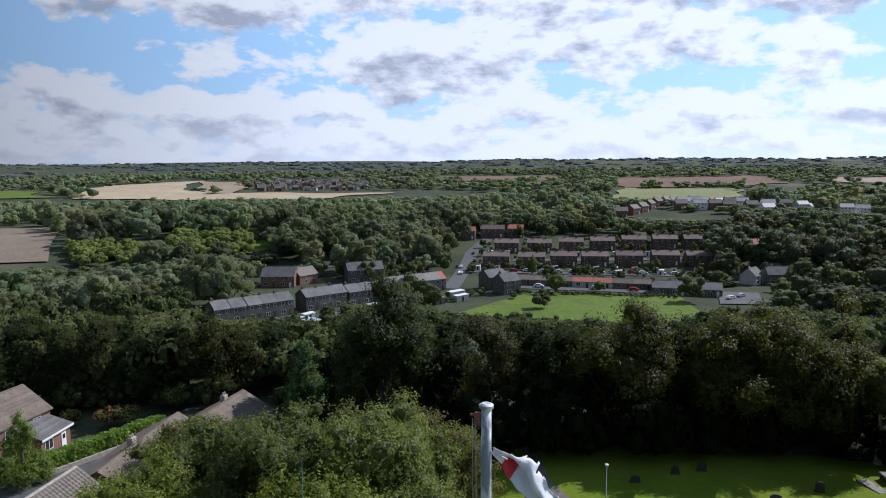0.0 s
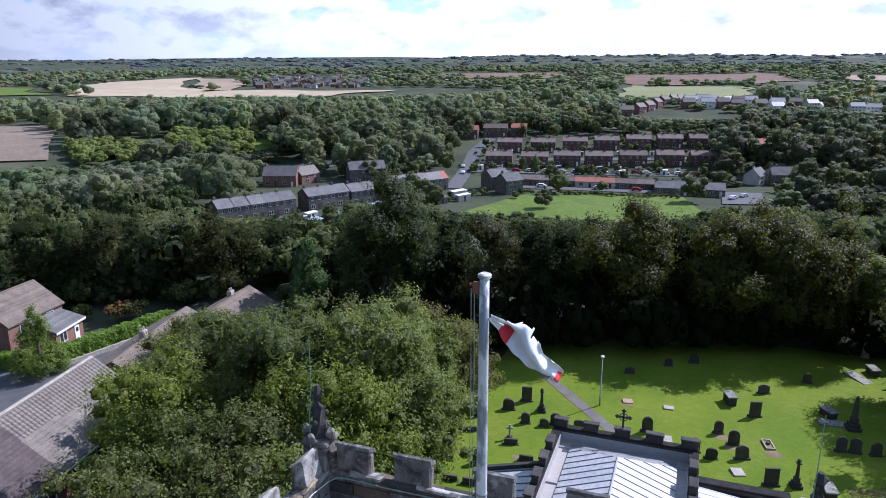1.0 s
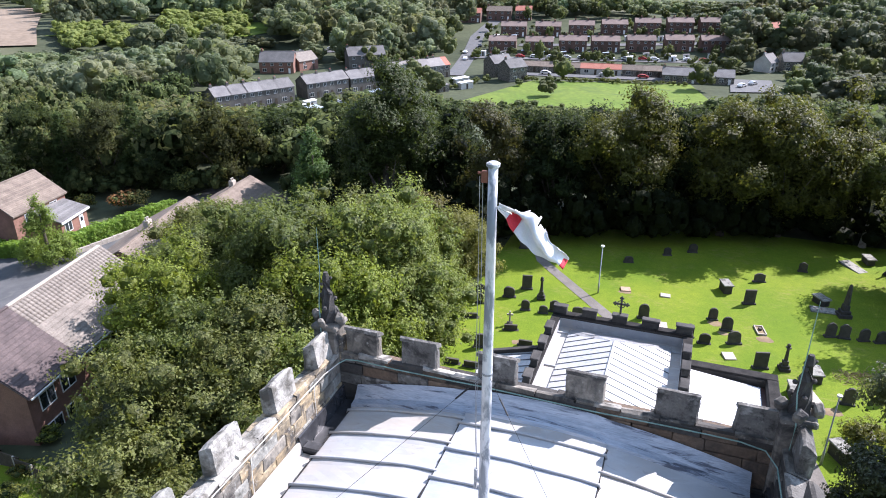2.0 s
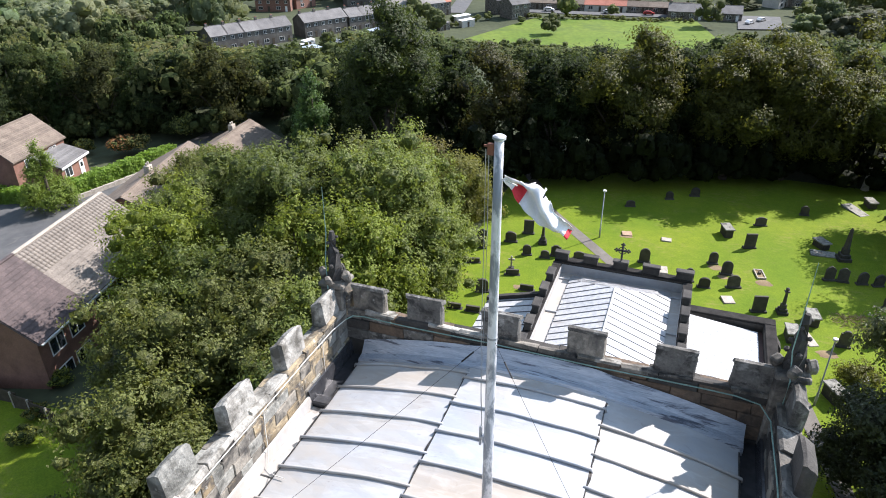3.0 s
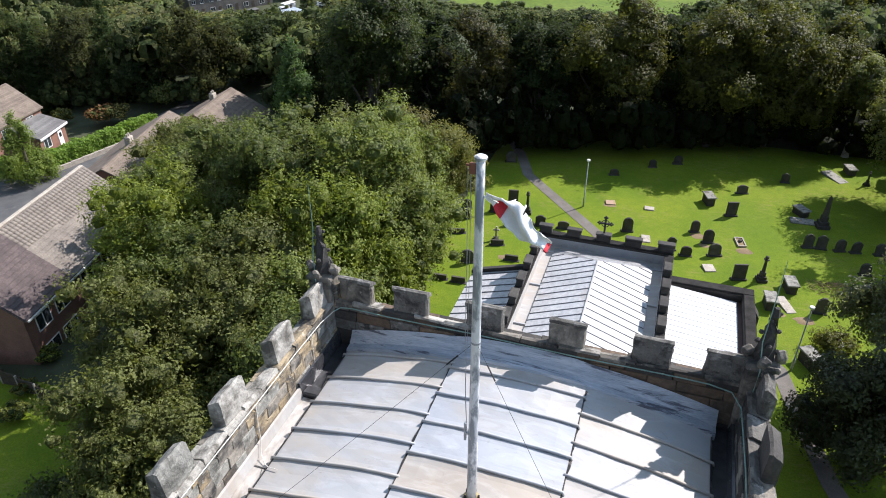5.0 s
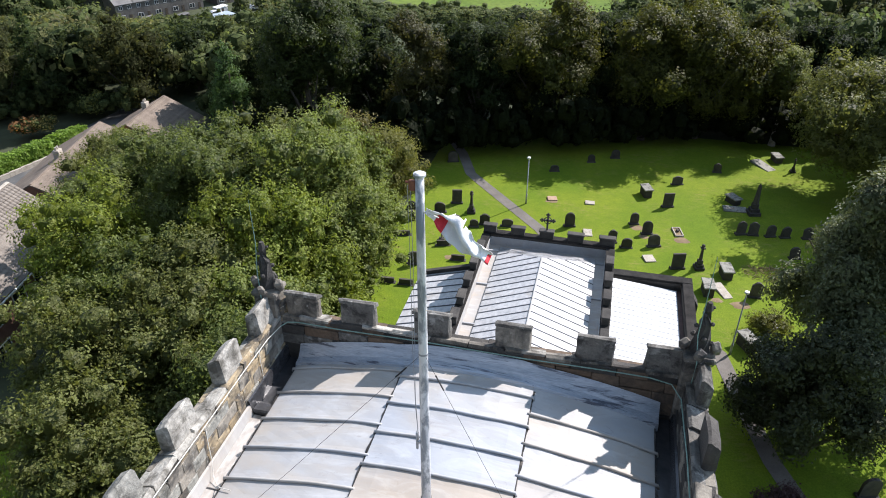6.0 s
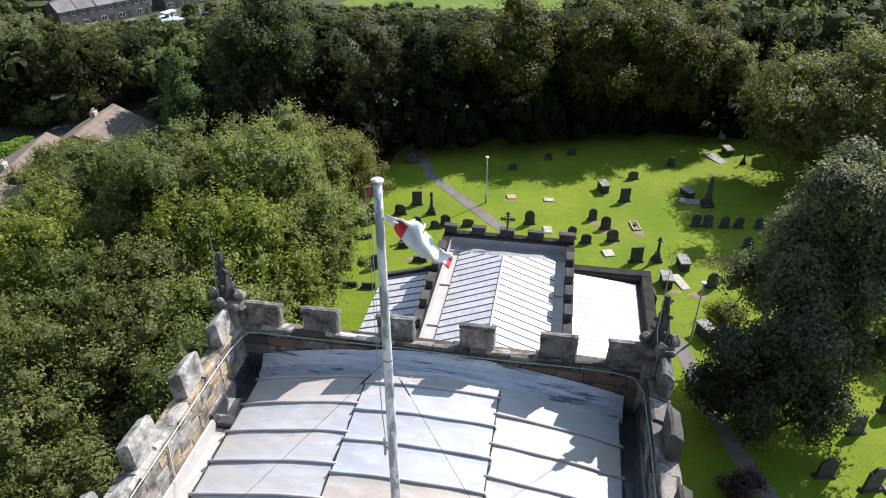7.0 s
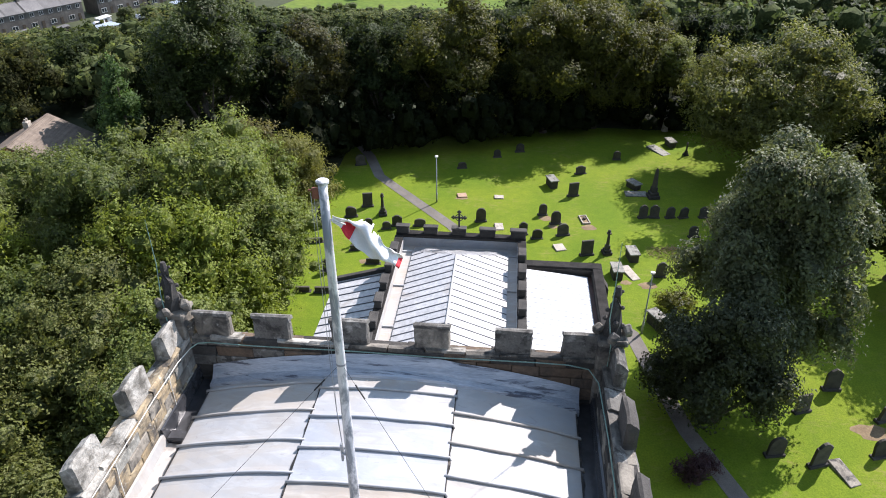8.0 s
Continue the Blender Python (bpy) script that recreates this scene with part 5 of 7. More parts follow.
def crown(rng, r, half, lobes, leaves, size, core=0.72, cone=False, droop=0.0, spray=6):
    """Sprays of leaves on the outer side of many lobes, dark gaps between them, and small solid hearts; about the origin."""
    u = rng.normal(size=(lobes, 3))
    u /= np.linalg.norm(u, axis=1)[:, None]
    u[:, 2] = np.where(u[:, 2] < -0.82, -u[:, 2], u[:, 2])
    fill = rng.uniform(0.42, 0.88, lobes)[:, None]
    k = rng.uniform(0, 6.28, 6)
    swell = 1 + 0.17 * np.sin(2.1 * u[:, 0] + k[0]) * np.cos(2.3 * u[:, 1] + k[1]) + 0.13 * np.sin(4.3 * u[:, 1] + k[2] + 3.1 * u[:, 2]) + 0.10 * np.cos(5.2 * u[:, 0] + k[3])
    c = u * fill * swell[:, None] * np.array([r, r, half]) * rng.uniform(0.88, 1.12, (lobes, 1))
    lr = r * rng.uniform(0.20, 0.44, lobes) * (1.15 - 0.35 * fill[:, 0]) * min(1.0, (30 / max(lobes, 1)) ** 0.33)
    if cone:
        t = rng.uniform(0, 1, lobes) ** 1.3
        a = rng.uniform(0, 6.28, lobes)
        w = (1 - t) * r * 0.8
        c = np.stack([w * np.cos(a), w * np.sin(a), (2 * t - 1) * half * 0.95], 1)
        lr = 0.14 * r + 0.22 * r * (1 - t)
    c = np.concatenate([c, [[0, 0, 0]]])
    lr = np.concatenate([lr, [r * (0.3 if cone else 0.55)]])
    vs, qs, at = [], [], 0
    for p, q in zip(c, lr):
        lump = BALL[0] * q * core * rng.uniform(0.70, 1.12, (len(BALL[0]), 1)) * np.array([1, 1, 0.85]) + p
        mid = lump[BALL[1]].mean(1)
        shown = np.ones(len(mid), bool)
        for p2, q2 in zip(c, lr):
            if p2 is not p:
                shown &= ((mid - p2) ** 2).sum(1) > (0.66 * core * q2) ** 2
        vs.append(lump)
        qs.append(BALL[1][shown] + at)
        at += len(lump)
    # twigs stand on the lobes where no other lobe covers them
    twigs = max(1, leaves // spray)
    pick = rng.choice(len(lr), twigs * 3, p=lr ** 2 / (lr ** 2).sum())
    d = rng.normal(size=(twigs * 3, 3))
    d /= np.linalg.norm(d, axis=1)[:, None]
    out = c[pick] / np.maximum(np.linalg.norm(c[pick], axis=1), 0.01)[:, None]
    d += 0.35 * out + np.array([0, 0, 0.3])
    d /= np.linalg.norm(d, axis=1)[:, None]
    ripple = 1 + 0.16 * np.sin(d[:, 0] * 7 + pick) * np.cos(d[:, 1] * 6 + d[:, 2] * 5 + pick * 1.7)
    base = c[pick] + d * (lr[pick] * ripple * rng.uniform(0.7, 1.0, twigs * 3))[:, None] * np.array([1, 1, 0.9])
    deep = np.zeros(len(base), int)
    for p, q in zip(c, lr):
        deep += ((base - p) ** 2).sum(1) < (0.62 * q) ** 2
    keep = np.nonzero(deep == 0)[0][:twigs]
    base, d, pick = base[keep], d[keep], pick[keep]
    axis = d * 0.7 + rng.normal(size=d.shape) * 0.45 + np.array([0, 0, -0.75 if droop else 0.3])
    axis /= np.linalg.norm(axis, axis=1)[:, None]
    long = size * rng.uniform(1.6, 3.4, len(base))
    m = len(base) * spray
    along = np.tile(np.linspace(-0.1, 1.0, spray), len(base)) * np.repeat(long, spray)
    axis, d = np.repeat(axis, spray, 0), np.repeat(d, spray, 0)
    pos = np.repeat(base, spray, 0) + axis * along[:, None] + rng.normal(size=(m, 3)) * size * 0.42
    if droop:
        pos[:, 2] -= droop * (np.hypot(pos[:, 0], pos[:, 1]) / r) ** 2 * np.repeat(rng.uniform(0.75, 1.2, len(base)), spray)
        for lump in vs:
            lump[:, 2] -= droop * (np.hypot(lump[:, 0], lump[:, 1]) / r) ** 2
    nrm = d + rng.normal(size=(m, 3)) * 0.34 + np.array([0, 0, 0.1])
    nrm /= np.linalg.norm(nrm, axis=1)[:, None]
    tan = np.cross(nrm, np.cross(axis + rng.normal(size=(m, 3)) * 0.6, nrm))
    tan /= np.maximum(np.linalg.norm(tan, axis=1), 0.001)[:, None]
    bi = np.cross(nrm, tan)
    s = (size * rng.uniform(0.6, 1.35, m))[:, None]
    w = s * rng.uniform(0.42, 0.7, m)[:, None]
    kite = np.stack([pos - tan * s * 0.5, pos - tan * s * 0.05 + bi * w * 0.5 + nrm * s * 0.08, pos + tan * s * 0.55 - nrm * s * 0.10, pos - tan * s * 0.05 - bi * w * 0.5 + nrm * s * 0.08], 1)
    vs.append(kite.reshape(-1, 3))
    qs.append(at + np.arange(m * 4).reshape(-1, 4))
    v, q = np.concatenate(vs), np.concatenate(qs)
    inner = len(q) - m
    used, q = np.unique(q, return_inverse=True)
    return v[used], q.reshape(-1, 4), inner


def trunk_mesh(r, low, top, girth, rng, limbs=7):
    bm = bmesh.new()
    lean = [rng.uniform(-0.3, 0.3) for _ in range(4)]
    tube(bm, [(0, 0, -0.5), (0, 0, 0.2), (lean[0] * 0.4, lean[1] * 0.4, low), (lean[2], lean[3], top * 0.75)], [girth * 1.5, girth, girth * 0.8, girth * 0.2], 9)
    for k in range(limbs):
        a = k * 0.9 + rng.uniform(-0.3, 0.3)
        z = low * (0.8 + 0.09 * k)
        out = r * rng.uniform(0.55, 0.8)
        tube(bm, [(0, 0, z), (math.cos(a) * out * 0.5, math.sin(a) * out * 0.5, z + (top - z) * 0.3), (math.cos(a) * out, math.sin(a) * out, z + (top - z) * 0.5)], [girth * 0.45, girth * 0.28, girth * 0.06], 6)
    return bm


def tree(x, y, r, top, seed, leaves, size, mat=LEAF, tint=(1, 1, 1), label="tall broadleaf tree in full leaf", lobes=26, low=0.28, cone=False, droop=0.0, name="tree", bark=BARK, core=0.62):
    rng, rnd = np.random.default_rng(seed), random.Random(seed)
    z = gz(x, y)
    h = top - z
    ob = thing(name, pose(x, y, z), label, "tree", "trees by the churchyard")
    half = h * (1 - low) / 2
    v, q, inner = crown(rng, r, half, lobes, leaves, size, core, cone=cone, droop=droop)
    v[:, 2] += h - half * 0.98
    v[:, 2] = np.maximum(v[:, 2], 0.15)
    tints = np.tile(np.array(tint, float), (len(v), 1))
    tints[np.unique(q[:inner])] *= 0.62          # crown hearts darkened in colour for the shade among the twigs
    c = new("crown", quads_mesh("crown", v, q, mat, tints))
    c.parent = ob
    part("trunk", trunk_mesh(r, h * low * 1.15, h, 0.16 + 0.018 * h, rnd, 0 if cone else 7), bark, ob)
    return ob


VARIANTS = {}


def dome(rng, lobes, leaves, size, core=0.9):
    """A tree crown of unit width seen from above: round boughs spread over a dome, leaf sprays on their outer sides."""
    i = np.arange(lobes) + 0.5
    h = 1 - i / lobes * 1.45
    a = i * 2.399963 + rng.uniform(0, 6.28)
    w = np.sqrt(np.maximum(1 - h * h, 0))
    u = np.stack([w * np.cos(a), w * np.sin(a), h], 1) + rng.normal(size=(lobes, 3)) * 0.16
    k = rng.uniform(0, 6.28, 3)
    swell = 1 + 0.14 * np.sin(2.0 * u[:, 0] + k[0]) + 0.12 * np.sin(2.6 * u[:, 1] + k[1]) + 0.08 * np.cos(4.0 * u[:, 2] + k[2])
    c = u * (rng.uniform(0.50, 0.74, lobes) * swell)[:, None]
    lr = rng.uniform(0.24, 0.46, lobes) * min(1.25, (11 / lobes) ** 0.33)
    c, lr = np.concatenate([c, [[0, 0, -0.08]]]), np.concatenate([lr, [0.60]])
    vs, qs, at = [], [], 0
    for p, q in zip(c, lr):
        lump = BALL[0] * q * core * rng.uniform(0.84, 1.1, (len(BALL[0]), 1)) + p
        mid = lump[BALL[1]].mean(1)
        shown = mid[:, 2] > -0.55
        for p2, q2 in zip(c, lr):
            if p2 is not p:
                shown &= ((mid - p2) ** 2).sum(1) > (0.8 * core * q2) ** 2
        vs.append(lump)
        qs.append(BALL[1][shown] + at)
        at += len(lump)
    pick = rng.choice(len(lr), leaves * 4, p=lr ** 2 / (lr ** 2).sum())
    d = rng.normal(size=(leaves * 4, 3)) + np.array([0, 0, 0.35])
    d /= np.linalg.norm(d, axis=1)[:, None]
    pos = c[pick] + d * (lr[pick] * rng.uniform(0.84, 1.10, leaves * 4))[:, None]
    free = pos[:, 2] > -0.5
    for p, q in zip(c, lr):
        free &= ((pos - p) ** 2).sum(1) > (0.80 * q) ** 2
    keep = np.nonzero(free)[0][:leaves]
    pos, d, m = pos[keep], d[keep], len(keep)
    nrm = d + rng.normal(size=(m, 3)) * 0.42
    nrm /= np.linalg.norm(nrm, axis=1)[:, None]
    tan = np.cross(nrm, rng.normal(size=(m, 3)))
    tan /= np.maximum(np.linalg.norm(tan, axis=1), 0.001)[:, None]
    bi = np.cross(nrm, tan)
    s = (size * rng.uniform(0.6, 1.4, m))[:, None]
    leaf = np.stack([pos - tan * s * 0.5, pos + bi * s * 0.36 + nrm * s * 0.1, pos + tan * s * 0.55 - nrm * s * 0.12, pos - bi * s * 0.36 + nrm * s * 0.1], 1)
    vs.append(leaf.reshape(-1, 3))
    qs.append(at + np.arange(m * 4).reshape(-1, 4))
    v, q = np.concatenate(vs), np.concatenate(qs)
    inner = len(q) - m
    used, q = np.unique(q, return_inverse=True)
    return v[used], q.reshape(-1, 4), inner


def wood(name, label, spots, lobes, leaves, size, seed, mat=LEAF_FAR, sink=0.0, near=False):
    """Many tree crowns as one mass; each has its own size, turn and tint."""
    rng = np.random.default_rng(seed)
    key = (lobes, leaves, size, near)
    if key not in VARIANTS:
        VARIANTS[key] = [dome(np.random.default_rng(900 + k + lobes), lobes, leaves, size, 0.74 if near else 0.9) for k in range(11)]
    vs, qs, ts, ks, at = [], [], [], [], 0
    for x, y, r, tall, tint in spots:
        v, q, inner = VARIANTS[key][rng.integers(11)]
        a = rng.uniform(0, 6.28)
        c, s = math.cos(a), math.sin(a)
        p = np.stack([(v[:, 0] * c - v[:, 1] * s) * r + x, (v[:, 0] * s + v[:, 1] * c) * r + y, v[:, 2] * tall * 0.5 + gz(x, y) + tall * 0.5 - sink], 1)
        vs.append(p)
        qs.append(q + at)
        ks.append(np.arange(len(q)) < inner)
        ts.append(np.tile(np.array(tint), (len(v), 1)))
        at += len(v)
    me = quads_mesh(name, np.concatenate(vs), np.concatenate(qs), mat, np.concatenate(ts))
    # hearts of near crowns take the painted shade tone
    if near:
        me.materials.append(HEART_SHADE)
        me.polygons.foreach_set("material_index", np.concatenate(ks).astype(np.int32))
    return tagged(new(name, me), label, "woodland", kind="stuff")


def build_near_trees():
    # deep and shade darken crowns for dark gaps; lime and pale brighten shaded ones
    green, olive, lime, dark = (0.98, 1.08, 0.86), (1.04, 1.03, 0.88), (1.42, 1.54, 0.70), (0.8, 0.95, 0.95)
    deep, pale, shade = (0.62, 0.68, 0.62), (1.3, 1.4, 1.05), (0.86, 0.95, 0.8)
    lab = "leafy green tree crowding beside the church"
    for i, (x, y, r, top, tint) in enumerate(((-16, 31.5, 5.2, 14.0, pale), (-22.5, 29, 5.0, 13.0, shade), (-28, 23.5, 4.6, 10.0, lime), (-22.6, 15.8, 4.2, 8.8, olive), (-19, 19.5, 5.2, 10.0, olive), (-15.2, 24.5, 4.6, 11.0, lime),
                                              (-12.9, 28.2, 3.2, 10.4, pale), (-18.9, 11, 4.3, 8.4, olive), (-13.5, 15, 4.4, 8.6, green), (-15.2, 4.5, 4.0, 6.0, green), (-11, 8, 4.0, 6.5, green), (-32.5, 30.5, 4.8, 8.4, green), (-38, 40, 4.6, 5.8, olive), (-30, 37, 4.8, 9.6, deep), (-22.0, 7.6, 2.4, 2.2, deep), (-43, 46, 3.6, 3.2, olive),
                                              (-19.5, 25.5, 3.4, 11.6, lime), (-13.8, 30.8, 3.0, 11.2, pale), (-16.5, 15.5, 3.4, 9.2, olive), (-22.4, 20, 3.4, 10.2, green), (-27, 30.5, 3.4, 11.2, green), (-15.5, 9.5, 3.4, 7.8, olive), (-14.5, 20, 3.2, 9.8, pale), (-12.6, 20.5, 2.8, 8.6, pale), (-19.3, 34.5, 3.6, 12.4, olive), (-25, 35, 3.6, 11.2, green), (-12.2, 24.4, 2.4, 8.0, lime), (-13.8, 35.6, 2.6, 9.0, pale))):
        tree(x, y, r, top, 100 + i, int(700 * r * r), 0.185, LEAF, tint, lab, 90, 0.03)
    tree(-14.6, 43, 3.0, 7.8, 130, 14000, 0.17, LEAF, (1.25, 1.12, 0.85), "feathery olive tree at the edge of the graveyard", 50, 0.03)
    tree(-19.2, 44, 3.6, 7.2, 131, 13000, 0.2, LEAF, (1.1, 0.88, 0.95), "bronze-tinged tree beside the graveyard", 50, 0.05)
    tree(16.6, 27.4, 5.0, 15.0, 140, 46000, 0.22, LEAF_BACKLIT, (1.9, 1.85, 1.75), "massive dark tree drooping to the lawn", 100, 0.20, droop=2.2)
    # added crown fills the drooping tree's shaded lower left and deepens its shadow
    tree(14.0, 23.0, 3.9, 7.6, 144, 24000, 0.2, LEAF_BACKLIT, (1.0, 1.0, 0.95), "lower mass of the drooping tree by the path, shade in its leaf tint", 50, 0.02)
    # purple tint also lowered for the deep shadow around the shrub
    tree(12.2, 18.6, 1.0, 1.7, 145, 3000, 0.11, LEAF, (0.6, 0.27, 1.1), "purple-leaved shrub near the tower, leaf tint dimmed for shade", 24, 0.05, name="shrub")
    tree(13.6, 33.0, 1.3, 1.7, 146, 2600, 0.12, LEAF, (1.2, 1.1, 0.8), "small green bush beside a tomb", 20, 0.02, name="shrub")
    tree(24.5, 55, 7.6, 12.6, 141, 34000, 0.24, LEAF, (1.0, 0.95, 0.8), "wide dark tree standing over the far graves", 90, 0.10)
    # stands mostly out of view so its shadow covers the lawn's right edge
    tree(29.8, 38.4, 5.8, 11.0, 142, 9000, 0.36, LEAF_DARK, (1, 1, 0.9), "dark tree at the edge of the graveyard", 50, 0.08)
    tree(34, 30, 6, 12, 143, 9000, 0.36, LEAF_DARK, (1, 1, 1), "dark tree at the edge of the graveyard", 50, 0.1)
    lab = "tall tree in the backlit row behind the graveyard, leaves darkened for shade"
    rust, gold = (1.2, 1.02, 0.8), (1.62, 1.5, 0.8)
    row = [(-28.0, 57.5, 5.8, 15.7, (0.9, 1.1, 0.8)), (-16.6, 58, 3.6, 12.7, rust), (-10.8, 60.5, 3.5, 12.4, dark), (-4.0, 62, 4.8, 14.9, gold), (0.6, 66.5, 4.0, 10.4, dark), (5.6, 64, 4.8, 13.9, gold), (11, 66, 5.0, 14.2, gold), (15.4, 68, 4.2, 12.6, gold),
           (-21.5, 60.5, 3.6, 10.4, dark), (-23, 65, 4.4, 9.6, dark), (-12.6, 64, 3.8, 10.0, dark), (-15.5, 68, 4.8, 9.0, dark), (-6.5, 66, 4.2, 11.0, dark), (-8, 69, 5.0, 10.0, dark), (0.5, 73, 5.0, 9.6, dark), (2.5, 68.5, 4.4, 11.6, dark), (8.5, 73, 5.0, 11.4, dark),
           (12.5, 77, 5.2, 10.6, dark), (17.8, 75.0, 4.8, 10.3, olive), (24, 76, 4.8, 10.5, dark), (30, 66, 5.2, 10.4, dark), (37, 58, 6.0, 11.0, dark), (43, 46, 6.0, 10.0, dark)]
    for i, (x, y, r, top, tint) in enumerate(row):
        # LEAF for the sunlit heads, LEAF_DARK for shaded ones; factors deepen the backlit side
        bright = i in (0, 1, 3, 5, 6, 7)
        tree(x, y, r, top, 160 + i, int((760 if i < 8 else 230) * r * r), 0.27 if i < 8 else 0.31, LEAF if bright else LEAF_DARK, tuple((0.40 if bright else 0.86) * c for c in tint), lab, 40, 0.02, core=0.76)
    lab = "tall tree in the dark wood behind the bungalows"
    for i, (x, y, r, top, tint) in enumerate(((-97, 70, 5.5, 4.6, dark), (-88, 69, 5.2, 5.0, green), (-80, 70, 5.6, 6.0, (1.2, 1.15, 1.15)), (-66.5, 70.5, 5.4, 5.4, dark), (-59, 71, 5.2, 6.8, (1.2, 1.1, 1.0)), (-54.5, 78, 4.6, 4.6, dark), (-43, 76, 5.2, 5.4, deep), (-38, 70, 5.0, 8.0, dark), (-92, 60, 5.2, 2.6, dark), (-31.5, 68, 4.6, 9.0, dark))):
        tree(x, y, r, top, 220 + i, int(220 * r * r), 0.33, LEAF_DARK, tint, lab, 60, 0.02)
    for x, y, r, top, k in ((-73.2, 70, 2.9, 7.2, 1), (-44.6, 69.5, 2.6, 5.0, 2), (-84.5, 67.5, 2.4, 4.4, 3)):
        tree(x, y, r, top, 240 + k, 9000, 0.27, LEAF_DARK, (0.95, 1.2, 1.1), "dark spired conifer behind the bungalows", 70, 0.02, True, name="conifer")
    tree(18.6, 65.8, 2.0, 9.8, 250, 5600, 0.2, LEAF, (1.15, 1.15, 1.0), "slender tree with a pale leaning trunk", 36, 0.52, bark=GRAVE_PALE)
    rng = np.random.default_rng(66)
    # tints near 0.3 put the deep shade under the row into the leaves
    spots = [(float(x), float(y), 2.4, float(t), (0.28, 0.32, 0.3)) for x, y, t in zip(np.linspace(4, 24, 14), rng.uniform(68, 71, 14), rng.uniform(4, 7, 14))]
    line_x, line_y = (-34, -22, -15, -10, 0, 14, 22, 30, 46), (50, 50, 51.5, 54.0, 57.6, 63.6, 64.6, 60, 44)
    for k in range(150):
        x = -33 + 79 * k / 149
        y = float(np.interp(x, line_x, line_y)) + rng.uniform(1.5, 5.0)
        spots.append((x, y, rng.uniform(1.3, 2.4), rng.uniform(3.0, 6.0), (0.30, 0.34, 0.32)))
    wood("undergrowth", "bushes under the trees behind the graveyard, leaf tint lowered for shade", spots, 7, 120, 0.2, 15, LEAF_DARK)
    tree(-36.0, 56, 2.9, 9.2, 190, 14000, 0.22, LEAF, (0.62, 0.95, 0.85), "dark conical evergreen behind the bungalows", 80, 0.02, True, name="conifer")
    tree(-62.3, 43.6, 2.7, 2.6, 191, 11000, 0.19, LEAF, (1.25, 1.5, 0.85), "young bright green tree by the cul-de-sac", 34, 0.10, True)


build_near_trees()


# ---- woods ----
VILLAGE = [(-700, 990), (-535, 1085), (-690, 1420), (-960, 1345)]      # houses among the far fields
# open sight lines from the hill to houses and fields, over which no tree rises: bearings, distance, fall a metre
OPEN = [
    (-58.7, -47.3, 215, 0.1754),
    (-47.3, -38.0, 225, 0.1936),
    (-38.2, -33.9, 255, 0.2139),
    (-33.9, -28.4, 255, 0.2221),
    (-28.4, -19.1, 270, 0.2013),
    (-35.0, -30.2, 318, 0.1782),
    (-28.4, -25.0, 300, 0.1768),
    (-19.6, -15.1, 420, 0.1819),
    (-17.7, 0.8, 425, 0.1730),
    (-19.4, -0.9, 288, 0.2244),
    (-1.9, 4.8, 288, 0.1907),
    (-54.5, -49.0, 402, 0.1269),
    (-48.2, -43.2, 400, 0.1291),
    (-41.5, -34.9, 432, 0.1210),
    (-49.5, -37.3, 1150, 0.0460),
    (-37.3, -23.8, 1150, 0.0478),
    (-5.4, 2.6, 600, 0.0756),
    (-6.3, 3.0, 1140, 0.0487),
    (3.4, 5.8, 330, 0.1577),
    (9.7, 11.6, 330, 0.1517),
    (4.8, 13.9, 240, 0.1849),
    (-26.6, -17.7, 1150, 0.0467), (-36.3, -26.6, 1330, 0.0437), (1.1, 2.6, 694, 0.0554), (2.6, 4.1, 644, 0.0549), (4.4, 5.9, 636, 0.0567), (6.6, 8.1, 689, 0.0572), (10.5, 12.0, 666, 0.0605), (-0.7, 0.8, 653, 0.0540),
]


def headroom(x, y, r):
    """How high a tree may grow here."""
    d, a = math.hypot(x - 1.7, y + 5.8), math.degrees(math.atan2(x - 1.7, y + 5.8))
    half = math.degrees(math.atan2(r * 0.8, d))
    z = gz(x, y)
    return min([99.0] + [27.6 - s * d - z for a0, a1, far, s in OPEN if d < far and a0 - half < a < a1 + half])


# street on the far ridge: place, kind and turn of each house
RIDGE_HOUSES = [(-46, 590, "brick", 60), (-40, 604, "brick", 60), (-35, 622, "brick", 70), (-30, 645, "brick", 60), (-24, 668, "brick", 70), (-18, 690, "brick", 60), (-62, 588, "brick", 20), (-76, 584, "white", 10), (-90, 590, "white", 20), (-105, 600, "white", 5), (-8, 640, "white", 20), (2, 660, "white", 5),
                (10, 690, "white", 20), (24, 700, "white", 40), (40, 650, "white", 10), (60, 640, "white", 10), (75, 660, "brick", 5), (92, 690, "white", 30), (104, 720, "white", 60), (120, 650, "white", 10), (134, 660, "white", 0), (150, 650, "brick", 20), (30, 640, "brick", 10), (0, 690, "brick", 30), (-130, 560, "white", 10), (-145, 556, "white", 10),
                (-9, 620, "brick", 15), (6, 622, "white", 10), (18, 624, "brick", 12), (29, 619, "brick", 5), (46, 622, "brick", 20), (57, 608, "white", 30), (-68, 574, "brick", 10), (-54, 574, "brick", 15), (-100, 578, "white", 15)]


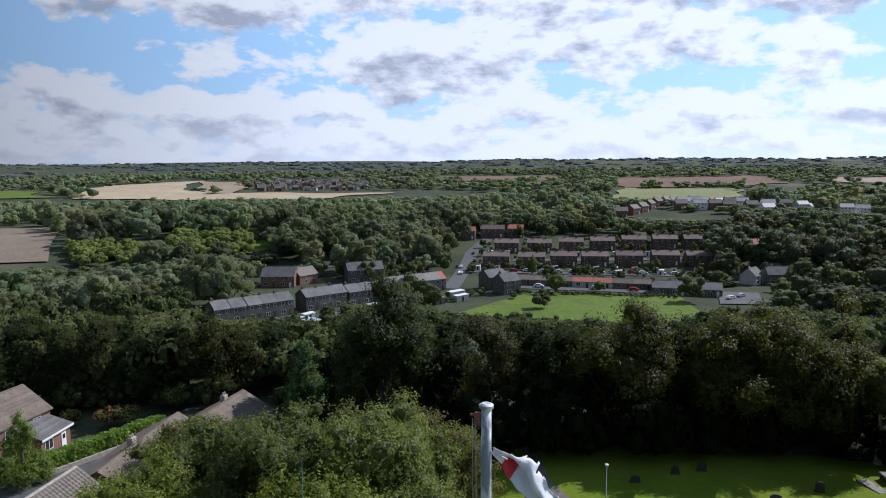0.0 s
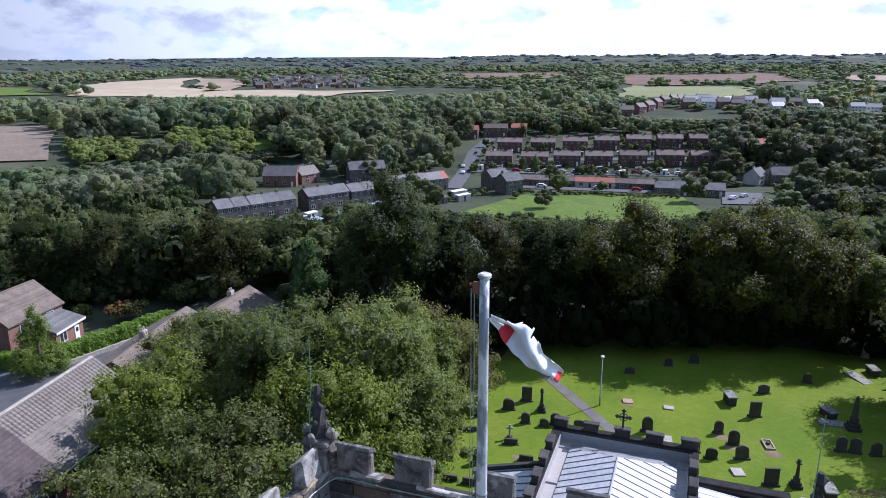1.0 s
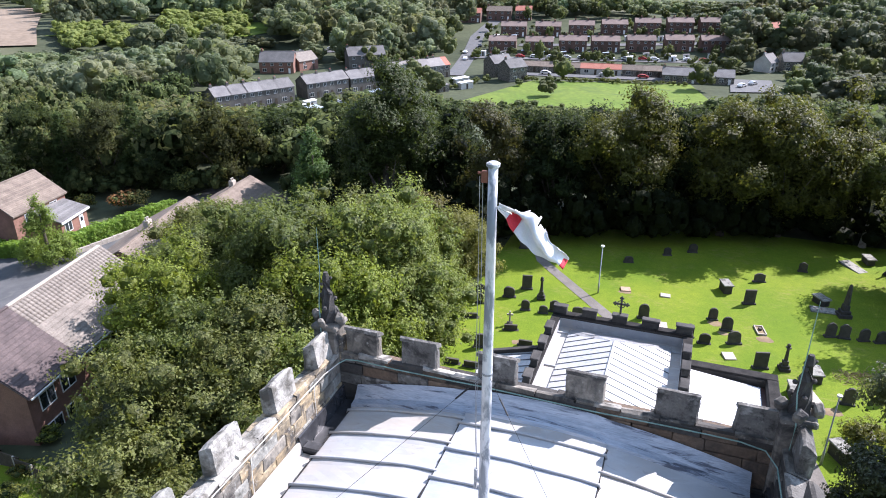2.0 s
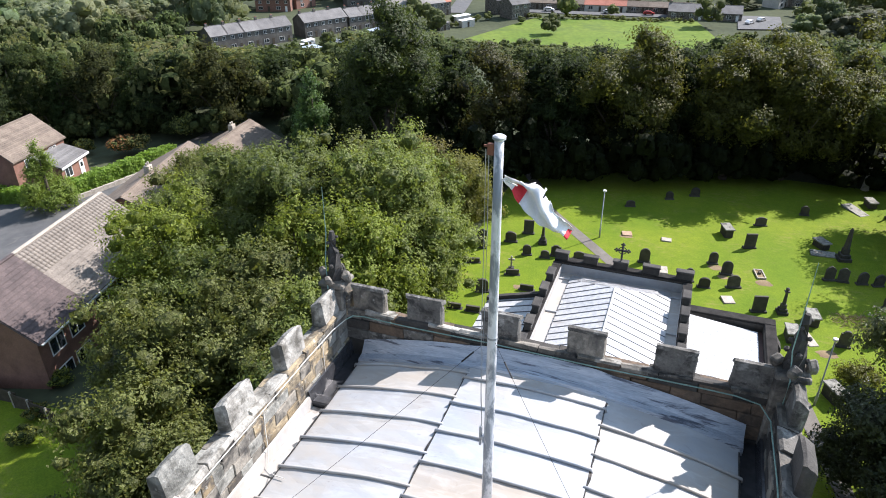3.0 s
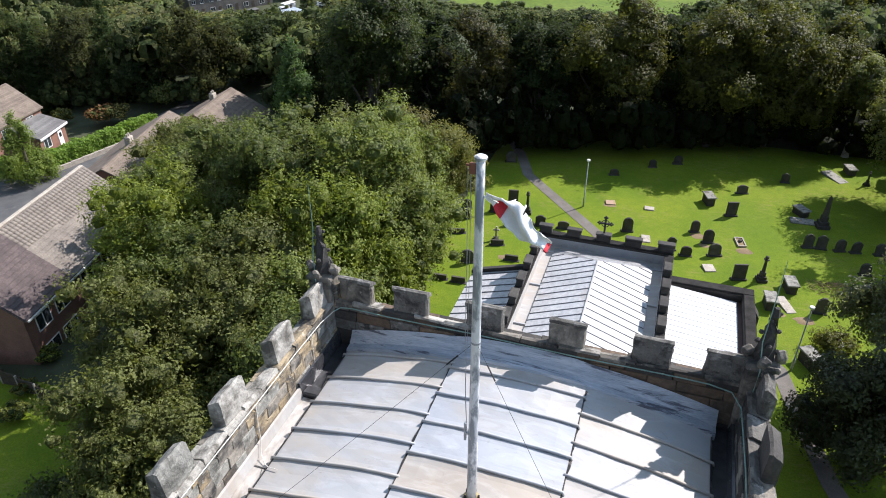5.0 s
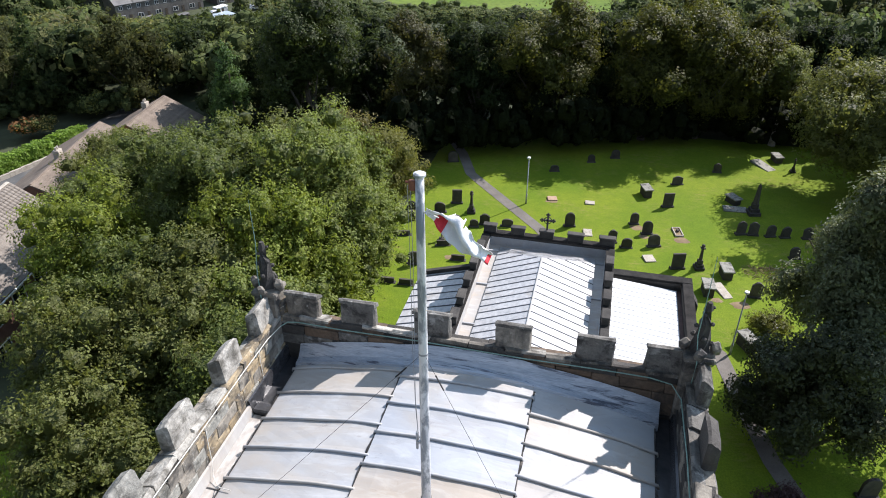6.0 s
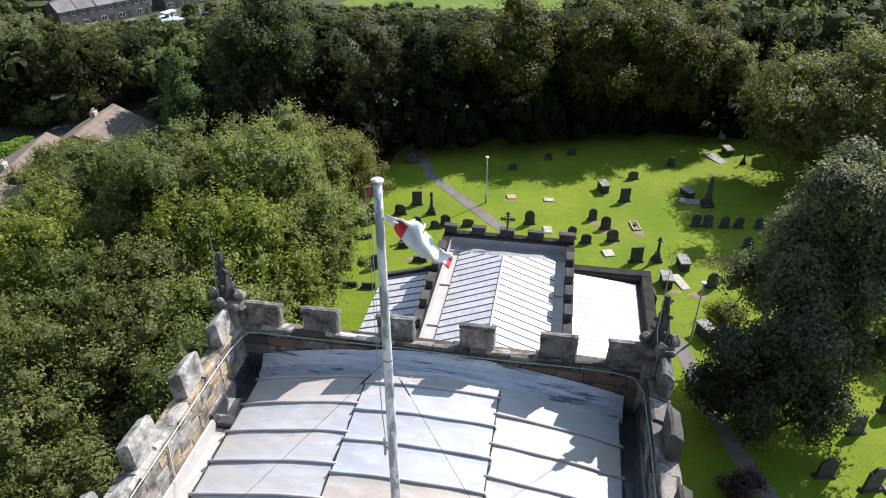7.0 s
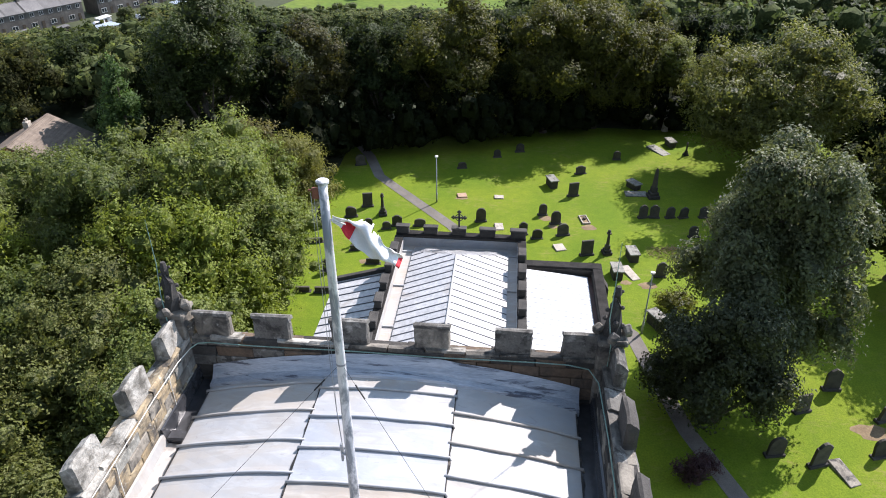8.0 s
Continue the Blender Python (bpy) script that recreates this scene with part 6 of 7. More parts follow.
def clear_of(x, y):
    """Whether the plan leaves room for a wood tree here."""
    if -17 < x < 62 and -70 < y < 78:
        return False
    if -95 < x < -17 and -20 < y < 66:
        return False
    if -118 < x < 12 and 280 < y < 396:
        return False
    if -82 < x < 14 and 204 < y < 282:
        return False
    if 10 < x < 32 and 262 < y < 296:
        return False
    # terraces along a slanting line, and the road past them
    t = ((x + 146) * 52 + (y - 172) * 92) / (52 ** 2 + 92 ** 2)
    off = ((x + 146) * 92 - (y - 172) * 52) / math.hypot(52, 92)
    if -0.05 < t < 1.15 and -14 < off < 24:
        return False
    if -175 < x < -122 and 238 < y < 272:
        return False
    if abs(x + 104) < 9 and 270 < y < 400:
        return False
    if abs((x + 183) * 0.69 - (y - 284) * 0.72) < 9 and -210 < x < -155:
        return False
    return True


def scatter(rng, r0, r1, a0, a1, step, tall, fill=1.0, test=clear_of, slim=0.42, least=1.6):
    """Spots in a jittered grid within a ring sector about the church, angles from +y to the right."""
    out = []
    xs = np.arange(-r1, r1, step)
    for x in xs:
        for y in np.arange(-20, r1, step):
            px, py = x + rng.uniform(-0.45, 0.45) * step, y + rng.uniform(-0.45, 0.45) * step
            d, a = math.hypot(px, py), math.degrees(math.atan2(px, py))
            if not (r0 < d < r1 and a0 < a < a1) or rng.random() > fill or not test(px, py):
                continue
            k = rng.choice((0.62, 0.75, 0.88, 1.0, 1.1, 1.25)) * rng.uniform(0.92, 1.08)
            # stands of one kind share their tint; far ones paler, right-hand ones darker
            stand = noise.noise(Vector((px / 34, py / 34, 2.0)))
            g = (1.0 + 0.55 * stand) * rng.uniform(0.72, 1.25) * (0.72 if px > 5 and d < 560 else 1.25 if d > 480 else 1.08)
            warm = 1.0 + 0.22 * noise.noise(Vector((px / 50, py / 50, 7.0))) + rng.uniform(-0.08, 0.1)
            h = min(tall * k, headroom(px, py, tall * k * slim) * rng.uniform(0.85, 1.0))
            if h < least:
                continue
            r = max(step * 0.46, tall * k * slim) if h > tall * k * 0.6 else max(step * 0.42, h * 0.7)
            out.append((px, py, r * rng.uniform(0.9, 1.12), h, (g * warm, g, g * rng.uniform(0.75, 1.0))))
    return out


def build_woods():
    rng = np.random.default_rng(77)
    slope = [spot for spot in scatter(rng, 78, 240, -60, 44, 7.6, 11.5) if not (-0.44 * spot[1] < spot[0] < 0.20 * spot[1] and math.hypot(spot[0], spot[1]) < 150)]
    for x, y, r, t in ((-108, 112, 4, 10), (-116, 118, 4, 11), (-101, 116, 4.0, 10), (-93, 113, 4.0, 10), (-124, 126, 4, 10)):
        slope.append((x, y, r, t, (1.5, 1.42, 1.1)))
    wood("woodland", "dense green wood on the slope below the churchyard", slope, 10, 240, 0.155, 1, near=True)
    def open_field(x, y):
        """Clear of the bare field beside the wood."""
        ax, ay, bx, by = -307, 219, -537, 389
        t = ((x - ax) * (bx - ax) + (y - ay) * (by - ay)) / ((bx - ax) ** 2 + (by - ay) ** 2)
        off = ((x - ax) * (by - ay) - (y - ay) * (bx - ax)) / math.hypot(bx - ax, by - ay)
        return clear_of(x, y) and not (-0.02 < t < 1.05 and -6 < off < 44)

    valley = scatter(rng, 240, 480, -58, 20, 12.5, 15.0, 0.97, open_field, 0.52)
    for x, y, r, t, g in ((-235, 250, 9, 15, 0.75), (-213, 270, 8, 13, 0.85), (-228, 262, 7, 13, 0.7), (-211, 338, 8, 14, 0.8), (-190, 377, 8, 14, 0.95), (-176, 366, 8, 15, 0.8), (-150, 352, 8, 15, 0.85), (-140, 330, 7, 14, 0.9), (-128, 345, 7, 14, 0.8), (-125, 372, 7, 15, 0.75),
                          (-178, 250, 5, 10, 1.3), (-161, 272, 6, 9, 0.9), (15, 352, 8, 16, 0.75), (24, 360, 8, 15, 0.8), (31, 350, 8, 14, 0.7), (52, 384, 8, 15, 1.3), (40, 372, 8, 14, 0.8), (64, 372, 8, 15, 1.2), (76, 390, 9, 16, 1.0)):
        valley.append((x, y, r, t, (g, g, g * 0.85)))
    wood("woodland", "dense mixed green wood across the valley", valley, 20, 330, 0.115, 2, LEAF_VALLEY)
    def ridge(x, y):
        return clear_of(x, y) and not (-225 < x < -160 and 680 < y < 775) and all(abs(x - hx) > 9 or not -13 < y - hy < 9 for hx, hy, *_ in RIDGE_HOUSES)

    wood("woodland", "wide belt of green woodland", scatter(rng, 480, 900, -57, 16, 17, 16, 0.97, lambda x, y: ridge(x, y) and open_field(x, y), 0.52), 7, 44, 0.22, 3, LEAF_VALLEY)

    def fields(x, y):
        n = noise.noise(Vector((x / 260, y / 190, 4.2)))
        for corners in FIELDS + ([VILLAGE] if noise.noise(Vector((x / 40, y / 40, 7))) < 0.25 else []):
            inside = [(bx - ax) * (y - ay) - (by - ay) * (x - ax) for (ax, ay), (bx, by) in zip(corners, corners[1:] + corners[:1])]
            if all(v > 0 for v in inside) or all(v < 0 for v in inside):
                return False
        return n > -0.25
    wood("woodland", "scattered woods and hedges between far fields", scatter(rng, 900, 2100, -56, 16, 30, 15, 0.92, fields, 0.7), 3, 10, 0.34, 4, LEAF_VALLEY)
    # hill crowns carry the haze in their blue-grey leaf colour
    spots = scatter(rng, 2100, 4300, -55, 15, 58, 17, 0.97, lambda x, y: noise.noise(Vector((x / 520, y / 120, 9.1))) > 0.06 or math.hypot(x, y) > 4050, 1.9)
    wood("woodland", "wooded hills on the horizon, haze put into leaf colour", spots, 2, 5, 0.34, 5, LEAF_HILL, 9.5)
    # trees and shrubs in the gardens and along the meadow
    spots = []
    for x, y, r, t in ((-92, 236, 4, 8), (-86, 228, 3.4, 7), (-100, 228, 4, 8), (-104, 248, 4, 9), (-99, 240, 4, 9), (-112, 196, 3, 5), (-49, 236, 3.6, 7), (-49, 265, 4.8, 10), (-33, 274, 2.6, 5), (-62, 250, 2, 3), (-56, 290, 4, 8),
                       (2, 266, 4.8, 10), (34, 276, 5, 9), (54, 313, 6, 11), (44, 300, 5, 9), (62, 305, 6, 11), (-66, 300, 2.2, 11), (-78, 336, 2.2, 9), (-95, 345, 3, 5), (12, 300, 5, 8), (-108, 300, 5, 12), (-118, 320, 6, 13), (-122, 345, 6, 12)):
        g = rng.uniform(0.7, 1.2)
        spots.append((x, y, r, t, (g, g, g * 0.9)))
    for k in range(170):
        big = rng.random() < 0.2
        x, y = rng.uniform(-110, 12), rng.uniform(288, 392)
        g = rng.uniform(0.7, 1.3)
        spots.append((x, y, rng.uniform(1.8, 2.6) if big else rng.uniform(0.8, 1.6), rng.uniform(4, 6) if big else rng.uniform(1.2, 2.8), (g, g, g * 0.8)))
    for k in range(70):
        side = k % 3
        x, y = ((rng.uniform(-125, 12), rng.uniform(396, 420)), (rng.uniform(-100, 10), rng.uniform(314, 328)), (rng.uniform(-150, -112), rng.uniform(268, 300)))[side]
        g = rng.uniform(0.6, 1.1)
        tall = (rng.uniform(6, 10), rng.uniform(2.5, 4.5), rng.uniform(5, 9))[side]
        spots.append((x, y, tall * rng.uniform(0.38, 0.5), tall, (g, g, g * 0.85)))
    for k in range(60):
        t = rng.uniform(0, 1)
        x, y = -138 + 50 * t + rng.uniform(6, 14), 172 + 88 * t - rng.uniform(2, 10)
        spots.append((x, y, rng.uniform(0.8, 1.8), rng.uniform(1.2, 3.2), (1.1, 1.1, 0.8)))
    for k in range(40):
        spots.append((rng.uniform(-75, 10), rng.uniform(200, 210), rng.uniform(1.5, 3), rng.uniform(2.5, 4.5), (1.0, 1.05, 0.9)))
    wood("garden_trees", "scattered garden trees and shrubs between houses", spots, 8, 80, 0.18, 6)
    spots = []
    for a0, a1, r0, r1, count in ((-48.2, -43.4, 360, 410, 60), (-41.3, -35.2, 375, 440, 110)):
        for k in range(count):
            a, r = radians(rng.uniform(a0, a1)), rng.uniform(r0, r1)
            g = rng.uniform(1.5, 2.1)
            spots.append((r * math.sin(a) + 1.7, r * math.cos(a) - 5.8, rng.uniform(3.0, 5.5), rng.uniform(4.0, 7.5), (g * 1.02, g * 1.04, g * 0.65)))
    wood("scrub", "pale green willow scrub in a clearing", spots, 10, 110, 0.14, 7)
    spots = [(-80 + 92 * k / 44 + rng.uniform(-2, 2), 203 + 0.16 * k + rng.uniform(-3, 3), rng.uniform(1.5, 3.0), rng.uniform(2, 4), (1.1, 1.1, 0.9)) for k in range(45)]
    spots += [(-62 + 60 * k / 30, 262 + 0.35 * k + rng.uniform(-1.5, 1.5), rng.uniform(0.9, 1.6), rng.uniform(1.2, 2.2), (1.2, 1.15, 0.8)) for k in range(30)]
    wood("hedge_row", "rough hedge round the valley meadow", spots, 7, 80, 0.16, 8)


build_woods()


# ---- houses ----
def window(parent, x, z, w, h, y, out=-1, frame_mat=WHITE, pane_mat=PANE):
    """A framed window set in a wall that faces along y."""
    t = 0.06
    bm = bmesh.new()
    for x0, x1, z0, z1 in ((x - w, x + w, z, z + t), (x - w, x + w, z + h - t, z + h), (x - w, x - w + t, z + t, z + h - t), (x + w - t, x + w, z + t, z + h - t), (x - t / 2, x + t / 2, z + t, z + h - t)):
        box(bm, x0, x1, min(y, y + out * 0.06), max(y, y + out * 0.06), z0, z1)
    f = part("window", bm, frame_mat, parent)
    bm = bmesh.new()
    box(bm, x - w + t, x + w - t, min(y + out * 0.005, y + out * 0.025), max(y + out * 0.005, y + out * 0.025), z + t, z + h - t)
    part("pane", bm, pane_mat, f)


def tile_courses(parent, a, count, material):
    """Lapped courses of tiles on a slope whose corners run along the eave and back along the ridge."""
    a = [Vector(p) + Vector((0, 0, 0.17)) for p in a]
    up = (a[1] - a[0]).cross(a[3] - a[0]).normalized()
    up = up if up.z > 0 else -up
    for i in range(count):
        t0, t1 = i / count, (i + 1.15) / count
        q = [a[0].lerp(a[3], t0), a[1].lerp(a[2], t0), a[1].lerp(a[2], min(t1, 1)), a[0].lerp(a[3], min(t1, 1))]
        bm = bmesh.new()
        lo = [bm.verts.new(p) for p in q]
        hi = [bm.verts.new(p + up * (0.036 if k < 2 else 0.010)) for k, p in enumerate(q)]
        bm.faces.new(hi)
        for k in range(4):
            bm.faces.new((lo[k], lo[(k + 1) % 4], hi[(k + 1) % 4], hi[k]))
        part("tile_course", bm, material, parent)


def gable_house(name, length, depth, eave, rise, wall_mat, roof_mat, label, group="", units=2, windows=True, chimneys=1, hip=False, m=None, storeys=2, frame_mat=WHITE, courses=0, stack=None, stack_side=0.0, stack_along=None):
    """A house with its ridge along x: walls, two roof slopes, windows on the front (-y) and back, doors, chimneys."""
    ob = thing(name, m or pose(0, 0, 0), label, "house", group)
    l, d = length / 2, depth / 2
    bm = bmesh.new()
    o = 0.0 if not hip else depth * 0.42
    vs = [bm.verts.new(p) for p in ((-l, -d, -1.5), (l, -d, -1.5), (l, d, -1.5), (-l, d, -1.5), (-l, -d, eave), (l, -d, eave), (l, d, eave), (-l, d, eave), (-l + o, 0, eave + rise), (l - o, 0, eave + rise))]
    for q in ((0, 1, 5, 4), (2, 3, 7, 6), (0, 4, 7, 3), (1, 2, 6, 5), (4, 8, 7), (5, 6, 9), (4, 5, 9, 8), (6, 7, 8, 9)):
        bm.faces.new([vs[i] for i in q])
    part("wall", bm, wall_mat, ob)
    e = 0.28
    k = rise / d
    for s in (-1, 1):
        bm = bmesh.new()
        a = [(-l - 0.2, s * (d + e), eave - e * k), (l + 0.2, s * (d + e), eave - e * k), (l + 0.2 - o * 1.03, 0, eave + rise), (-l - 0.2 + o * 1.03, 0, eave + rise)]
        lo = [bm.verts.new((x, y, z + 0.03)) for x, y, z in a]
        hi = [bm.verts.new((x, y, z + 0.17)) for x, y, z in a]
        bm.faces.new(lo)
        bm.faces.new(hi)
        for i in range(4):
            bm.faces.new((lo[i], lo[(i + 1) % 4], hi[(i + 1) % 4], hi[i]))
        slope = part("roof", bm, roof_mat, ob)
        tile_courses(slope, a, courses, roof_mat)
    if hip:
        for s in (-1, 1):
            bm = bmesh.new()
            a = [(s * (l + 0.25), -d - e, eave - e * k), (s * (l + 0.25), d + e, eave - e * k), (s * (l + 0.2 - o * 1.03), 0, eave + rise)]
            lo = [bm.verts.new((x, y, z + 0.04)) for x, y, z in a]
            hi = [bm.verts.new((x, y, z + 0.18)) for x, y, z in a]
            bm.faces.new(lo)
            bm.faces.new(hi)
            for i in range(3):
                bm.faces.new((lo[i], lo[(i + 1) % 3], hi[(i + 1) % 3], hi[i]))
            end = part("roof", bm, roof_mat, ob)
            tile_courses(end, [a[0], a[1], a[2], a[2]], courses, roof_mat)
    bm = bmesh.new()
    box(bm, -l + o - 0.1, l - o + 0.1, -0.12, 0.12, eave + rise + 0.08, eave + rise + 0.22, 0.03)
    part("ridge_tiles", bm, roof_mat, ob)
    for c in range(chimneys):
        x = (-l + 0.6 + o if stack_along is None else stack_along) if chimneys == 1 else -l + length * (c + 0.5) / chimneys
        bm = bmesh.new()
        top = eave + rise * (1 - abs(stack_side) / d) + 0.95
        box(bm, x - 0.4, x + 0.4, stack_side - 0.3, stack_side + 0.3, top - 1.6, top, 0.03)
        ch = part("chimney", bm, stack or wall_mat, ob)
        for dx in (-0.18, 0.18):
            bm = bmesh.new()
            tube(bm, [(x + dx, stack_side, top), (x + dx, stack_side, top + 0.3)], 0.11, 8)
            part("chimney_pot", bm, stack or TILE_RED, ch)
    if windows:
        u = length / units
        for i in range(units):
            x0 = -l + u * i
            for sx in (0.27, 0.75):
                if storeys > 1:
                    window(ob, x0 + u * sx, eave - 1.55, 0.6, 1.15, -d, -1, frame_mat)
            window(ob, x0 + u * 0.30, 0.75, 0.85, 1.3, -d, -1, frame_mat)
            bm = bmesh.new()
            box(bm, x0 + u * 0.75 - 0.45, x0 + u * 0.75 + 0.45, -d - 0.05, -d - 0.005, 0.0, 2.05, 0.01)
            part("door", bm, WHITE if i % 2 else DARK_WOOD, ob)
    return ob


def build_far_houses():
    rng = random.Random(41)
    terrace_stone = surface("terrace_stone", (0.10, 0.092, 0.084), (0.17, 0.156, 0.138), 0.5, 6, 0.9, 0.5, vary=0.3)
    terrace = gable_house("terraced_house", 5.6, 8.0, 5.2, 2.3, terrace_stone, SLATE, "stone terraced house with a grey slate roof", "valley terrace", 1)
    ang = math.degrees(math.atan2(25, 14.5))

    def row(src, x0, y0, turn, count, pitch, lift=0.0, only=None):
        out = []
        for k in range(count):
            x, y = x0 + math.cos(radians(turn)) * pitch * (k + 0.5), y0 + math.sin(radians(turn)) * pitch * (k + 0.5)
            m = pose(x, y, gz(x, y) + lift, 0, 0, turn)
            out.append((src, m))
        return out
    jobs = row(terrace, -145, 177, ang, 5, 5.6) + row(terrace, -128.5, 205.5, ang, 3, 5.6) + row(terrace, -119.5, 221, ang - 2, 3, 5.6, -0.4)
    terrace.matrix_basis = jobs[0][1]
    for src, m in jobs[1:]:
        copy_thing(src, m)
    cottages = gable_house("terraced_house", 6.2, 8.0, 4.9, 2.4, STONE, surface("pale_slate", (0.20, 0.185, 0.175), (0.27, 0.25, 0.235), 0.4, 5, 0.8, 0.4, vary=0.2), "terraced house with a pale slate roof", "valley terrace", 1)
    jobs = row(cottages, -112.5, 240, 53, 4, 6.2)
    cottages.matrix_basis = jobs[0][1]
    for src, m in jobs[1:]:
        copy_thing(src, m)
    x, y = -98, 259.5
    gable_house("terraced_house", 6.2, 8.0, 4.9, 2.4, STONE, TILE_RED, "terraced house with a faded red roof", "valley terrace", 1, m=pose(x, y, gz(x, y), 0, 0, 53))
    for x, y, ln, dp, ev, rs, wm, rm, turn, lab in ((-135, 269, 16, 8, 5.6, 3.0, terrace_stone, SLATE, 40, "long stone house with a slate roof"), (-164, 247, 14, 9, 4.6, 3.6, BRICK, SLATE, 20, "brick hall with a steep slate roof"), (-158, 256, 10, 8, 4, 3, BRICK, TILE_PALE, 70, "brick house with a pale roof"),
                                                    (-76, 270, 9, 8, 5.4, 2.6, STONE, SLATE, 50, "stone house with a dormer by the lane"), (-68, 262, 8, 8, 5.4, 2.6, STONE, SLATE, 50, "stone end house beside the meadow"), (-176, 214, 10, 7, 3, 2.5, STONE, SLATE, 30, "low stone cottage among trees"),
                                                    (0, 282, 26, 8, 2.8, 2.2, STONE, SLATE, 4, "long low stone building beside the meadow"), (38, 320, 14, 8, 4.5, 3, STONE, SLATE, 15, "stone house among trees"), (26, 316, 7, 7, 4, 3, RENDERED, SLATE, 60, "pale cottage among trees"), (78, 318, 12, 8, 4.5, 2.6, RENDERED, TILE_PALE, 10, "pale house among trees"), (30, 376, 9, 9, 5, 4, RENDERED, TILE_RED, 50, "gabled house among trees")):
        gable_house("house", ln, dp, ev, rs, wm, rm, lab, "valley houses", max(1, int(ln / 6)), m=pose(x, y, gz(x, y), 0, 0, turn))
    semi = gable_house("semi_detached_house", 13.0, 7.5, 5.0, 1.9, BRICK_BROWN, surface("estate_tile", (0.17, 0.125, 0.108), (0.235, 0.175, 0.15), 0.3, 4, 0.85, 0.3, vary=0.25), "brown brick semi-detached house with a tiled roof", "estate houses", 2, chimneys=2)
    spots = [(-94, 362), (-77, 367), (-61, 374), (-45, 380), (-29, 387), (-13, 391), (3, 394), (-91, 330), (-74, 334), (-59, 340), (-44, 343), (-28, 348), (-11, 352), (5, 354)]
    for i, (px, py) in enumerate(spots):
        m = pose(px, py, gz(px, py), 0, 0, 12 + rng.uniform(-2, 2))
        if i == 0:
            semi.matrix_basis = m
        else:
            copy_thing(semi, m)
    for px, py, ln, rm, lab in ((-126, 387, 12, TILE_RED, "brick house with a bright red roof"), (-112, 397, 14, TILE, "brown brick house by the road"), (-99, 402, 9, TILE_RED, "house with an orange tiled roof")):
        gable_house("house", ln, 7.5, 5.0, 2.2, BRICK_BROWN, rm, lab, "estate houses", 2, m=pose(px, py, gz(px, py), 0, 0, 10))
    low = gable_house("cottage", 8, 6, 2.5, 1.5, STONE, TILE, "low cottage in a row along the lane", "lane cottages", 1, storeys=1, chimneys=0)
    red = gable_house("cottage", 8, 6, 2.5, 1.5, RENDERED, TILE_RED, "low cottage with a red roof along the lane", "lane cottages", 1, storeys=1, chimneys=0)
    for k in range(8):
        x, y = -66 + 8.2 * k, 284 + 0.75 * k
        m = pose(x, y, gz(x, y), 0, 0, 6)
        src = red if k in (3, 4) else low
        if k == 0 or k == 3:
            src.matrix_basis = m
        else:
            copy_thing(src, m)
    # street on the far ridge
    # roof base colour paled to stand for sun glare on the slates
    white = gable_house("house", 11, 8, 5.0, 3.0, WHITE, surface("sun_glare_slate", (0.36, 0.35, 0.34), (0.46, 0.45, 0.44), 0.4, 5, 0.6, 0.3, vary=0.3), "white rendered house on the ridge", "ridge street", 2, chimneys=1)
    brick = gable_house("house", 10, 8, 5.0, 3.0, BRICK, TILE_PALE, "red brick house on the ridge", "ridge street", 2, chimneys=1)
    done = {}
    for x, y, kind, turn in RIDGE_HOUSES:
        src = brick if kind == "brick" else white
        m = pose(x, y, gz(x, y) + 0.3, 0, 0, turn)
        if src not in done:
            src.matrix_basis, done[src] = m, 1
        else:
            copy_thing(src, m)
    far = thing("village_house", pose(-700, 1330, gz(-700, 1330)), "small pale house in the far village", "house", "far village")
    bm = bmesh.new()
    prism(bm, [(-4, -1), (4, -1), (4, 5), (0, 8), (-4, 5)], -6, 6)
    part("wall", bm, RENDERED, far)
    bm = bmesh.new()
    prism(bm, [(-4.6, 4.6), (0, 8.0), (4.6, 4.6), (4.6, 5.0), (0, 8.5), (-4.6, 5.0)], -6.3, 6.3)
    part("roof", bm, SLATE, far)
    red = thing("village_house", pose(-640, 1300, gz(-640, 1300)), "small house with a red roof in the far village", "house", "far village")
    bm = bmesh.new()
    prism(bm, [(-4, -1), (4, -1), (4, 5), (0, 8), (-4, 5)], -6, 6)
    part("wall", bm, BRICK, red)
    bm = bmesh.new()
    prism(bm, [(-4.6, 4.6), (0, 8.0), (4.6, 4.6), (4.6, 5.0), (0, 8.5), (-4.6, 5.0)], -6.3, 6.3)
    part("roof", bm, TILE_PALE, red)
    for k in range(190):
        (ax, ay), (bx, by), (cx, cy), (dx, dy) = VILLAGE
        u, v = rng.random(), rng.uniform(0.1, 1.0)
        x, y = (ax + (bx - ax) * u) * (1 - v) + (dx + (cx - dx) * u) * v, (ay + (by - ay) * u) * (1 - v) + (dy + (cy - dy) * u) * v
        copy_thing(rng.choice((far, red, red)), pose(x, y, gz(x, y) + 1, 0, 0, rng.choice([30, 120, 60, 100])) @ Matrix.Scale(rng.uniform(0.7, 1.0), 4))


def shed(x, y, w, d, h, wall, roof, turn, label):
    ob = thing("garden_shed", pose(x, y, gz(x, y), 0, 0, turn), label, "shed", "garden sheds")
    bm = bmesh.new()
    box(bm, -w, w, -d, d, -0.5, h)
    part("wall", bm, wall, ob)
    bm = bmesh.new()
    prism(bm, [(-w - 0.15, h), (w + 0.15, h + 0.35), (w + 0.15, h + 0.45), (-w - 0.15, h + 0.1)], -d - 0.15, d + 0.15)
    part("roof", bm, roof, ob)
    bm = bmesh.new()
    box(bm, -0.4, 0.4, -d - 0.04, -d - 0.003, 0, min(1.9, h - 0.1))
    part("door", bm, DARK_WOOD, ob)


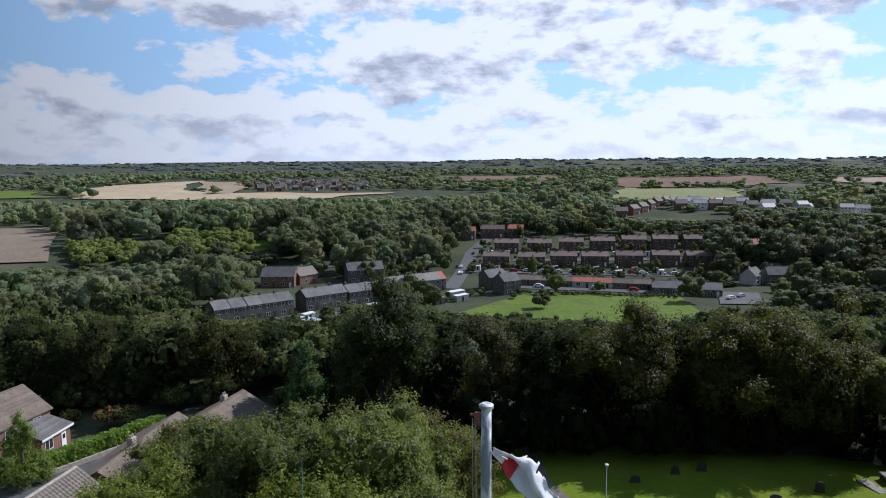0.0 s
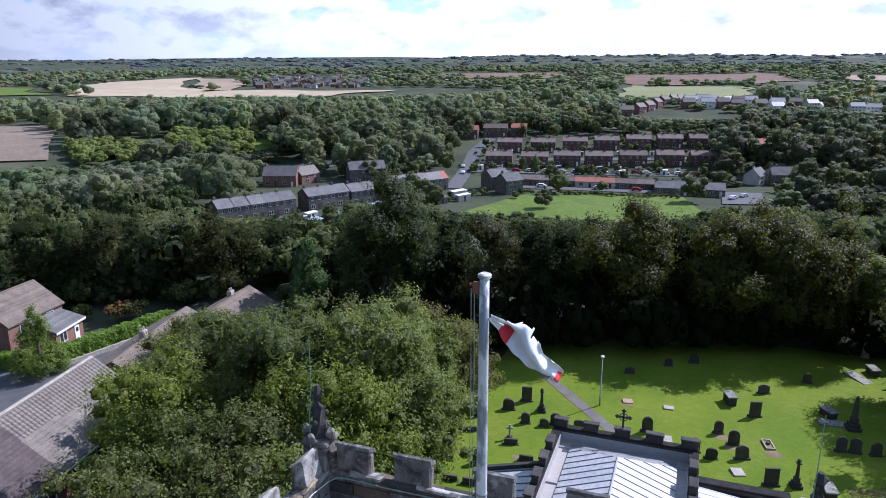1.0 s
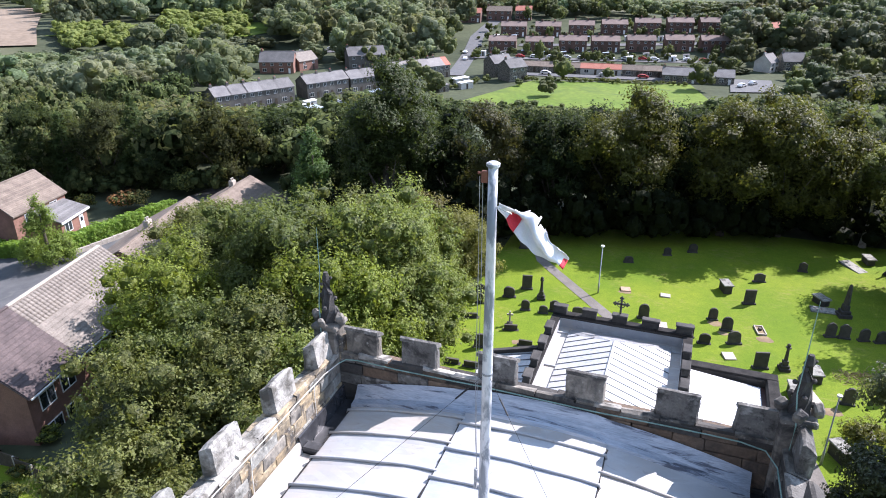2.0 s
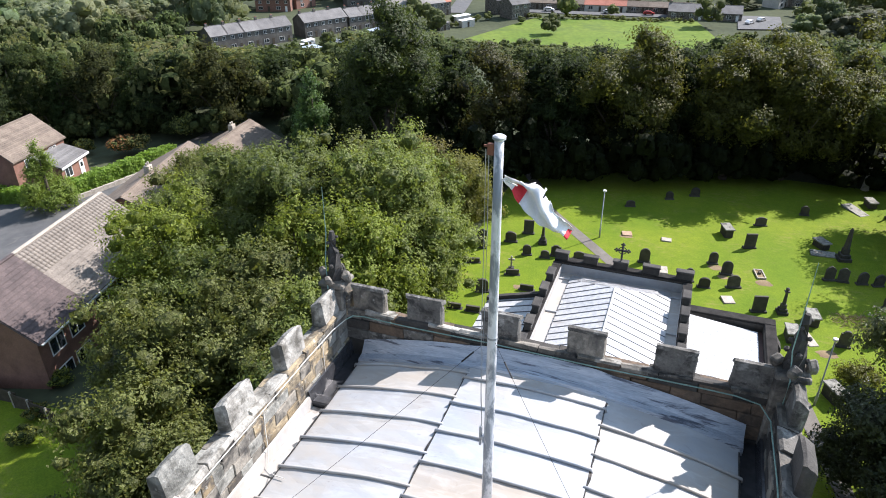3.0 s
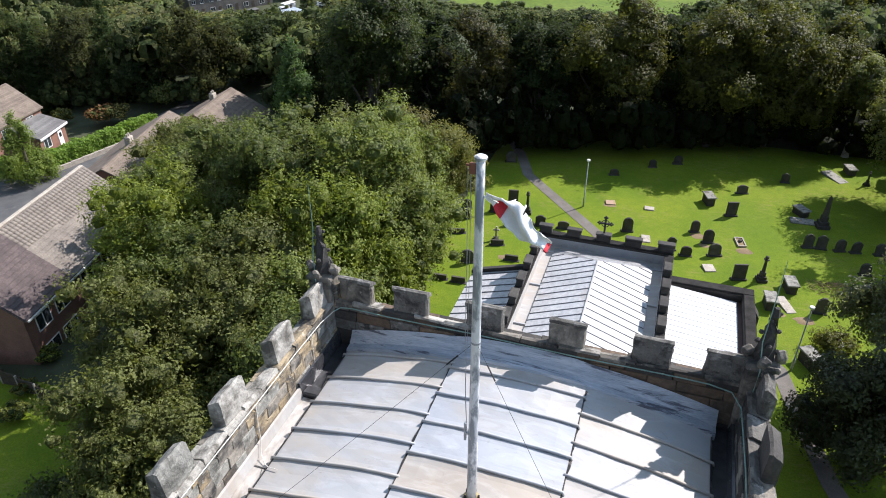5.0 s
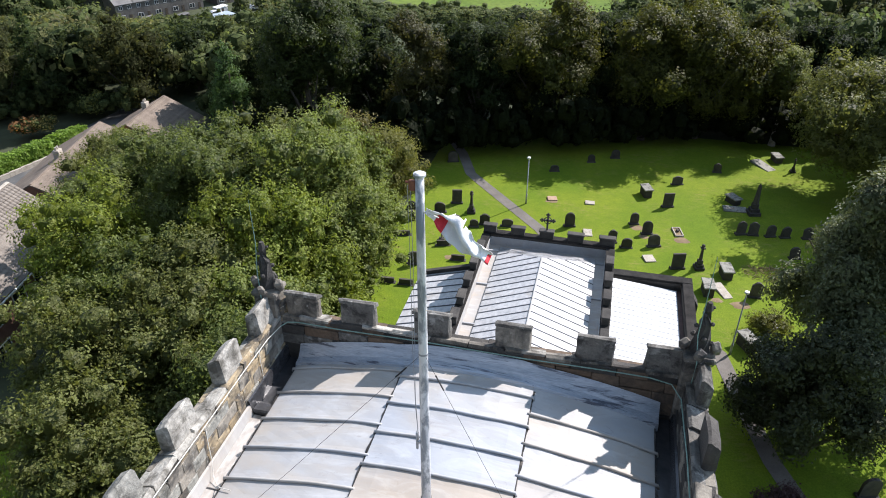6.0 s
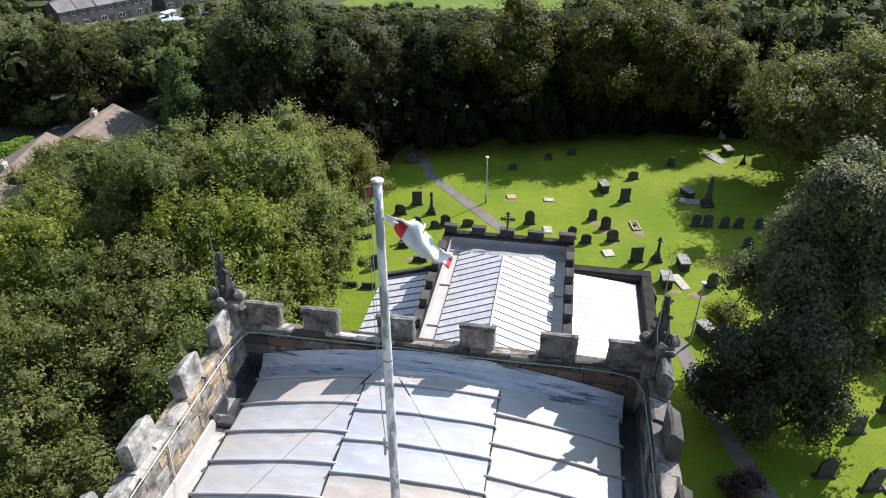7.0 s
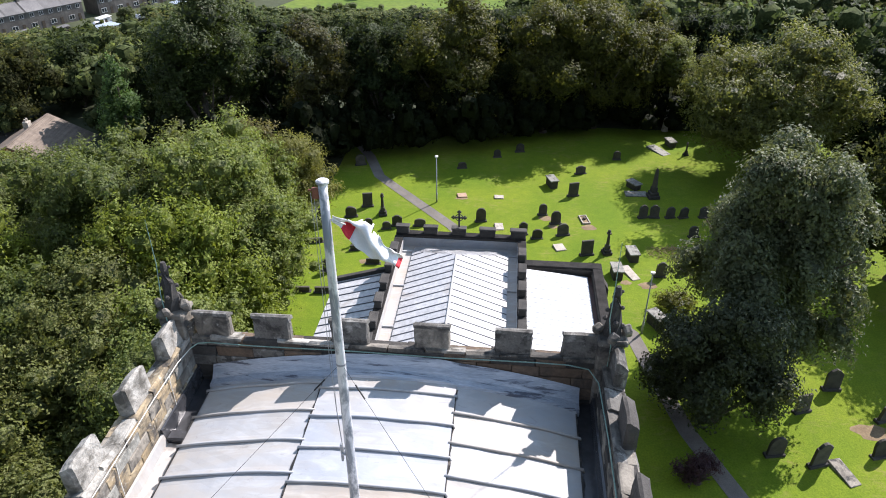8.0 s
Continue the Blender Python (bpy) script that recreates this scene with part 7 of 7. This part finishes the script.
def tiled_slope(parent, x0, x1, y0, z0, y1, z1, mat, course=0.34, width=0.33):
    """A roof slope of single lapped tiles, from the eave (y0, z0) to the ridge (y1, z1)."""
    run, ang = math.hypot(y1 - y0, z1 - z0), math.atan2(z1 - z0, y1 - y0)
    bm = bmesh.new()
    box(bm, -width / 2 + 0.006, width / 2 - 0.006, 0, course + 0.06, 0, 0.028, 0.0)
    for v in bm.verts:
        if v.co.y < 0.01:
            v.co.z += 0.045
        if abs(v.co.x) < width and v.co.x > 0:
            v.co.z += 0.012
    me = mesh_of("tile", bm, mat)
    rows, cols = int(run / course), int((x1 - x0) / width)
    base = Matrix.Translation((x0, y0, z0)) @ Matrix.Rotation(ang, 4, "X")
    count = 0
    rest_v, rest_q = [], []
    cube = np.array([v.co[:] for v in me.vertices])
    faces = np.array([p.vertices[:] for p in me.polygons])
    for i in range(rows):
        for j in range(cols):
            m = base @ Matrix.Translation(((j + 0.5) * width, i * course, 0.02))
            if count < 290:
                shared("tile", me, parent, m)
            else:
                mm = np.array(m)
                rest_q.append(faces + 8 * len(rest_v))
                rest_v.append(cube @ mm[:3, :3].T + mm[:3, 3])
            count += 1
    if rest_v:
        ob = new("tile_field", quads_mesh("tile_field", np.concatenate(rest_v), np.concatenate(rest_q), mat))
        ob.parent = parent
        tagged(ob, kind="stuff")


def clipped_hedge(pts, half, tall, rng):
    """A clipped hedge along points: a dark heart and small leaves on its flat sides and top."""
    vs, qs, at = [], [], 0
    for (ax, ay), (bx, by) in zip(pts, pts[1:]):
        run = math.hypot(bx - ax, by - ay)
        ux, uy = (bx - ax) / run, (by - ay) / run
        m = int(run * (half * 2 + tall * 2) * 55)
        u, face = rng.uniform(0, run, m), rng.uniform(0, half * 2 + tall * 2, m)
        side = np.where(face < half * 2, face - half, np.where(face < half * 2 + tall, half, -half))
        up = np.where(face < half * 2, tall, np.where(face < half * 2 + tall, face - half * 2, face - half * 2 - tall))
        wave = 0.07 * np.sin(u * 1.7) + 0.05 * np.sin(u * 4.1 + side)
        side, up = side * (1 + wave), up * (1 + wave * 0.6)
        nrm = np.stack([np.where(face < half * 2, 0, np.sign(side)) * -uy, np.where(face < half * 2, 0, np.sign(side)) * ux, np.where(face < half * 2, 1.0, 0.2)], 1) + rng.normal(size=(m, 3)) * 0.45
        nrm /= np.linalg.norm(nrm, axis=1)[:, None]
        x, y = ax + ux * u - uy * side, ay + uy * u + ux * side
        p = np.stack([x, y, ground_z(x, y) + up], 1) + rng.normal(size=(m, 3)) * 0.05
        tan = np.cross(nrm, rng.normal(size=(m, 3)))
        tan /= np.linalg.norm(tan, axis=1)[:, None]
        bi, s = np.cross(nrm, tan), rng.uniform(0.09, 0.19, (m, 1))
        vs.append(np.stack([p - tan * s, p + bi * s * 0.7, p + tan * s, p - bi * s * 0.7], 1).reshape(-1, 3))
        qs.append(at + np.arange(m * 4).reshape(-1, 4))
        at += m * 4
        steps = int(run / 1.2) + 1
        for k in range(steps):
            ends = [(ax + ux * run * t, ay + uy * run * t) for t in (k / steps, (k + 1) / steps)]
            box8 = [(ex - uy * w * half * 0.9, ey + ux * w * half * 0.9, gz(ex, ey) + h) for ex, ey in ends for w, h in ((-1, -0.2), (1, -0.2), (1, tall * 0.93), (-1, tall * 0.93))]
            vs.append(np.array(box8))
            qs.append(at + np.array([(0, 1, 2, 3), (7, 6, 5, 4), (0, 4, 5, 1), (1, 5, 6, 2), (2, 6, 7, 3), (3, 7, 4, 0)]))
            at += 8
    v = np.concatenate(vs)
    tagged(new("hedge", quads_mesh("hedge", v, np.concatenate(qs), LEAF, np.tile(np.array((1.25, 1.75, 0.7)), (len(v), 1)))), "clipped bright green garden hedge beside the brick house", "hedge", kind="stuff")


def build_left_houses():
    # pair of houses beside the church trees: ridge along local x
    z = -3.2
    m = pose(-38.6, 17.2, z, 0, 0, 101)
    for k, (x0, x1, wall, roof, lab) in enumerate(((0.0, 4.9, BRICK, TILE_PURPLE, "brick house with a purple-brown tiled roof"), (4.9, 15.0, BRICK, TILE_PALE, "brick house with a pale concrete tiled roof"))):
        ob = thing("house", m, lab, "house")
        bm = bmesh.new()
        d, ev, rs = 4.3, 5.0, 3.1
        vs = [bm.verts.new(p) for p in ((x0, -d, -1), (x1, -d, -1), (x1, d, -1), (x0, d, -1), (x0, -d, ev), (x1, -d, ev), (x1, d, ev), (x0, d, ev), (x0, 0, ev + rs), (x1, 0, ev + rs))]
        for q in ((0, 1, 5, 4), (2, 3, 7, 6), (0, 4, 8, 7, 3), (1, 2, 6, 9, 5), (4, 5, 9, 8), (6, 7, 8, 9)):
            bm.faces.new([vs[i] for i in q])
        part("wall", bm, wall, ob)
        for s in (-1, 1):
            bm = bmesh.new()
            a = [(x0 - 0.15 * (k == 0), s * (d + 0.3), ev - 0.2), (x1 + 0.15 * k, s * (d + 0.3), ev - 0.2), (x1 + 0.15 * k, 0, ev + rs), (x0 - 0.15 * (k == 0), 0, ev + rs)]
            lo = [bm.verts.new(p) for p in a]
            hi = [bm.verts.new((p[0], p[1], p[2] + 0.08)) for p in a]
            bm.faces.new(lo)
            bm.faces.new(hi)
            for i in range(4):
                bm.faces.new((lo[i], lo[(i + 1) % 4], hi[(i + 1) % 4], hi[i]))
            roof_part = part("roof", bm, roof, ob)
            if s == -1:
                tiled_slope(roof_part, x0 - 0.1, x1 + 0.1, -(d + 0.32), ev - 0.12, 0.0, ev + rs + 0.08, roof)
        bm = bmesh.new()
        box(bm, x0, x1, -0.14, 0.14, ev + rs + 0.05, ev + rs + 0.2, 0.04)
        part("ridge_tiles", bm, GRAVE_PALE if k else roof, ob)
        bm = bmesh.new()
        box(bm, x0, x1, -d - 0.42, -d - 0.30, ev - 0.28, ev - 0.16, 0.02)
        part("gutter", bm, WHITE, ob, "white rain gutter")
        for wx in ((1.6, 3.6) if k == 0 else (6.6, 9.2, 12.5)):
            window(ob, wx, 3.2, 0.7, 1.2, -d)
            window(ob, wx, 0.8, 0.8, 1.3, -d)
    # two-storey house with a lower wing by the cul-de-sac
    hx, hy = -73.6, 49.5
    gable_house("house", 8.4, 7.4, 5.8, 2.5, BRICK, TILE, "red brick house with a brown tiled roof", "", 1, m=pose(hx, hy, gz(hx, hy) - 0.9, 0, 0, 98), chimneys=0, courses=20)
    wing = thing("house_wing", pose(-66.4, 49.3, -5.6, 0, 0, 104.5), "low brick wing with a grey lean-to roof and white door", "house wing")
    bm = bmesh.new()
    vs = [bm.verts.new(p) for p in ((0, 0, -0.6), (5.2, 0, -0.6), (5.2, 3.7, -0.6), (0, 3.7, -0.6), (0, 0, 2.5), (5.2, 0, 2.5), (5.2, 3.7, 3.6), (0, 3.7, 3.6))]
    for q in ((0, 1, 5, 4), (2, 3, 7, 6), (0, 4, 7, 3), (1, 2, 6, 5), (4, 5, 6, 7)):
        bm.faces.new([vs[k] for k in q])
    part("wall", bm, BRICK, wing)
    bm = bmesh.new()
    vs = [bm.verts.new((x, y, z)) for z0 in (0.02, 0.14) for x, y, z in ((-0.25, -0.3, 2.41 + z0), (5.45, -0.3, 2.41 + z0), (5.45, 3.6, 3.57 + z0), (-0.25, 3.6, 3.57 + z0))]
    for q in ((0, 1, 2, 3), (4, 5, 6, 7), (0, 1, 5, 4), (1, 2, 6, 5), (2, 3, 7, 6), (3, 0, 4, 7)):
        bm.faces.new([vs[k] for k in q])
    slope = part("roof", bm, SLATE, wing)
    tile_courses(slope, [(-0.25, -0.3, 2.40), (5.45, -0.3, 2.40), (5.45, 3.6, 3.56), (-0.25, 3.6, 3.56)], 12, SLATE)
    bm = bmesh.new()
    box(bm, -0.25, 5.45, -0.38, -0.31, 2.30, 2.56, 0.01)
    part("fascia", bm, WHITE, wing, "white painted fascia board")
    window(wing, 1.3, 0.9, 0.7, 1.2, -0.005)
    bm = bmesh.new()
    box(bm, 3.5, 4.35, -0.06, -0.006, 0.0, 2.0, 0.01)
    door = part("door", bm, WHITE, wing, "white panelled door")
    bm = bmesh.new()
    box(bm, 3.68, 4.17, -0.075, -0.062, 1.2, 1.75, 0.005)
    part("door_pane", bm, PANE, door)
    for x, y, z, ln, turn, along, lab in ((-49.2, 46.5, -4.22, 14.8, 104, -1.0, "bungalow with a brown tiled gable roof"), (-50.4, 60.8, -5.33, 9.2, 97, 1.0, "bungalow with a brown tiled roof and pale chimney")):
        gable_house("bungalow", ln, 9.6, 2.0, 2.6, BRICK, TILE, lab, "", 2, m=pose(x, y, z, 0, 0, turn), chimneys=1, storeys=1, courses=20, stack=GRAVE_PALE, stack_side=0.5, stack_along=along)
    # low wall, hedge, fence
    wall = thing("garden_wall", pose(0, 0, 0), "low pale stone garden wall along the drive", "wall")
    for k in range(12):
        x, y = -61.4 + 0.41 * k, 45.0 + 1.3 * k
        bm = bmesh.new()
        box(bm, 0, 1.36, -0.12, 0.12, -0.6, 0.62, 0.02)
        part("wall_stone", bm, GRAVE_PALE, wall, m=pose(x, y, gz(x, y), 0, 0, 72.5))
    rng = np.random.default_rng(8)
    clipped_hedge([(-62.9, 45.6), (-60.7, 52.4), (-58.5, 59.4)], 0.95, 2.0, rng)
    clipped_hedge([(-76, 43.6), (-66.5, 45.2)], 0.8, 1.7, rng)
    spots = [(-67.5, 60, 2.0, 3.0, (1.7, 0.75, 0.9)), (-65.5, 61, 1.6, 2.8, (1.4, 1.1, 1.1)), (-74, 60, 1.6, 2.6, (1.2, 1.1, 0.8)), (-62, 66, 2.0, 4, (1, 1, 0.8)), (-34, 18.5, 0.9, 1.1, (1.5, 1.5, 0.7)), (-33, 15.5, 0.8, 0.9, (1.3, 1.0, 0.7)), (-31.5, 13.6, 1.0, 1.2, (1.3, 1.2, 0.7))]
    wood("garden_shrubs", "mixed garden shrubs with bronze leaves", spots, 10, 420, 0.14, 13, LEAF, near=True)
    spots = [(float(x), float(y), float(r), float(t), (0.9, 1.0, 0.9)) for x, y, r, t in zip(rng.uniform(-100, -30, 34), rng.uniform(76, 92, 34), rng.uniform(3.5, 5.5, 34), rng.uniform(7, 10, 34))]
    spots += [(-88, 40, 4, 8, (1, 1, 1)), (-92, 52, 5, 9, (1, 1, 1)), (-95, 30, 5, 9, (1, 1, 1))]
    spots += [(-94 + 2.6 * k, 66.5 + float(rng.uniform(-1, 2)), 2.0, float(rng.uniform(3, 5)), (0.7, 0.8, 0.8)) for k in range(24) if not -56 < -94 + 2.6 * k < -46]
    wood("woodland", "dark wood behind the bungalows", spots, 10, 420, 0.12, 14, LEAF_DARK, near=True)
    fence = thing("garden_fence", pose(0, 0, 0), "dark timber garden fence with pale posts", "fence")
    for k in range(6):
        x, y = -41 + 1.9 * k, 17.0 - 0.35 * k
        z0 = gz(x, y)
        bm = bmesh.new()
        box(bm, x, x + 1.8, y - 0.03, y + 0.03, z0, z0 + 1.1, 0.01)
        part("fence_panel", bm, DARK_WOOD, fence)
        bm = bmesh.new()
        box(bm, x - 0.07, x + 0.03, y - 0.06, y + 0.06, z0 - 0.2, z0 + 1.3, 0.01)
        part("fence_post", bm, GRAVE_PALE, fence)


def car(x, y, turn, paint, label):
    ob = thing("car", pose(x, y, gz(x, y) + 0.35, 0, 0, turn), label, "car", "parked cars")
    bm = bmesh.new()
    prism(bm, [(-2.1, 0.3), (2.1, 0.3), (2.15, 0.75), (1.2, 0.92), (0.6, 1.42), (-1.2, 1.45), (-1.9, 0.95), (-2.15, 0.85)], -0.85, 0.85)
    bmesh.ops.bevel(bm, geom=bm.edges[:], offset=0.06, segments=1, affect="EDGES")
    part("body", bm, paint, ob)
    bm = bmesh.new()
    prism(bm, [(1.0, 0.98), (0.56, 1.36), (-1.12, 1.38), (-1.7, 0.98)], -0.87, 0.87)
    part("cabin_glass", bm, PANE, ob)
    for wx in (-1.3, 1.3):
        for wy in (-0.8, 0.8):
            bm = bmesh.new()
            tube(bm, [(wx, wy - 0.1, 0.32), (wx, wy + 0.1, 0.32)], 0.32, 12)
            part("wheel", bm, RUBBER, ob)


build_far_houses()
BLUE_ROOF = surface("blue_grey_sheet", (0.36, 0.42, 0.50), (0.46, 0.52, 0.58), 1, 6, 0.4, 0.1, 0.3)
for sx, sy, sw, sd, sh, wall, roof, turn, lab in ((-112, 183, 3.2, 2.4, 2.2, RENDERED, BLUE_ROOF, 60, "long shed with a blue-grey sheet roof"), (-132, 176, 1.6, 1.2, 2.0, WHITE, SLATE, 60, "small white shed behind the terrace"), (-124, 182, 1.4, 1.2, 2.0, DARK_WOOD, SLATE, 60, "small dark timber shed"), (-118, 193, 1.8, 1.3, 2.1, WHITE, WHITE, 60, "white garden room behind the terrace"),
                                                  (-104, 214, 2.2, 1.6, 2.2, WHITE, BLUE_ROOF, 55, "pale shed behind the terrace"), (-84, 246, 3.0, 1.6, 2.4, RENDERED, WHITE, 50, "long pale outbuilding behind the terrace"), (-80, 240, 2.6, 1.4, 2.2, RENDERED, WHITE, 50, "pale flat-roofed outbuilding behind the terrace"), (-86, 232, 2.0, 1.4, 2.2, STONE, SLATE, 50, "small stone outbuilding behind the terrace"),
                                                  (-50, 300, 1.4, 1.1, 2, DARK_WOOD, SLATE, 8, "small dark garden shed"), (-30, 322, 1.4, 1.1, 2, WHITE, WHITE, 8, "white conservatory behind a house"), (-12, 328, 1.6, 1.3, 2.2, WHITE, WHITE, 8, "white conservatory behind a house"), (-66, 298, 1.4, 1.1, 2, DARK_WOOD, SLATE, 8, "small dark garden shed")):
    shed(sx, sy, sw, sd, sh, wall, roof, turn, lab)
estate = random.Random(12)
for k in range(24):
    sx, sy = -100 + 4.5 * k + estate.uniform(-1.5, 1.5), (318 if k % 2 else 350) + 0.35 * (4.5 * k) * 0.6 + estate.uniform(-3, 3)
    shed(sx, sy, 1.3, 1.0, 2.0, estate.choice((DARK_WOOD, WHITE, RENDERED)), estate.choice((SLATE, WHITE, BLUE_ROOF)), 12, "small shed in a back garden of the estate")
for k in range(16):
    sx = -98 + 6.6 * k + estate.uniform(-1, 1)
    car(sx, 309.5 + 0.2 * (sx + 104), 12, CAR_PAINTS[estate.choice((0, 1, 1, 2, 3))], "car parked in the back lane of the estate")
build_left_houses()
for cx, cy, ct, ck, cl in ((-100, 300, 100, 1, "white car parked on the valley road"), (-106, 318, 100, 0, "silver car parked on the valley road"), (-103, 332, 100, 2, "dark car parked on the valley road"), (-58, 277, 8, 1, "white car on the lane"), (-35, 279, 8, 0, "silver car on the lane"), (-68, 276, 8, 2, "dark car on the lane"), (-20, 281, 8, 3, "red car on the lane"),
                           (16, 275, 60, 1, "white car in the car park"), (20, 281, 60, 0, "silver car in the car park"), (-178, 291, 45, 1, "white car on the road behind houses"), (-168, 300, 45, 0, "silver car on the road behind houses"), (-118, 190, 60, 1, "white car beside the terrace"), (-110, 200, 60, 0, "silver car beside the terrace")):
    car(cx, cy, ct, CAR_PAINTS[ck], cl)
